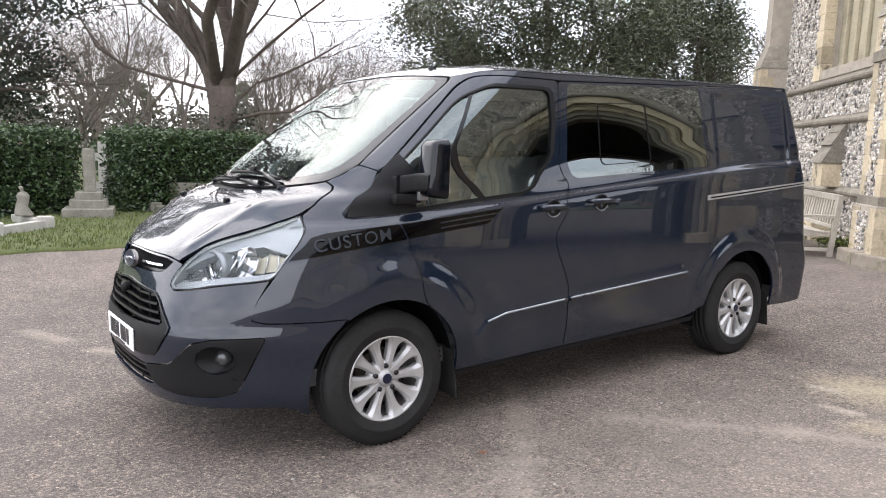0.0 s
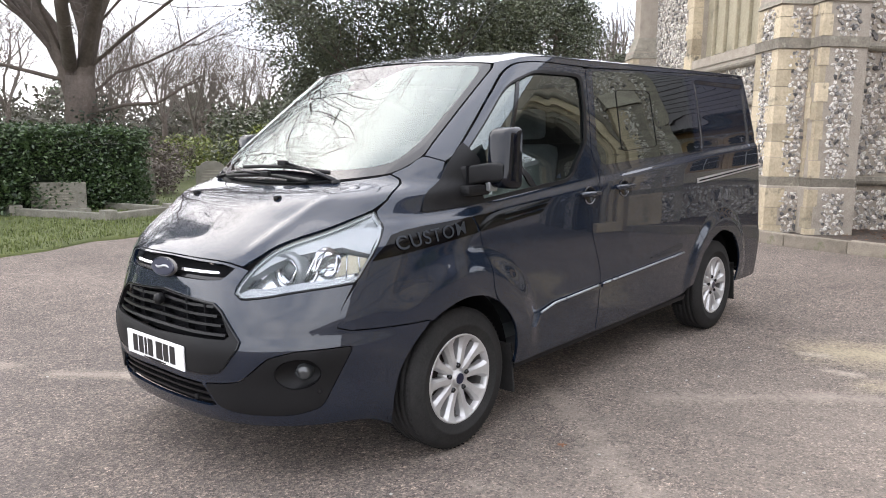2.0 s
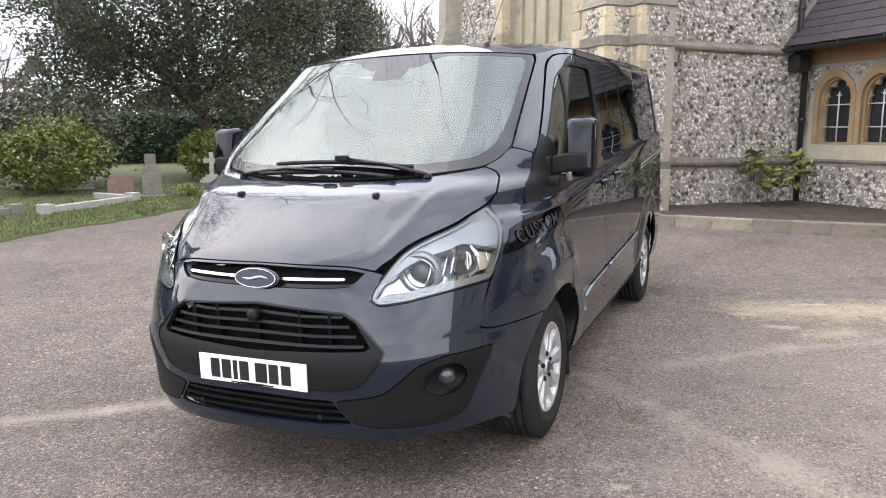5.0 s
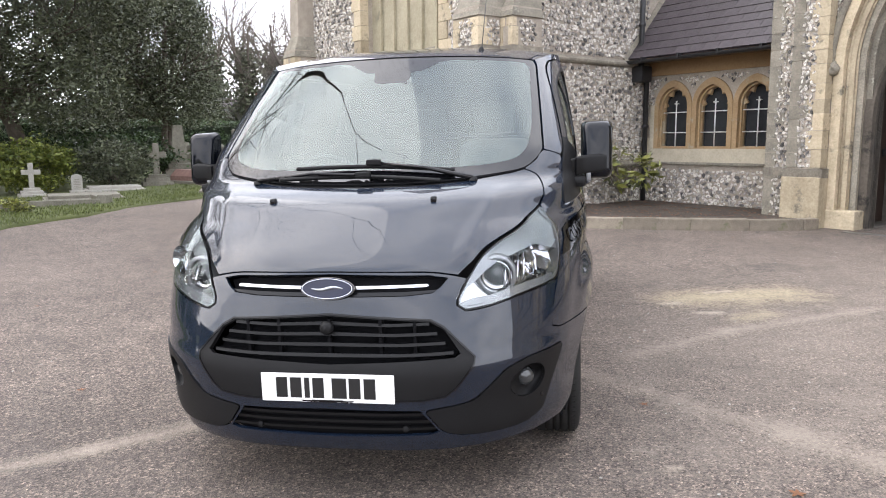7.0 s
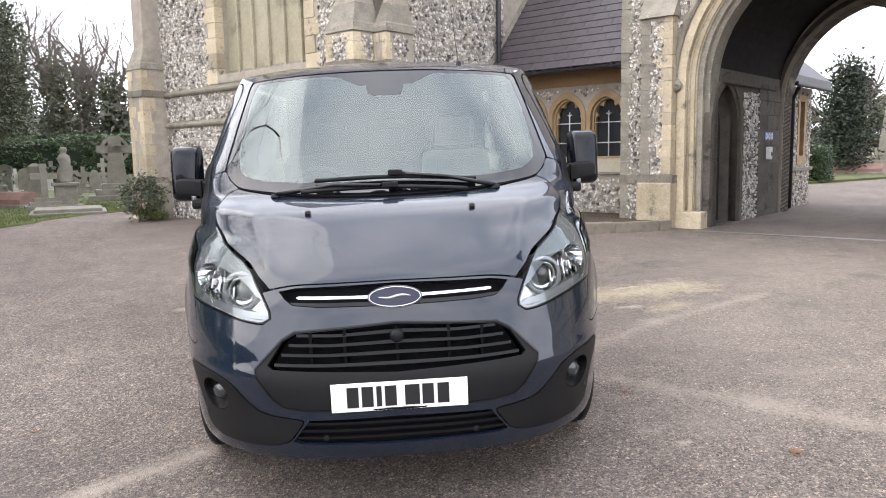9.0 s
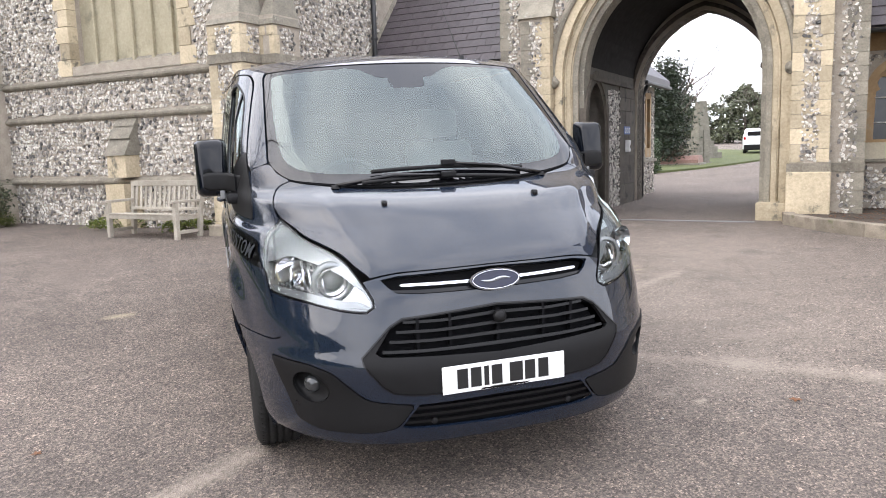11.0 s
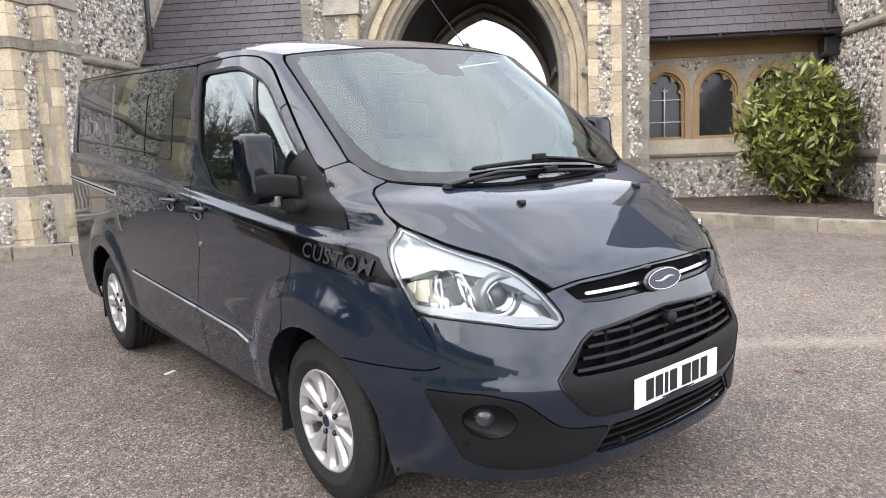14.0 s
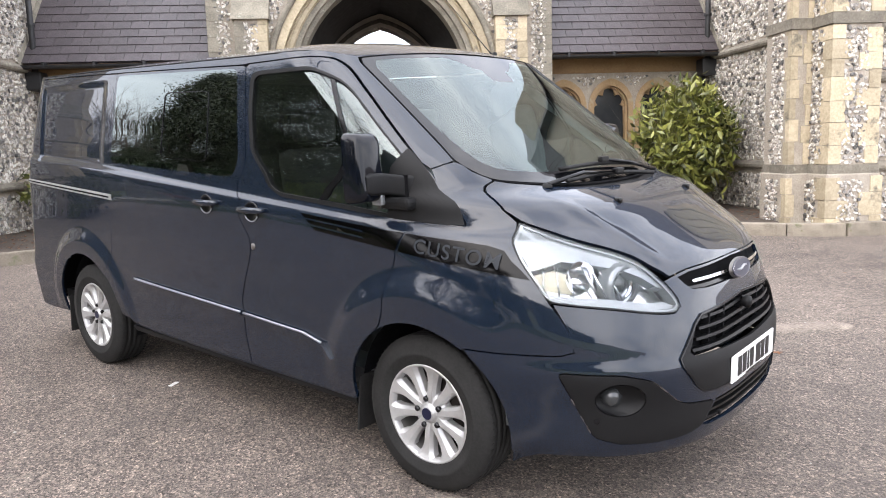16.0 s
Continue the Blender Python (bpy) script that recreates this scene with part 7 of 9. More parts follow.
word = bpy.data.curves.new("lettering", "FONT")
word.body, word.size, word.space_character, word.offset = "CUSTOM", 1.0, 1.14, 0.008
tmp = bpy.data.objects.new("lettering_tmp", word)
scene.collection.objects.link(tmp)
dg = bpy.context.evaluated_depsgraph_get()
flat = bpy.data.meshes.new_from_object(tmp.evaluated_get(dg))
bpy.data.objects.remove(tmp)
bm0 = bmesh.new()
bm0.from_mesh(flat)
bmesh.ops.triangulate(bm0, faces=bm0.faces)
for _ in range(3):
    bmesh.ops.subdivide_edges(bm0, edges=[e for e in bm0.edges if e.calc_length() > 0.10], cuts=1)
    bmesh.ops.triangulate(bm0, faces=[fc for fc in bm0.faces if len(fc.verts) > 4])
xs = [v.co.x for v in bm0.verts]
x_lo, x_hi = min(xs), max(xs)
for s in (1, -1):
    bm = bm0.copy()
    for v in bm.verts:
        t, h = (v.co.x - x_lo) / (x_hi - x_lo), v.co.y / 0.73
        t = t if s > 0 else 1 - t
        y = -0.362 + 0.362 * t
        z = 0.985 + 0.046 * t + 0.056 * h
        c_, e_ = S(y, z)[0], 0.004
        p = skin_at(c_, z)
        nrm = np.cross(skin_at(c_ + e_, z) - skin_at(c_ - e_, z), skin_at(c_, z + e_) - skin_at(c_, z - e_))
        p = p + nrm / np.linalg.norm(nrm) * (0.0085 + 0.0035 * step(-y, 0.20, 0.33))
        v.co = Vector((s * p[0], p[1], p[2]))
    part("lettering", bm, M["decal_letters"], VAN, "grey letters on the black stripe")
bm0.free()
bpy.data.meshes.remove(flat)


# wheels
def wheel():
    w = new("wheel")
    w.parent = VAN
    tyre = lathe(bmesh.new(), [(0.212, -0.095), (0.225, -0.105), (0.250, -0.108), (0.253, -0.111), (0.264, -0.111), (0.267, -0.109), (0.300, -0.106), (0.324, -0.094), (0.3365, -0.076), (0.338, -0.058), (0.330, -0.056), (0.330, -0.050), (0.338, -0.048), (0.338, -0.022), (0.330, -0.020), (0.330, -0.012), (0.338, -0.010), (0.338, 0.010), (0.330, 0.012), (0.330, 0.020), (0.338, 0.022), (0.338, 0.048), (0.330, 0.050), (0.330, 0.056), (0.338, 0.058), (0.3365, 0.076), (0.324, 0.094), (0.300, 0.106), (0.267, 0.109), (0.264, 0.111), (0.253, 0.111), (0.250, 0.108), (0.225, 0.105), (0.212, 0.095)], 72, "X")
    t = part("tyre", tyre, M["rubber"], w, "road-dusted black tyre", True)
    bm = bmesh.new()
    for k in range(72):
        a = 2 * math.pi * k / 72
        for x0 in (0.060, -0.090):
            box(bm, x0, x0 + 0.026, -0.004, 0.004, 0.3345, 0.3376, m=Matrix.Rotation(a, 4, "X"))
    tagged(part("tread_pattern", bm, M["rubber"], t), kind="stuff")
    rim = part("rim", lathe(bmesh.new(), [(0.150, -0.07), (0.190, -0.085), (0.214, -0.10), (0.217, 0.092), (0.212, 0.100), (0.204, 0.098), (0.198, 0.080), (0.192, 0.02), (0.185, -0.05)], 64, "X"), M["alloy"], w, "silver ten-spoke alloy rim", True)
    # darker lining of the rim: brake dust, and shade put into its colour
    part("barrel", lathe(bmesh.new(), [(0.1955, 0.066), (0.189, 0.02), (0.182, -0.05)], 48, "X"), M["steel"], rim, "shaded brake-dusted inside of the rim", True)
    for k in range(10):
        bm = bmesh.new()
        prof = [(0.045, 0.022, 0.070), (0.075, 0.022, 0.074), (0.10, 0.0205, 0.074), (0.13, 0.023, 0.073), (0.155, 0.027, 0.074), (0.178, 0.034, 0.078), (0.192, 0.045, 0.083), (0.203, 0.062, 0.088)]
        prev = None
        for r, hw, x in prof:
            lift = 0.010
            cur = [bm.verts.new(p) for p in ((x - 0.035, -hw, r), (x - 0.006, -hw, r), (x + lift, -hw * 0.55, r), (x + lift, hw * 0.55, r), (x - 0.006, hw, r), (x - 0.035, hw, r))]
            if prev:
                for i in range(6):
                    bm.faces.new((prev[i], prev[(i + 1) % 6], cur[(i + 1) % 6], cur[i]))
            else:
                bm.faces.new(cur)
            prev = cur
        bm.faces.new(prev)
        bmesh.ops.transform(bm, matrix=Matrix.Rotation(2 * math.pi * (k + 0.5) / 10, 4, "X"), verts=bm.verts)
        part("spoke", bm, M["alloy"], rim, smooth=True).data.set_sharp_from_angle(angle=radians(24))
    part("hub", lathe(bmesh.new(), [(0.090, 0.03), (0.087, 0.066), (0.072, 0.078), (0.036, 0.080), (0.034, 0.090), (0.030, 0.094), (0.0, 0.095)], 40, "X"), M["alloy"], rim, smooth=True)
    part("centre_cap", lathe(bmesh.new(), [(0.026, 0.094), (0.025, 0.0965), (0.0, 0.097)], 28, "X"), M["badge_blue"], rim, "blue centre cap")
    for k in range(5):
        a = 2 * math.pi * k / 5 + 0.3
        m = Matrix.Translation((0, 0.062 * math.cos(a), 0.062 * math.sin(a)))
        part("wheel_nut", lathe(bmesh.new(), [(0.0145, 0.07), (0.0125, 0.088), (0.008, 0.092), (0.0, 0.092)], 8, "X", m), M["gloss_black"], rim)
    part("brake_disc", lathe(bmesh.new(), [(0.14, 0.0), (0.14, 0.02), (0.05, 0.022), (0.05, 0.0)], 40, "X"), M["dark_iron"], w)
    part("brake_shield", lathe(bmesh.new(), [(0.185, -0.03), (0.0, -0.03)], 32, "X"), M["matt_black"], w)
    return w


first = wheel()
first.matrix_local = Matrix.Translation((0.842, 0, HUB_Z))
for x, y, rz in ((0.842, AXLE, 0), (-0.842, 0, 180), (-0.842, AXLE, 180)):
    copy = copy_thing(first, Matrix.Translation((x, y, HUB_Z)) @ Matrix.Rotation(radians(rz), 4, "Z") @ Matrix.Rotation(0.4 * y + 0.2, 4, "X"))
for s in (-1, 1):
    for hub in (0.0, AXLE):
        y0 = hub + 0.40
        bm = boxed(*sorted((s * 0.70, s * 0.93)), y0, y0 + 0.012, 0.155, 0.42, bevel=0.004)
        for v in bm.verts:
            v.co.y += 0.10 * max(0.42 - v.co.z, 0)
        part("mud_flap", bm, M["rubber"], VAN)

# cabin
cab = bmesh.new()
prof = [(-0.24, 1.225), (-0.05, 1.235), (0.10, 1.215), (0.17, 1.13), (0.16, 0.95), (0.02, 0.78), (-0.20, 0.70), (-0.26, 1.15)]
part("dashboard", prism([prof], 1.30, lambda a, b, d: ((d - 0.65) * (1 + 0.5 * max(a + 0.05, 0)), a, b)), M["trim"], VAN)
wheel_at = Matrix.Translation((-0.36, 0.27, 1.20)) @ Matrix.Rotation(radians(-62), 4, "X")
bm = bmesh.new()
lathe(bm, [(0.185 + 0.014 * math.cos(a), 0.014 * math.sin(a)) for a in np.linspace(0, 2 * math.pi, 10)], 40, "Z", wheel_at)
steer = part("steering_wheel", bm, M["trim"], VAN, smooth=True)
part("steering_boss", lathe(bmesh.new(), [(0.0, 0.03), (0.06, 0.02), (0.075, -0.02), (0.03, -0.12)], 20, "Z", wheel_at), M["trim"], steer)
for a in (0, 140, 220):
    d = Vector((math.cos(radians(a + 90)), math.sin(radians(a + 90)), 0))
    rod("steering_spoke", [wheel_at @ (d * 0.05), wheel_at @ (d * 0.18)], 0.014, M["trim"], steer, sides=6)


def seat(x, y, wd, cloth, nm_label):
    st = tagged(new("seat"), nm_label)
    st.parent = VAN
    part("cushion", boxed(x - wd / 2, x + wd / 2, y, y + 0.50, 0.62, 0.82, bevel=0.06), cloth, st, smooth=True)
    bm = boxed(x - wd / 2, x + wd / 2, y + 0.42, y + 0.58, 0.78, 1.42, bevel=0.06)
    for v in bm.verts:
        v.co.y += 0.22 * (v.co.z - 0.78)
        v.co.x = x + (v.co.x - x) * (1.0 - 0.14 * max(v.co.z - 1.1, 0) / 0.3)
    part("backrest", bm, cloth, st, smooth=True)
    part("headrest", boxed(x - 0.13, x + 0.13, y + 0.60, y + 0.70, 1.45, 1.63, bevel=0.04), cloth, st, smooth=True)
    part("seat_base", boxed(x - wd / 2 + 0.05, x + wd / 2 - 0.05, y + 0.05, y + 0.45, 0.40, 0.63), M["trim"], st)


seat(-0.44, 0.55, 0.52, M["seat_cloth"], "dark cloth driver seat")
seat(0.44, 0.55, 0.50, M["seat_cover"], "front seat under a pale cover")
seat(0.0, 0.58, 0.36, M["seat_cloth"], "dark cloth middle seat")
for x in (-0.45, 0.0, 0.45):
    seat(x, 1.75, 0.44, M["seat_cloth"], "dark rear bench seat")
part("bulkhead", boxed(-0.82, 0.82, 2.62, 2.65, 0.42, 1.86), M["trim"], VAN)
pod = part("sensor_pod", boxed(-0.085, 0.085, 0.30, 0.37, 1.735, 1.768, bevel=0.012), M["matt_black"], VAN)
part("sensor_shield", prism([[(-0.028, 1.730), (0.028, 1.730), (0.012, 1.765), (-0.012, 1.765)]], 0.004, lambda a, b, d: (a, 0.266 + d + (b - 1.73) * 1.2, b)), M["plate_white"], pod, "small white sensor shield")
head = bmesh.new()
box(head, -0.80, 0.80, 0.75, 3.5, 1.86, 1.875)
part("headlining", head, M["trim"], VAN)


# ---- trees, hedges, graves and the rest of the churchyard ----
def grow(v, f, start, way, length, radius, level, r, twigs, curl=0.25, lift=0.12, sides=7, thin=0.62, split=(2, 4)):
    """One bough as a bent tapering tube, with its side boughs."""
    n = max(3, int(5 - level * 0.5))
    pts, radii, d = [Vector(start)], [radius], Vector(way).normalized()
    for k in range(n):
        d = (d + Vector((r.uniform(-curl, curl), r.uniform(-curl, curl), r.uniform(-curl, curl) + lift))).normalized()
        pts.append(pts[-1] + d * length / n)
        radii.append(radius * (1 - (1 - thin * 0.75) * (k + 1) / n))
    tube(v, f, pts, radii, max(3, sides - level), cap=False)
    if level >= twigs:
        return
    for k in range(r.randint(*split) + (1 if level > 1 else 0)):
        i = r.randint(1, n)
        t = pts[i]
        side = (d + Vector((r.uniform(-1, 1), r.uniform(-1, 1), r.uniform(-0.5, 0.8))) * 0.95).normalized()
        grow(v, f, t, side, length * r.uniform(0.55, 0.85), radii[i] * r.uniform(0.45, 0.7), level + 1, r, twigs, curl * 1.1, lift * 0.8, sides, thin, split)


def twig_haze(tree, centres, spread, count, length, seed, slim=0.020, up=0.7):
    """A cloud of fine twigs as slim slivers, mostly pointing upwards and outwards."""
    q, sz = leaf_cloud(centres, spread, count, length, seed, flat=1.0, droop=-up, slim=slim)
    return tagged(fast_mesh("twigwork", q, sz, M["twig"], tree), kind="stuff")


def bare_tree(x, y, tall, girth, seed, twigs=5, label="bare winter tree among the graves", z=None, ivy=0, base_len=0.32, spread=0.55):
    r = random.Random(seed)
    z = ground_z(x, y) - 0.1 if z is None else z
    tree = thing("bare_tree", label, "tree", at=Matrix.Translation((x, y, z)))
    v, f = [], []
    tube(v, f, [Vector((0, 0, 0)), Vector((0.02, 0.0, tall * 0.1)), Vector((r.uniform(-0.1, 0.1), r.uniform(-0.1, 0.1), tall * base_len))], [girth * 1.25, girth, girth * 0.8], 9)
    raw("trunk", v, f, M["bark"], tree, smooth=True)
    v, f = [], []
    for k in range(5):
        a = 2 * math.pi * (k + r.uniform(-0.3, 0.3)) / 5
        grow(v, f, (0, 0, tall * base_len * r.uniform(0.75, 1.0)), (math.cos(a) * spread, math.sin(a) * spread, 1), tall * 0.36, girth * 0.5, 1, r, twigs)
    raw("branchwork", v, f, M["twig"], tree, smooth=True)
    rn = np.random.default_rng(seed)
    cs = rn.normal(0, 1, (90, 3)) * np.array((tall * 0.17 * (1 + spread), tall * 0.17 * (1 + spread), tall * 0.17)) + np.array((0, 0, tall * 0.62))
    twig_haze(tree, cs, (tall * 0.06, tall * 0.06, tall * 0.06), 30, 0.42, seed, 0.015)
    if ivy:
        cs = [(r.gauss(0, girth * 1.2), r.gauss(0, girth * 1.2), r.uniform(0.5, tall * 0.62)) for _ in range(ivy)]
        q, sz = leaf_cloud(cs, (0.35, 0.35, 0.5), 26, 0.16, seed)
        tagged(fast_mesh("ivy", q, sz, M["evergreen"], tree), kind="stuff")
    return tree


# the great tree that the windscreen mirrors
big = thing("great_bare_tree", "large old bare tree with a ridged forking trunk", "tree", at=Matrix.Translation((-14.9, 4.75, -0.2)))
v, f = [], []
tube(v, f, [Vector(p) for p in ((0.1, 0.0, 0), (0.05, 0.02, 0.5), (0, 0, 1.2), (-0.05, 0.0, 2.2), (-0.08, 0.02, 3.0))], [0.46, 0.36, 0.32, 0.34, 0.28], 14)
tk = raw("trunk", v, f, M["bark"], big, smooth=True)
for vert in tk.data.vertices:
    a = math.atan2(vert.co.y, vert.co.x)
    vert.co += Vector((math.cos(a), math.sin(a), 0)) * 0.06 * math.sin(a * 5 + vert.co.z * 1.2)
r_ = random.Random(12)
v, f = [], []
e_x, e_y = Vector((0.35, 0.94, 0)), Vector((-0.94, 0.35, 0))      # across the view and away from it
for across, away, up, length, rad, z0 in ((-0.34, 0.1, 1.0, 7.0, 0.19, 2.3), (-0.08, 0.3, 1.0, 7.5, 0.20, 2.6), (0.36, -0.05, 1.0, 7.2, 0.19, 2.3), (0.12, -0.4, 1.0, 7.0, 0.22, 2.8), (-0.9, 0.1, 0.22, 4.6, 0.05, 2.9), (0.80, 0.1, 0.30, 3.0, 0.05, 2.2), (0.7, 0.5, 0.65, 3.6, 0.04, 2.6), (-0.6, -0.3, 0.9, 5.5, 0.045, 3.2), (0.6, -0.4, 0.9, 5.5, 0.045, 3.2), (-0.3, 0.5, 1.0, 7.0, 0.07, 3.0), (0.5, 0.6, 0.9, 6.5, 0.07, 3.0), (-0.5, -0.8, 1.0, 7.5, 0.16, 3.2), (0.3, -0.9, 0.95, 8.0, 0.16, 3.2)):
    grow(v, f, Vector((-0.05, 0, z0)) + e_x * across * 0.35, e_x * across + e_y * away + Vector((0, 0, up)), length, rad, 1, r_, 6, 0.36, 0.06, 9, 0.7, (2, 4))
raw("branchwork", v, f, M["bark"], big, smooth=True)
twig_haze(big, [(r_.gauss(0, 2.9), r_.gauss(0, 2.9), r_.uniform(4.5, 11.5)) for _ in range(330)], (0.5, 0.5, 0.5), 26, 0.34, 14, 0.024, 0.2)
q, sz = leaf_cloud([(r_.gauss(0.1, 0.25), r_.gauss(0.1, 0.25), r_.uniform(0.2, 2.4)) for _ in range(60)], (0.12, 0.12, 0.2), 24, 0.05, 13)
tagged(fast_mesh("ivy", q, sz, M["conifer"], big), kind="stuff")

for x, y, tall, girth, seed, ivy in ((-31.6, 17.5, 11, 0.20, 21, 0), (-40, 6.7, 14, 0.24, 22, 0), (-34.8, 7.9, 13, 0.20, 23, 0), (-36.5, 17.9, 13, 0.22, 24, 0), (-26, 3.5, 9, 0.16, 28, 0), (-29, 11.5, 10, 0.16, 29, 0), (-44, 12.5, 15, 0.24, 30, 0), (-33, 22, 12, 0.18, 301, 0), (-38, 24, 13, 0.18, 302, 0), (-46, 20, 14, 0.2, 303, 0), (-30, 6, 11, 0.16, 304, 0), (-36, 2.5, 12, 0.17, 305, 0), (-42, 1, 13, 0.18, 306, 0), (-48, 8, 14, 0.2, 307, 0), (-28, 15, 10, 0.14, 308, 0), (-41, 17, 13, 0.18, 309, 0)):
    bare_tree(x, y, tall * 0.70, girth * 0.75, seed, 5, "bare grey winter tree beyond the hedge", ivy=ivy)
for x, y, tall, girth, seed in ((-21.5, 46.9, 15, 0.30, 31), (-18.3, 48.1, 14, 0.28, 32), (-21.7, 52.2, 16, 0.30, 33), (-21.5, 41.1, 14, 0.26, 34), (-16.0, 50, 13, 0.26, 35), (-24.5, 46.0, 14, 0.26, 36), (-13.5, 52.0, 12, 0.26, 37), (-27, 43, 13, 0.28, 38)):
    bare_tree(x, y, tall * 0.78, girth, seed, 4, "ivy-clad bare tree at the far edge", ivy=150, base_len=0.45, spread=0.35)
bare_tree(21.6, 30.5, 9.0, 0.22, 41, 5, "bare spreading tree beyond the arch", spread=1.0, base_len=0.2)


def evergreen(x, y, top, low, radius, seed, clumps, count, size, material, label, trunks=1, name="evergreen_tree", lean=0.0):
    r = np.random.default_rng(seed)
    rr = random.Random(seed)
    z = ground_z(x, y) - 0.1
    tree = thing(name, label, "tree", at=Matrix.Translation((x, y, z)))
    for k in range(trunks):
        v, f = [], []
        ox, oy = (rr.uniform(-0.5, 0.5), rr.uniform(-0.5, 0.5)) if trunks > 1 else (0, 0)
        tube(v, f, [Vector((ox, oy, 0)), Vector((ox + lean * 0.3, oy, low * 0.6)), Vector((ox * 1.5 + lean, oy * 1.5, low * 1.2)), Vector((ox * 2.2 + lean * 1.6, oy * 2.2, low + (top - low) * 0.5))], [0.34 / trunks ** 0.5, 0.25 / trunks ** 0.5, 0.2 / trunks ** 0.5, 0.08], 8)
        raw("trunk", v, f, M["bark"], tree, smooth=True)
    v, f = [], []
    for k in range(12):
        a = rr.uniform(0, 6.28)
        grow(v, f, (lean, 0, low * rr.uniform(0.9, 1.4)), (math.cos(a), math.sin(a), 0.5), radius * 0.7, 0.09, 2, rr, 4, 0.3, 0.05)
    raw("branchwork", v, f, M["bark"], tree, smooth=True)
    cs = []
    while len(cs) < clumps:
        a, u, rad = r.uniform(0, 2 * math.pi), r.uniform(0, 1), r.uniform(0.35, 1) ** 0.5
        h = low + (top - low) * u
        wide = radius * (math.sin(math.pi * min(u * 0.85 + 0.22, 1)) ** 0.7) * (0.75 + 0.4 * noise.noise((math.cos(a) * 1.5 + seed, math.sin(a) * 1.5, h * 0.4)))
        if noise.noise((math.cos(a) * rad * 2.2 + seed, math.sin(a) * rad * 2.2, h * 0.55)) < -0.26:
            continue
        cs.append((math.cos(a) * wide * rad + lean, math.sin(a) * wide * rad, h + r.normal(0, 0.25)))
    q, sz = leaf_cloud(cs, (0.36, 0.36, 0.24), count, size, seed + 1)
    tagged(fast_mesh("crown", q, sz, material, tree), kind="stuff")
    return tree


evergreen(-16.2, 17.9, 13.5, 2.4, 6.6, 51, 1750, 130, 0.060, M["evergreen"], "dark evergreen oak with a low spreading crown", lean=-0.7)
evergreen(-14.8, 23.4, 9.4, 2.4, 3.1, 52, 460, 130, 0.06, M["evergreen"], "dark evergreen oak with clustered stems", 4)
evergreen(-20.0, -0.8, 13.0, 2.0, 4.0, 54, 420, 110, 0.07, M["conifer"], "dark conifer rising over the hedge")
evergreen(19.2, 26.6, 4.7, 0.3, 1.05, 56, 160, 70, 0.075, M["conifer"], "dark columnar yew beyond the arch")


def bush(x, y, rx, ry, h, seed, material, clumps, count, size, label, name="bush", base=0.0, stems=6, slim=0.5, droop=0.0):
    r = np.random.default_rng(seed)
    rr = random.Random(seed)
    b = thing(name, label, "bush", at=Matrix.Translation((x, y, ground_z(x, y) + base)))
    v, f = [], []
    for k in range(stems):
        a = rr.uniform(0, 6.28)
        grow(v, f, (rr.uniform(-0.1, 0.1), rr.uniform(-0.1, 0.1), -0.02), (math.cos(a) * 0.5, math.sin(a) * 0.5, 1), h * 0.55, 0.018, 3, rr, 5, 0.3, 0.1)
    tagged(raw("stemwork", v, f, M["twig"], b, smooth=True), kind="stuff")
    cs = []
    while len(cs) < clumps:
        p = r.normal(0, 1, 3)
        p /= np.linalg.norm(p)
        k = r.uniform(0.45, 1.0) ** 0.5
        if noise.noise((p[0] * 2 + seed, p[1] * 2, p[2] * 2)) < -0.30:
            k *= 0.7
        cs.append((p[0] * rx * k, p[1] * ry * k, h * (0.54 + 0.46 * p[2] * k)))
    q, sz = leaf_cloud(cs, (0.10 * rx + 0.03, 0.10 * ry + 0.03, 0.07 * h), count, size, seed + 1, slim=slim, droop=droop)
    tagged(fast_mesh("leaves", q, sz, material, b), kind="stuff")
    return b


def hedge(a, b, height, depth, seed, label, dens=300, leaf=0.042):
    a, b = Vector(a), Vector(b)
    r = np.random.default_rng(seed)
    hd = thing("hedge", label, "hedge")
    d = (b - a).normalized()
    s = Vector((-d.y, d.x))
    n = int((b - a).length * height * dens)
    # box within the leaves, its colour darkened for the shade inside the hedge
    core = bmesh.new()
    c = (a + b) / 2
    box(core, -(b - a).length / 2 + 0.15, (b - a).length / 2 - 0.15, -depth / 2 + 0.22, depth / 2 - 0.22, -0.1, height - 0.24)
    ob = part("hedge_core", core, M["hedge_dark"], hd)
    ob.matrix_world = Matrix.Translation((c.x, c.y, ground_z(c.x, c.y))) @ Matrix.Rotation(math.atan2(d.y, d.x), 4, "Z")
    cs = []
    for _ in range(n):
        t, q, h = r.uniform(0, 1), r.uniform(-0.5, 0.5), r.uniform(0.02, 1)
        side = r.integers(0, 4)
        if side == 0:
            h = 1 + 0.04 * noise.noise((t * 9, seed, 0))
        elif side < 3:
            q = (0.5 if side == 1 else -0.5) * (1 + 0.12 * noise.noise((t * 11, h * 3, seed)))
        else:
            t = float(r.integers(0, 2))
        p = a + (b - a) * t + s * q * depth
        cs.append((p.x, p.y, ground_z(p.x, p.y) + h * height))
    q, sz = leaf_cloud(cs, (0.09, 0.09, 0.07), 16, leaf, seed)
    tagged(fast_mesh("leaves", q, sz, M["hedge"], hd), kind="stuff")
    return hd


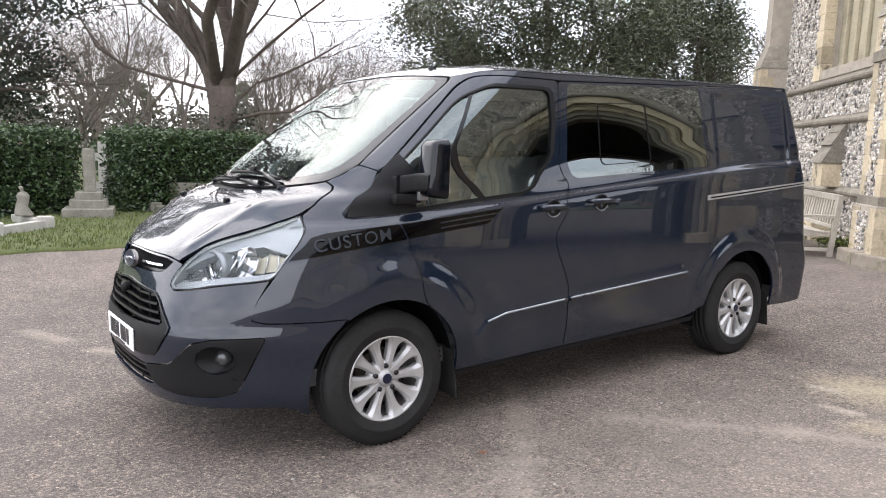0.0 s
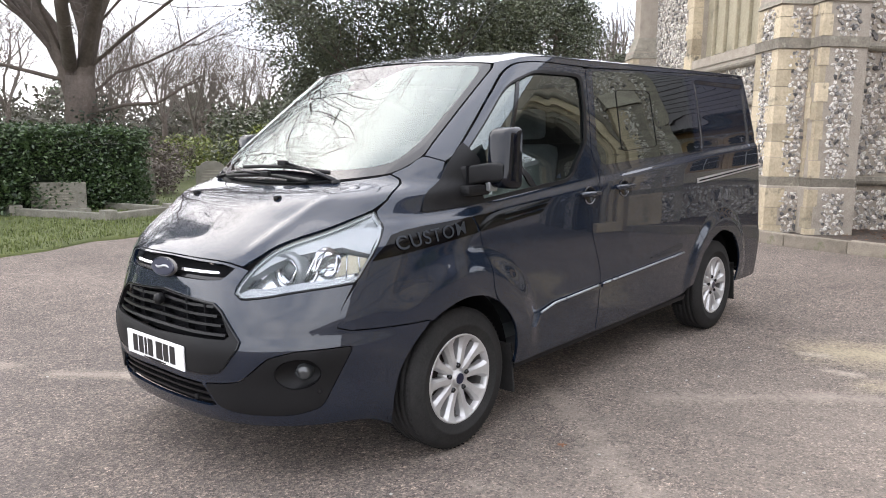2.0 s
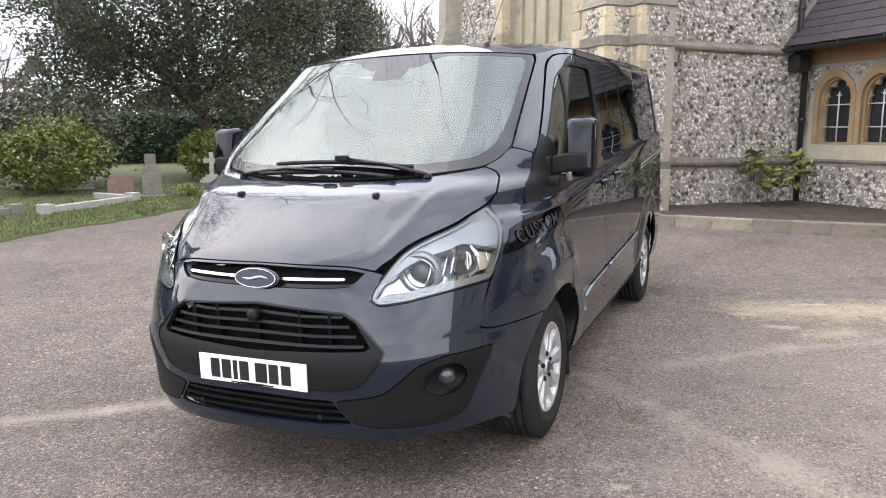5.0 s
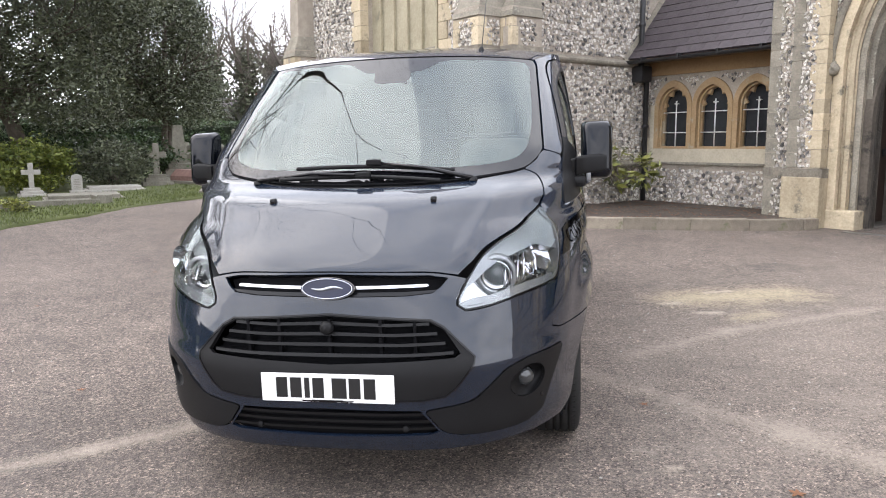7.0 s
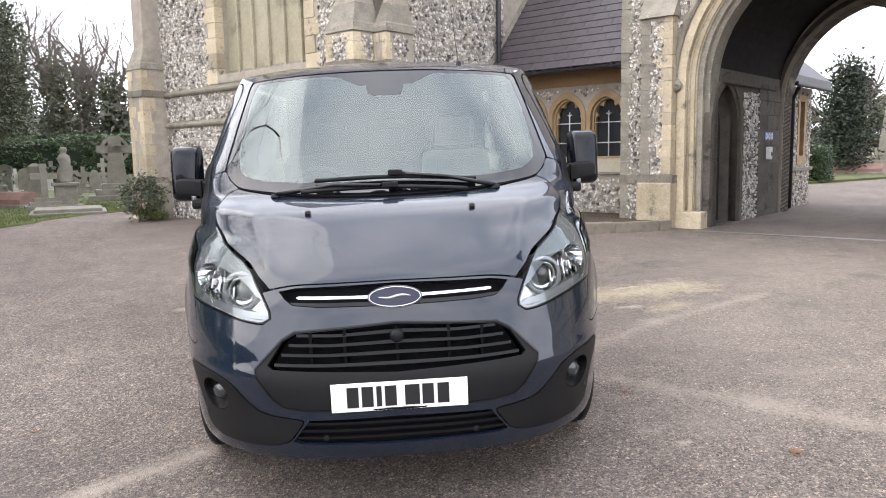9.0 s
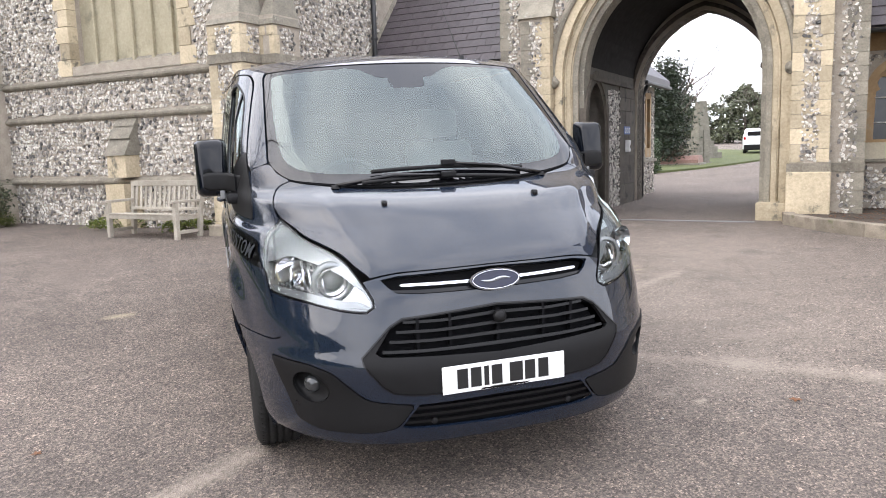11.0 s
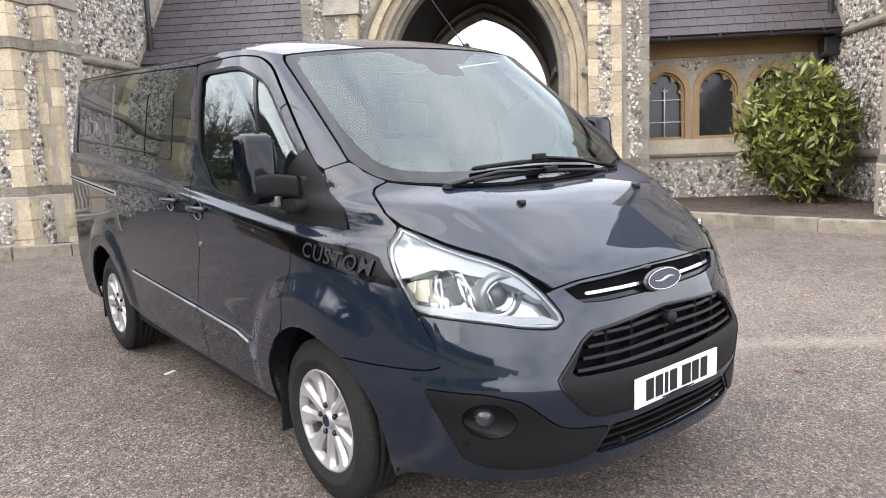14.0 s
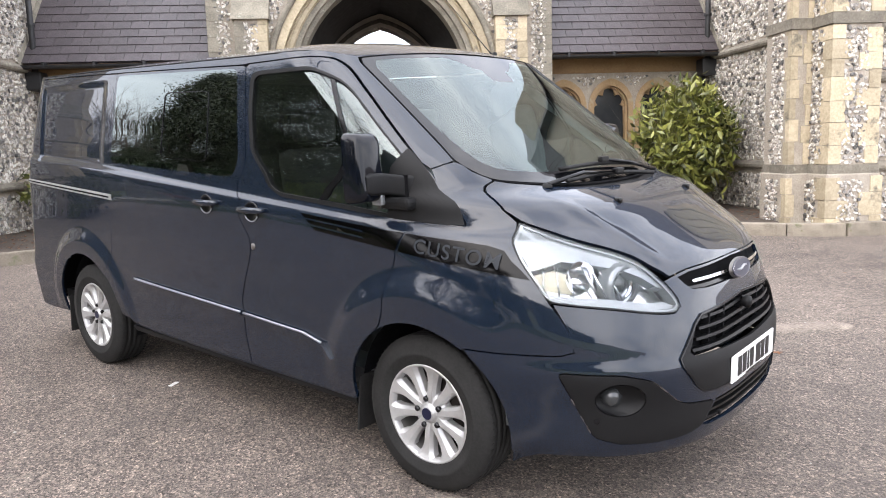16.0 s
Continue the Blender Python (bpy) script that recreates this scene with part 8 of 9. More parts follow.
hedge((-12.9, 1.75), (-13.0, 5.0), 1.62, 1.3, 61, "clipped dark green hedge beside the graves")
hedge((-12.3, -2.6), (-12.75, 0.75), 1.60, 1.3, 62, "clipped dark green hedge beside the path")
hedge((15.6, 22.0), (13.0, 24.6), 1.2, 0.8, 63, "low clipped hedge beyond the arch")
bush(-17.0, 11.6, 2.2, 2.0, 2.7, 71, M["evergreen"], 160, 60, 0.07, "tall dense green bush behind headstones")
bush(-14.9, 10.2, 1.5, 1.2, 1.9, 72, M["bush"], 120, 55, 0.06, "yellow-green bush behind headstones")
bush(-14.3, 15.6, 1.1, 1.0, 1.6, 73, M["bush"], 120, 55, 0.06, "yellow-green bush beside a stone cross")
bush(-12.6, 17.0, 1.1, 0.9, 1.45, 74, M["evergreen"], 110, 50, 0.055, "rounded grey-green bush among tombs")
bush(-16.0, 6.9, 1.0, 0.9, 0.9, 75, M["twig"], 60, 40, 0.05, "dry brown shrub behind a headstone")
bush(-21.0, 8.6, 2.4, 1.8, 1.7, 171, M["twig"], 120, 50, 0.055, "dry brown thicket behind the graves")
bush(-22.5, 12.2, 2.4, 1.8, 1.6, 172, M["bush"], 120, 50, 0.06, "olive-green shrub behind the graves")
bush(-24.0, 5.2, 2.6, 1.8, 1.7, 173, M["evergreen"], 120, 50, 0.06, "dark green shrub beyond the graves")
bush(-18.5, 3.8, 2.0, 1.6, 1.8, 76, M["hedge"], 90, 50, 0.07, "dark green shrub beyond the hedge")
bush(-14.8, 20.0, 2.6, 1.4, 1.7, 77, M["hedge"], 140, 55, 0.07, "dark green shrub under the evergreens")
bush(-5.35, 12.6, 0.45, 0.5, 0.95, 78, M["evergreen"], 70, 40, 0.035, "small olive-leaved shrub at the buttress foot")
bush(-10.6, 10.3, 0.35, 0.3, 0.35, 79, M["laurel"], 24, 26, 0.04, "low leafy plant beside a red gravestone")
bush(*plan(5.0, 8.55), 0.90, 0.72, 2.05, 81, M["laurel"], 300, 18, 0.098, "large yellow-splashed laurel against the corridor", base=0.12, slim=0.28, droop=0.85, stems=14)
bush(*plan(-5.35, 8.7), 0.62, 0.42, 0.80, 82, M["laurel"], 30, 9, 0.09, "thin yellow-green laurel at the down-pipe", base=0.38, slim=0.34, droop=0.4, stems=7)
bush(*plan(-7.2, 5.75), 0.5, 0.14, 0.22, 83, M["bush"], 30, 22, 0.03, "low weeds along the wall foot", base=-0.02)
bush(*plan(-8.9, 5.65), 0.6, 0.14, 0.26, 84, M["bush"], 30, 22, 0.03, "low weeds under the bench", base=-0.02)
bush(*plan(-11.9, 5.3), 0.30, 0.22, 0.42, 85, M["grass"], 20, 30, 0.06, "tuft of dark long grass at the wall", base=-0.05, slim=0.12)
for k, (y0, y1, x0) in enumerate(((24, 40, -30), (40, 62, -40), (-20, -6, -22))):
    hd = hedge((x0, y0), (x0 + 16, y1) if k < 2 else (x0 + 2, y1), 2.4, 2.0, 90 + k, "far dark boundary hedge", 50, 0.075)


# -- gravestones, of a few kinds --
def slab_profile(w, h, top):
    if top == "round":
        return [(-w / 2, 0), (w / 2, 0), (w / 2, h - w / 2 * 0.7)] + [(w / 2 * math.cos(a), h - w / 2 * 0.7 + w / 2 * 0.7 * math.sin(a)) for a in np.linspace(0.2, math.pi - 0.2, 9)] + [(-w / 2, h - w / 2 * 0.7)]
    if top == "shoulder":
        return [(-w / 2, 0), (w / 2, 0), (w / 2, h * 0.84), (w * 0.38, h * 0.86)] + [(w * 0.36 * math.cos(a), h * 0.86 + h * 0.14 * math.sin(a)) for a in np.linspace(0.1, math.pi - 0.1, 8)] + [(-w * 0.38, h * 0.86), (-w / 2, h * 0.84)]
    return [(-w / 2, 0), (w / 2, 0), (w / 2, h), (-w / 2, h)]


def grave(kind, x, y, turn, w, h, material, label, lean=0.0, writing=True):
    g = thing("gravestone" if kind != "cross" else "grave_cross", label, "gravestone", "graves in the churchyard", at=Matrix.Translation((x, y, ground_z(x, y) + 0.02)) @ Matrix.Rotation(radians(turn), 4, "Z") @ Matrix.Rotation(radians(lean), 4, "X"))
    t = 0.10
    if kind in ("round", "shoulder", "square"):
        bm = prism([slab_profile(w, h, kind)], t, lambda a, b, d: (a, d - t / 2, b))
        bmesh.ops.recalc_face_normals(bm, faces=bm.faces)
        bmesh.ops.bevel(bm, geom=[e for e in bm.edges if e.calc_face_angle(0) > 0.6], offset=0.012, segments=2, affect="EDGES")
        part("slab", bm, material, g)
        part("foot", boxed(-w / 2 - 0.06, w / 2 + 0.06, -0.14, 0.14, -0.12, 0.10, bevel=0.012), material, g)
        if writing:
            bm = bmesh.new()
            rr = random.Random(int(x * 100 + y * 10))
            for k in range(6):
                q = w * rr.uniform(0.18, 0.36)
                z = h * (0.72 - 0.085 * k)
                box(bm, -q, q, -t / 2 - 0.003, -t / 2 + 0.001, z, z + h * 0.022)
            part("inscription_bars", bm, M["stone_old"], g)
    elif kind == "cross":
        s = h
        part("shaft", boxed(-0.07 * s, 0.07 * s, -0.05, 0.05, 0.22 * s, s, bevel=0.012), material, g)
        part("arm", boxed(-w / 2, w / 2, -0.048, 0.048, 0.66 * s, 0.80 * s, bevel=0.012), material, g)
        for k in range(3):
            q = w * (0.75 - 0.16 * k)
            part("step", boxed(-q, q, -q * 0.8, q * 0.8, -0.1 + 0.12 * k * s, 0.10 * s + 0.085 * k * s, bevel=0.01), material, g)
    elif kind == "celtic":
        s = h
        bm = bmesh.new()
        vs = [(-0.15 * s, 0.25 * s), (0.15 * s, 0.25 * s), (0.085 * s, 0.98 * s), (-0.085 * s, 0.98 * s)]
        part("shaft", prism([vs], 0.16, lambda a, b, d: (a, d - 0.08, b), bm), material, g)
        part("arm", boxed(-0.27 * s, 0.27 * s, -0.08, 0.08, 0.74 * s, 0.86 * s, bevel=0.015), material, g)
        ring = lathe(bmesh.new(), [(0.21 * s, -0.05), (0.21 * s, 0.05), (0.16 * s, 0.05), (0.16 * s, -0.05), (0.21 * s, -0.05)], 32, "Z", Matrix.Translation((0, 0, 0.80 * s)) @ Matrix.Rotation(radians(90), 4, "X"))
        part("ring", ring, material, g)
        for k, q in enumerate((0.42, 0.32, 0.22)):
            part("step", boxed(-q * s, q * s, -q * s * 0.7, q * s * 0.7, -0.1 + 0.08 * k * s, 0.09 * s + 0.09 * k * s, bevel=0.015), material, g)
    elif kind == "ledger":
        part("slab", boxed(-w / 2, w / 2, -h / 2, h / 2, -0.1, 0.16, bevel=0.02), material, g)
        part("plinth", boxed(-w / 2 - 0.1, w / 2 + 0.1, -h / 2 - 0.1, h / 2 + 0.1, -0.15, 0.08, bevel=0.02), material, g)
    elif kind == "coped":
        bm = prism([[(-w / 2, 0.1), (w / 2, 0.1), (w / 2, 0.26), (w * 0.22, 0.46), (-w * 0.22, 0.46), (-w / 2, 0.26)]], h, lambda a, b, d: (a, d - h / 2, b))
        part("coped_stone", bm, material, g)
        part("plinth", boxed(-w / 2 - 0.1, w / 2 + 0.1, -h / 2 - 0.1, h / 2 + 0.1, -0.1, 0.12, bevel=0.02), M["marker"], g)
    elif kind == "obelisk":
        bm = bmesh.new()
        box(bm, -w * 0.3, w * 0.3, -w * 0.3, w * 0.3, 0.30 * h, h)
        for v in bm.verts:
            if v.co.z > 0.6 * h:
                v.co.x *= 0.55
                v.co.y *= 0.55
        part("shaft", bm, material, g)
        for k, q in enumerate((0.62, 0.5, 0.4)):
            part("step", boxed(-q * w, q * w, -q * w, q * w, -0.1 + 0.1 * k * h, 0.12 * h + 0.1 * k * h, bevel=0.015), material, g)
    return g


GRAVES = (
    ("square", -12.25, 3.15, 78, 0.98, 0.62, "marker", "broad grey headstone on a kerbed plot"),
    ("round", -13.3, 5.35, 62, 0.55, 0.86, "marker", "small round-topped grey headstone"),
    ("shoulder", -14.8, 8.0, 58, 0.82, 0.92, "marker", "grey headstone with shouldered top"),
    ("square", -15.4, 11.1, 62, 1.05, 0.52, "marker_white", "low pale headstone in dry growth"),
    ("shoulder", -12.4, 10.0, 50, 0.58, 0.52, "marker_red", "polished red granite headstone with flowers"),
    ("round", -11.2, 9.80, 45, 0.42, 0.80, "marker", "round-topped grey upright headstone"),
    ("square", -14.1, 12.7, 50, 0.30, 0.95, "marker", "slim grey pillar stone beside a bush"),
    ("cross", -13.3, 14.3, 42, 0.46, 0.92, "marker_white", "small pale stone cross on steps"),
    ("round", -12.6, 15.2, 40, 0.28, 0.55, "marker_white", "small pale headstone among other graves"),
    ("cross", -11.75, 17.9, 36, 0.60, 1.32, "marker", "grey stone cross on three steps"),
    ("celtic", -8.8, 21.0, 22, 0.9, 2.05, "marker", "tall weathered ringed cross on steps"),
    ("cross", -9.35, 17.1, 28, 0.66, 1.25, "marker", "stone cross on a block base"),
    ("ledger", -8.0, 15.3, 22, 1.5, 0.9, "marker", "broad flat ledger stone at the lawn edge"),
    ("coped", -10.8, 18.4, 60, 0.7, 1.5, "marker_red", "coped reddish tombstone among the graves"),
    ("ledger", -11.0, 13.2, 40, 1.6, 0.8, "marker", "low grey kerbed tomb set in grass"),
    ("ledger", -12.0, 16.0, 40, 1.4, 0.7, "marker_white", "low pale tomb slab in grass"),
    ("obelisk", -12.3, 20.3, 30, 0.9, 1.9, "marker", "grey obelisk among the graves"),
    ("square", -15.6, 2.6, 70, 0.5, 1.1, "marker", "narrow headstone seen between hedges"),
    ("cross", -16.6, 2.2, 70, 0.55, 1.4, "marker_white", "white cross seen between hedges"),
    ("celtic", -19.0, 7.2, 60, 0.8, 1.8, "marker", "ringed cross beyond the dry shrub"),
    ("obelisk", 25.0, 32.0, 0, 1.3, 3.2, "marker", "tall pedestal monument beyond the arch"),
    ("coped", 19.6, 26.2, 40, 1.0, 2.0, "marker_red", "brick-red chest tomb beyond the arch"),
    ("cross", 18.7, 27.4, 10, 0.6, 1.3, "marker", "stone cross beyond the arch"),
    ("square", 16.0, 24.6, 0, 0.5, 1.2, "marker", "upright headstone beyond the arch"),
    ("square", 21.4, 26.6, 0, 0.32, 1.6, "marker", "slim pillar stone beyond the arch"),
    ("square", 15.2, 22.9, 0, 0.32, 0.75, "marker_white", "white marker post at the lawn edge"),
)
for kind, x, y, turn, w, h, mt, label in GRAVES:
    grave(kind, x, y, turn, w, h, M[mt], label, random.Random(int(x * 7)).uniform(-2, 2))
rg = random.Random(5)
for k in range(46):
    x, y = rg.uniform(-19, -5.5), rg.uniform(22.5, 36)
    grave(rg.choice(("cross", "round", "shoulder", "cross", "square")), x, y, rg.uniform(5, 40), rg.uniform(0.4, 0.65), rg.uniform(0.7, 1.35), M[rg.choice(("marker", "marker_white", "marker"))], "far weathered grave marker", rg.uniform(-4, 4), False)

# the pedestal monument, a headless draped figure and the plot kerbs
mon = thing("pedestal_monument", "grey stepped pedestal carrying a worn stone shaft", "monument", at=Matrix.Translation((-11.6, 0.95, -0.09)) @ Matrix.Rotation(radians(75), 4, "Z"))
for k, (q, z0, z1) in enumerate(((0.44, -0.1, 0.20), (0.32, 0.18, 0.36), (0.23, 0.34, 0.50))):
    part("step", boxed(-q, q, -q, q, z0, z1, bevel=0.02), M["marker"], mon)
bm = boxed(-0.105, 0.105, -0.09, 0.09, 0.48, 1.32, bevel=0.03)
for v in bm.verts:
    v.co.x += 0.05 * math.sin(v.co.z * 5)
part("shaft", bm, M["marker"], mon)


def figure(name, label, x, y, z, h, w):
    """A worn garden or grave figure as one plain draped shape."""
    prof = [(0.0, 0.0), (0.50, 0.0), (0.52, 0.08), (0.40, 0.30), (0.36, 0.52), (0.42, 0.66), (0.36, 0.76), (0.16, 0.82), (0.19, 0.88), (0.20, 0.94), (0.10, 1.0), (0.0, 1.0)]
    bm = lathe(bmesh.new(), [(r * w, t * h) for r, t in prof], 18)
    for v in bm.verts:
        v.co += Vector((noise.noise(v.co * 5), noise.noise(v.co * 5 + Vector((7, 0, 0))), 0)) * w * 0.28
    ob = part(name, bm, M["marker"], None, label, True)
    ob.matrix_world = Matrix.Translation((x, y, z))
    return tagged(ob, category="statue")


figure("statue", "weathered stone statue on a grave plinth", -9.0, 17.6, 0.86, 0.98, 0.42)
pl = thing("statue_plinth", "square stone plinth under a statue", "plinth", at=Matrix.Translation((-9.0, 17.6, 0.1)) @ Matrix.Rotation(radians(25), 4, "Z"))
part("base", boxed(-0.42, 0.42, -0.42, 0.42, -0.1, 0.16, bevel=0.02), M["marker"], pl)
part("die", boxed(-0.28, 0.28, -0.28, 0.28, 0.15, 0.70, bevel=0.02), M["marker"], pl)
part("cap", boxed(-0.34, 0.34, -0.34, 0.34, 0.68, 0.77, bevel=0.02), M["marker"], pl)
figure("statuette", "small brown stone garden figure on a grave kerb", -10.35, -0.30, 0.10, 0.50, 0.26)


def plot(corners, material, label, h=0.13):
    g = thing("plot_kerb", label, "grave kerb", "grave kerbs")
    for a, b in zip(corners, corners[1:]):
        a, b = Vector(a), Vector(b)
        d = (b - a).normalized()
        ob = part("kerb", boxed(-0.06, (b - a).length + 0.06, -0.07, 0.07, -0.12, h, bevel=0.015), material, g)
        c = (a + b) / 2
        ob.matrix_world = Matrix.Translation((a.x, a.y, ground_z(c.x, c.y) + 0.045)) @ Matrix.Rotation(math.atan2(d.y, d.x), 4, "Z")
    for c in corners[:-1]:
        ob = part("corner_block", boxed(-0.12, 0.12, -0.12, 0.12, -0.12, h + 0.06, bevel=0.02), material, g)
        ob.matrix_world = Matrix.Translation((c[0], c[1], ground_z(*c) + 0.045))
    return g


plot([(-12.3, 2.35), (-10.3, 3.25), (-10.9, 4.75), (-12.9, 4.1)], M["marker"], "grey stone grave kerb with corner blocks")
plot([(-11.0, 5.05), (-11.2, 6.3), (-13.0, 6.1)], M["marker"], "long grey stone grave kerb")
plot([(-10.6, 6.5), (-11.1, 9.1), (-12.5, 9.4)], M["marker_white"], "pale stone grave kerb")
plot([(-10.2, -1.3), (-8.95, -0.85), (-9.8, -0.05), (-10.9, -0.35)], M["marker_white"], "white grave kerb with moss")
plot([(-11.4, 10.8), (-9.7, 12.1), (-10.6, 13.0)], M["marker"], "low stone grave kerb")

# -- bench --
bench = thing("garden_bench", "weathered silver-grey slatted wooden bench by the wall", "bench", at=CHURCH @ Matrix.Translation((-7.20, 4.72, 0.095)))
BL = 0.76
for x in (-BL, BL):
    part("leg", boxed(x - 0.035, x + 0.035, 0.0, 0.07, 0, 0.60, bevel=0.006), M["bench_wood"], bench)
    bm = boxed(x - 0.035, x + 0.035, 0.46, 0.53, 0, 0.92, bevel=0.006)
    for v in bm.verts:
        v.co.y += 0.16 * max(v.co.z - 0.42, 0)
    part("leg", bm, M["bench_wood"], bench)
    bm = boxed(x - 0.035, x + 0.035, -0.04, 0.52, 0.60, 0.64, bevel=0.008)
    for v in bm.verts:
        v.co.z += 0.03 * math.sin(3.1 * v.co.y / 0.5)
    part("armrest", bm, M["bench_wood"], bench)
    part("side_rail", boxed(x - 0.02, x + 0.02, 0.07, 0.47, 0.12, 0.17, bevel=0.004), M["bench_wood"], bench)
    part("side_rail", boxed(x - 0.022, x + 0.022, 0.07, 0.47, 0.33, 0.41, bevel=0.004), M["bench_wood"], bench)
for k in range(5):
    part("seat_slat", boxed(-BL - 0.03, BL + 0.03, 0.0 + 0.092 * k, 0.075 + 0.092 * k, 0.41 - 0.008 * k, 0.432 - 0.008 * k, bevel=0.005), M["bench_wood"], bench)
part("front_rail", boxed(-BL, BL, 0.01, 0.045, 0.34, 0.41, bevel=0.004), M["bench_wood"], bench)
part("top_rail", boxed(-BL, BL, 0.535, 0.575, 0.84, 0.93, bevel=0.008), M["bench_wood"], bench)
part("lower_rail", boxed(-BL, BL, 0.485, 0.52, 0.45, 0.50, bevel=0.006), M["bench_wood"], bench)
for k in range(13):
    x = -BL + 0.10 + k * (2 * BL - 0.2) / 12
    bm = boxed(x - 0.026, x + 0.026, 0.495, 0.512, 0.49, 0.85, bevel=0.003)
    for v in bm.verts:
        v.co.y += 0.14 * (v.co.z - 0.49)
    part("back_slat", bm, M["bench_wood"], bench)


# -- vehicles parked beyond the arch --
def far_car(x, y, turn, prof, wide, material, label, glass_lo, glass_hi, name):
    z = ground_z(x, y)
    c = thing(name, label, "car", "vehicles beyond the arch", at=Matrix.Translation((x, y, z)) @ Matrix.Rotation(radians(turn), 4, "Z"))
    bm = prism([rounded(prof, 0.12, 4)], wide, lambda a, b, d: (d - wide / 2, a, b))
    for v in bm.verts:
        v.co.x *= 1 - 0.20 * max(v.co.z - glass_lo, 0)
    bmesh.ops.recalc_face_normals(bm, faces=bm.faces)
    bmesh.ops.bevel(bm, geom=[e for e in bm.edges if e.calc_face_angle(0) > 0.9], offset=0.06, segments=3, affect="EDGES")
    part("body", bm, material, c)
    ends = min(p[0] for p in prof)
    part("rear_window", boxed(-wide * 0.36, wide * 0.36, ends - 0.005 + 0.16, ends + 0.25, glass_lo + 0.06, glass_hi - 0.12, bevel=0.03), M["gloss_black"], c)
    for s in (-1, 1):
        part("tail_light", boxed(*sorted((s * wide * 0.40, s * wide * 0.475)), ends - 0.012 + 0.05, ends + 0.2, glass_lo - 0.16, glass_lo + 0.02, bevel=0.02), M["red_lens"], c)
        part("side_window", boxed(*sorted((s * wide * 0.40, s * (wide * 0.5 - 0.035))), ends + 0.5, ends + 2.6, glass_lo + 0.06, glass_hi - 0.14, bevel=0.02), M["gloss_black"], c)
        for yy in (ends + 0.8, ends + 3.4):
            w = part("wheel", lathe(bmesh.new(), [(0.0, -0.1), (0.30, -0.1), (0.34, -0.07), (0.34, 0.07), (0.30, 0.1), (0.0, 0.1)], 24, "X", Matrix.Translation((s * (wide / 2 - 0.10), yy, 0.34))), M["rubber"], c)
            part("rim", lathe(bmesh.new(), [(0.0, s * 0.105), (0.2, s * 0.105), (0.22, s * 0.09)], 20, "X", Matrix.Translation((s * (wide / 2 - 0.10), yy, 0.34))), M["alloy"], w)
    part("rear_plate", boxed(-0.26, 0.26, ends - 0.012, ends + 0.05, 0.74, 0.85), M["plate_white"], c)
    part("bumper", boxed(-wide * 0.46, wide * 0.46, ends - 0.04, ends + 0.3, 0.28, 0.62, bevel=0.06), M["black_plastic"], c)
    return c


SUV = [(-2.2, 0.30), (2.2, 0.30), (2.3, 0.75), (1.4, 1.02), (0.7, 1.55), (-1.6, 1.62), (-2.15, 1.10), (-2.25, 0.7)]
BOX = [(-2.4, 0.35), (2.4, 0.35), (2.45, 1.0), (1.6, 1.2), (1.1, 2.0), (-2.35, 2.05), (-2.4, 1.0)]
far_car(32.9, 36.7, -41, SUV, 1.85, M["car_white"], "white off-roader parked at the roadside", 1.08, 1.55, "parked_car")
far_car(39.5, 42.9, -41, BOX, 1.95, M["car_white"], "white van parked beyond the off-roader", 1.2, 1.95, "parked_van")
# lawns beyond the arch
def lawn_patch(name, loop, label):
    bm = prism([[(a, b) for a, b in loop]], 0.18, lambda a, b, d: (a, b, ground_z(a, b) - 0.1 + d))
    return tagged(part(name, bm, M["grass_soil"], None, label), category="grass", kind="structure")


lawn_patch("lawn_beyond", [(13.2, 21.0), (15.6, 21.9), (18.2, 23.0), (21.0, 24.6), (26, 28.0), (36, 35), (40, 60), (5, 60), (8, 26)], "grass with graves beyond the arch")
lawn_patch("lawn_beyond_right", [(22, 17.5), (30, 22), (50, 34), (70, 30), (40, 5), (25, 6)], "grass beyond the arch")
for k in range(9):
    a = radians(28 + 5.5 * k)
    x, y = math.cos(a) * (88 + 6 * (k % 3)), math.sin(a) * (88 + 6 * (k % 3))
    evergreen(x, y, 5.2 + 1.2 * (k % 3), 0.2, 7.5, 200 + k, 190, 90, 0.20, M["evergreen"], "far rounded evergreen on the skyline", name="far_tree")
for k in range(14):
    a = radians(100 + 8.5 * k)
    x, y = math.cos(a) * (76 + 8 * (k % 3)), math.sin(a) * (76 + 8 * (k % 3))
    evergreen(x, y, 5.5 + 2.0 * (k % 3), 0.3, 6.5, 230 + k, 90, 50, 0.26, M["hedge"], "far dark tree on the skyline", name="far_tree")


# hazy winter woods that close the churchyard behind the graves
rw = np.random.default_rng(77)
wood = []
for a in np.arange(92, 196, 0.55):
    dist = 52 + 9 * noise.noise((a * 0.11, 3, 0)) + rw.uniform(-3, 3)
    x, y = math.cos(radians(a)) * dist, math.sin(radians(a)) * dist
    tall = 3.6 + 2.0 * noise.noise((a * 0.23, 0, 5)) + rw.uniform(-0.5, 0.5)
    wood += [(x + rw.normal(0, 0.8), y + rw.normal(0, 0.8), ground_z(x, y) + tall * rw.uniform(0.03, 1.0) ** 0.8) for _ in range(12)]
q, sz = leaf_cloud(wood, (0.7, 0.7, 0.5), 12, 0.30, 78, slim=0.34, droop=-0.3)
tagged(fast_mesh("far_woods", q, sz, M["far_wood"], None, "hazy brown-green winter woods behind the graves"), category="woods", kind="stuff")


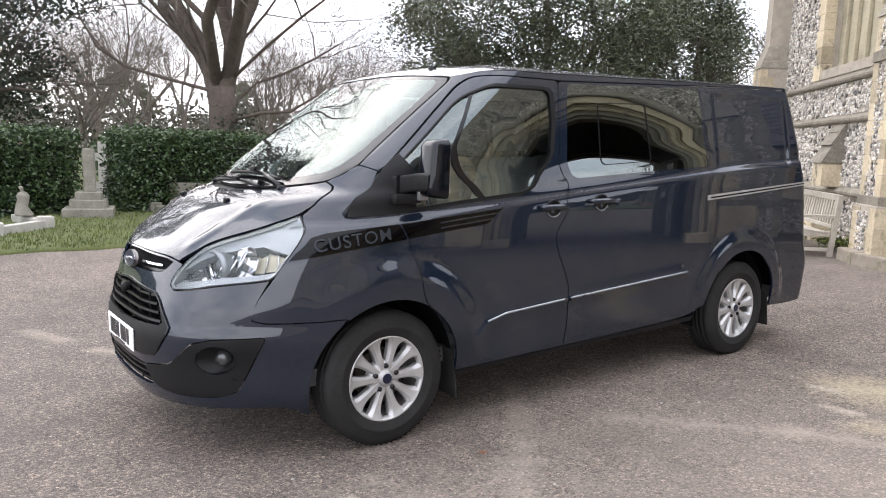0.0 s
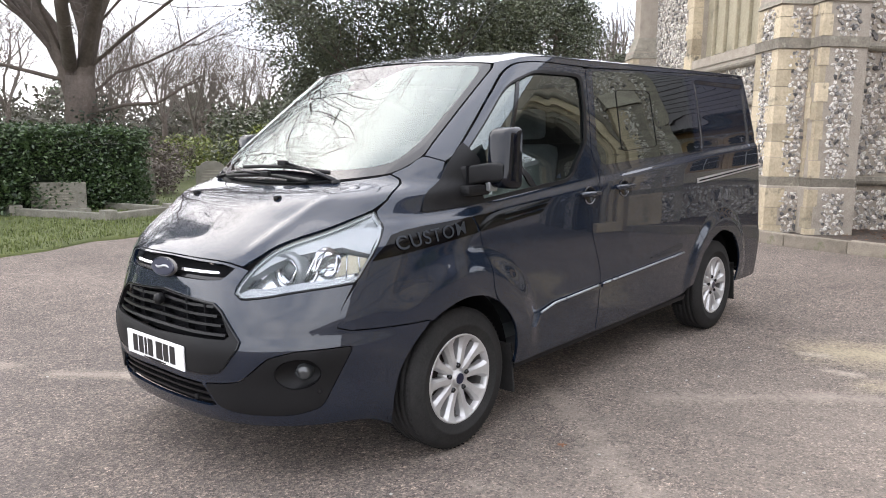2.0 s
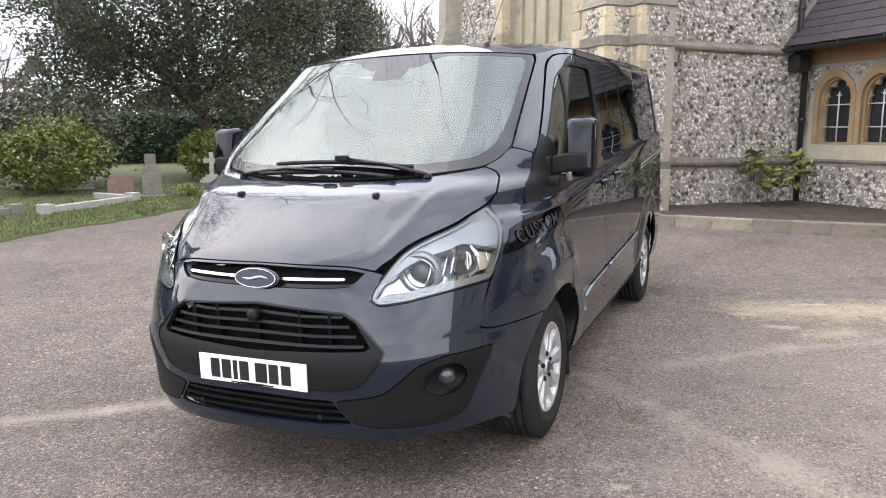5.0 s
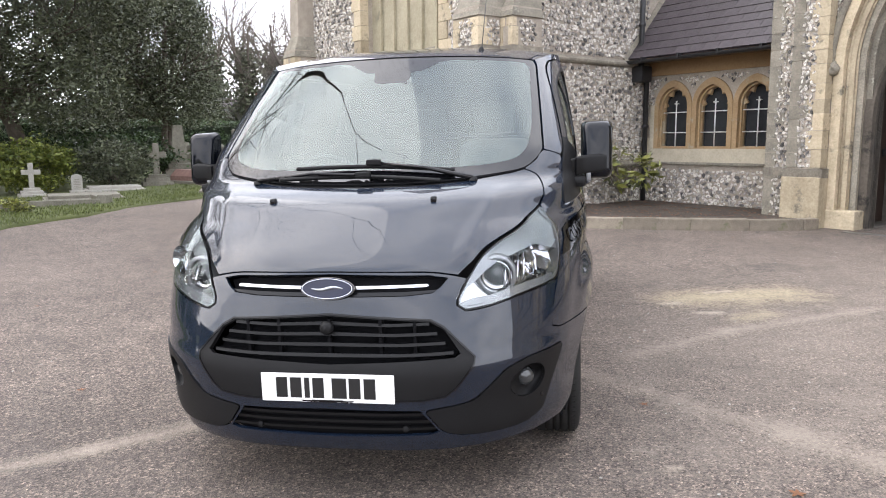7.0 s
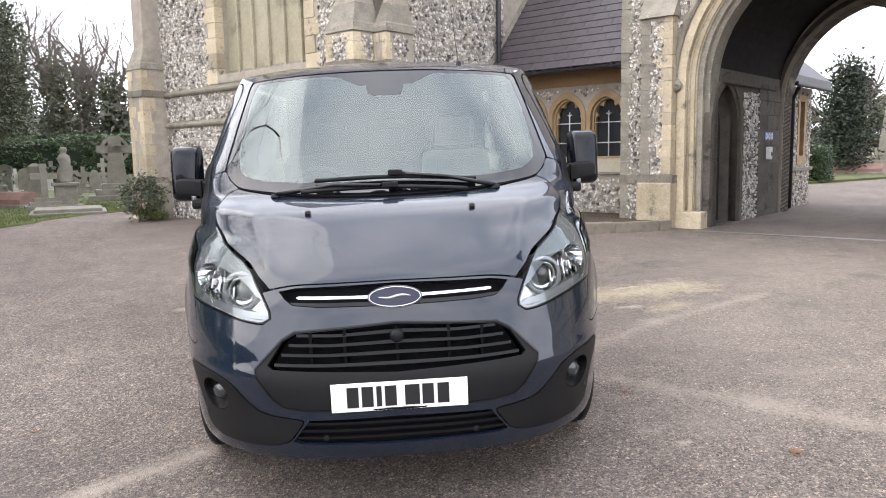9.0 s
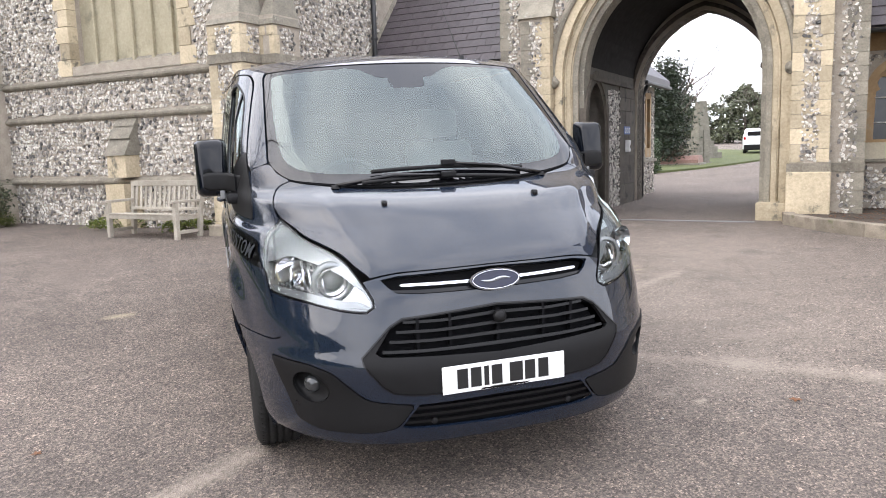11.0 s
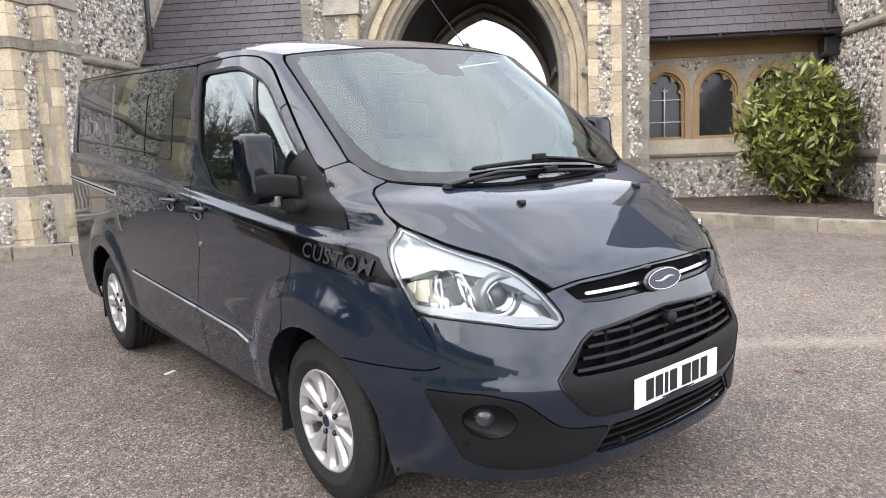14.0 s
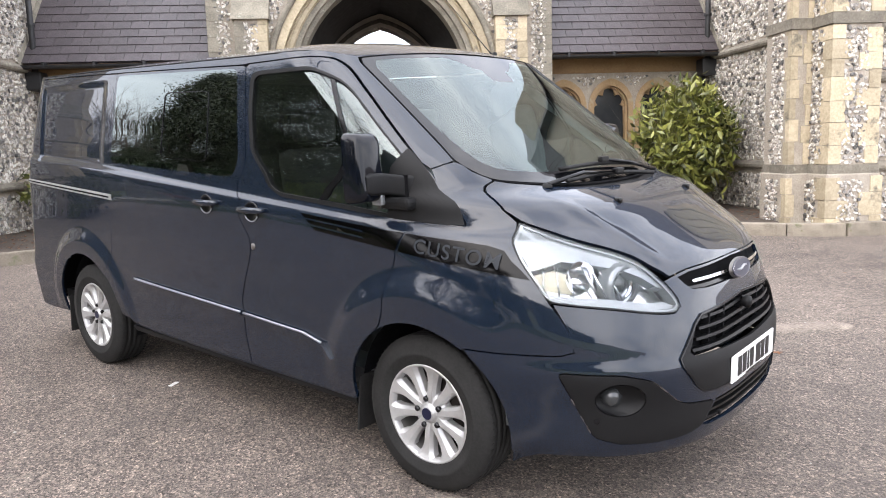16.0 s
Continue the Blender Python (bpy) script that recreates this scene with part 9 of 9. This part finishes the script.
# -- houses far off --
def house(x, y, turn, w, d, h, roof, material, label, drop=0.0, cover="far_tiles"):
    z = ground_z(x, y) - drop
    g = thing("house", label, "house", "far houses", at=Matrix.Translation((x, y, z)) @ Matrix.Rotation(radians(turn), 4, "Z"))
    part("wall", boxed(-w / 2, w / 2, -d / 2, d / 2, -0.2, h), material, g)
    bm = prism([[(-d / 2 - 0.4, h), (d / 2 + 0.4, h), (0, h + roof)]], w + 0.6, lambda a, b, t: (t - w / 2 - 0.3, a, b))
    rf = part("roof", bm, M[cover], g)
    part("chimney", boxed(w * 0.3, w * 0.3 + 0.7, -0.5, 0.5, h + roof * 0.6, h + roof + 1.1), M["brick"], rf)
    n = max(2, int(w / 2.6))
    for k in range(n):
        x0 = -w / 2 + (k + 0.5) * w / n
        for zz in (0.9, 3.4):
            if zz + 1.3 < h:
                wn_ = part("window", boxed(x0 - 0.65, x0 + 0.65, -d / 2 - 0.04, -d / 2 + 0.1, zz, zz + 1.3), M["white_paint"], g)
                for q in (-1, 1):
                    part("pane", boxed(x0 + q * 0.31 - 0.27, x0 + q * 0.31 + 0.27, -d / 2 - 0.05, -d / 2 - 0.03, zz + 0.07, zz + 1.23), M["lead_glass"], wn_)
    return g


house(-67.6, 33.0, 62, 16, 8, 4.6, 3.0, M["brick"], "far red-brick terrace with tiled roof", 5.0)
house(-62.0, 44.0, 58, 12, 8, 4.6, 3.0, M["brick"], "far red-brick house with tiled roof", 5.0)
house(-35.5, 74.0, 25, 9, 8, 5.2, 4.2, M["brick"], "far brick house with a steep grey roof", 4.0, "slate")

# -- litter on the tarmac --
r6 = random.Random(17)
cv, cf = [], []
for _ in range(420):
    x, y = r6.uniform(-5, 6), r6.uniform(-3.6, 6)
    if abs(x) < 1.0 and -1.0 < y < 3.9:
        continue
    b_ = r6.uniform(0.004, 0.011)
    n = len(cv)
    z = ground_z(x, y)
    for a in range(5):
        t = a * 2 * math.pi / 5 + r6.uniform(-0.4, 0.4)
        cv.append((x + b_ * math.cos(t), y + b_ * math.sin(t), z - 0.001))
    cv.append((x + r6.uniform(-0.3, 0.3) * b_, y, z + b_ * r6.uniform(0.4, 0.8)))
    cf += [(n + a, n + (a + 1) % 5, n + 5) for a in range(5)]
tagged(raw("stone_chips", cv, cf, M["marker_white"], None, "small pale stone chips strewn on tarmac"), category="gravel", kind="stuff")
chip = part("paper_scrap", boxed(-0.04, 0.04, -0.013, 0.013, 0, 0.004), M["plate_white"], None, "scrap of white paper on the tarmac")
chip.matrix_world = Matrix.Translation((-0.878, 2.13, ground_z(-0.878, 2.13) + 0.001)) @ Matrix.Rotation(0.5, 4, "Z")
tagged(chip, category="litter")
r5 = random.Random(8)
for k in range(34):
    x, y = (1.80, -0.62) if k == 0 else (r5.uniform(-6, 8), r5.uniform(-4, 8))
    if abs(x) < 1.1 and -1.2 < y < 4:
        continue
    bm = bmesh.new()
    lobes = [(0.024 * (1 + 0.5 * math.cos(5 * a)) * math.cos(a), 0.024 * (1 + 0.5 * math.cos(5 * a)) * math.sin(a)) for a in np.linspace(0, 2 * math.pi, 20, endpoint=False)]
    prism([lobes], 0.0015, lambda a, b, d: (a, b, d + 6 * a * b + 0.004), bm)
    lf_ = part("dead_leaf", bm, M["leaf_litter"], None, "curled brown dead leaf on the tarmac")
    sc = 1.0 if k == 0 else r5.uniform(0.4, 0.8)
    lf_.matrix_world = Matrix.Translation((x, y, ground_z(x, y) + 0.002)) @ Matrix.Rotation(r5.uniform(0, 6), 4, "Z") @ Matrix.Scale(sc, 4)
    tagged(lf_, category="leaf", group="fallen leaves")
stick = rod("twig", [(0.50, 1.56, ground_z(0.5, 1.56) + 0.008), (0.62, 1.50, ground_z(0.62, 1.5) + 0.012), (0.74, 1.50, ground_z(0.74, 1.5) + 0.006)], 0.006, M["twig"], None, "thin fallen twig under the van", 5)
tagged(stick, category="twig")
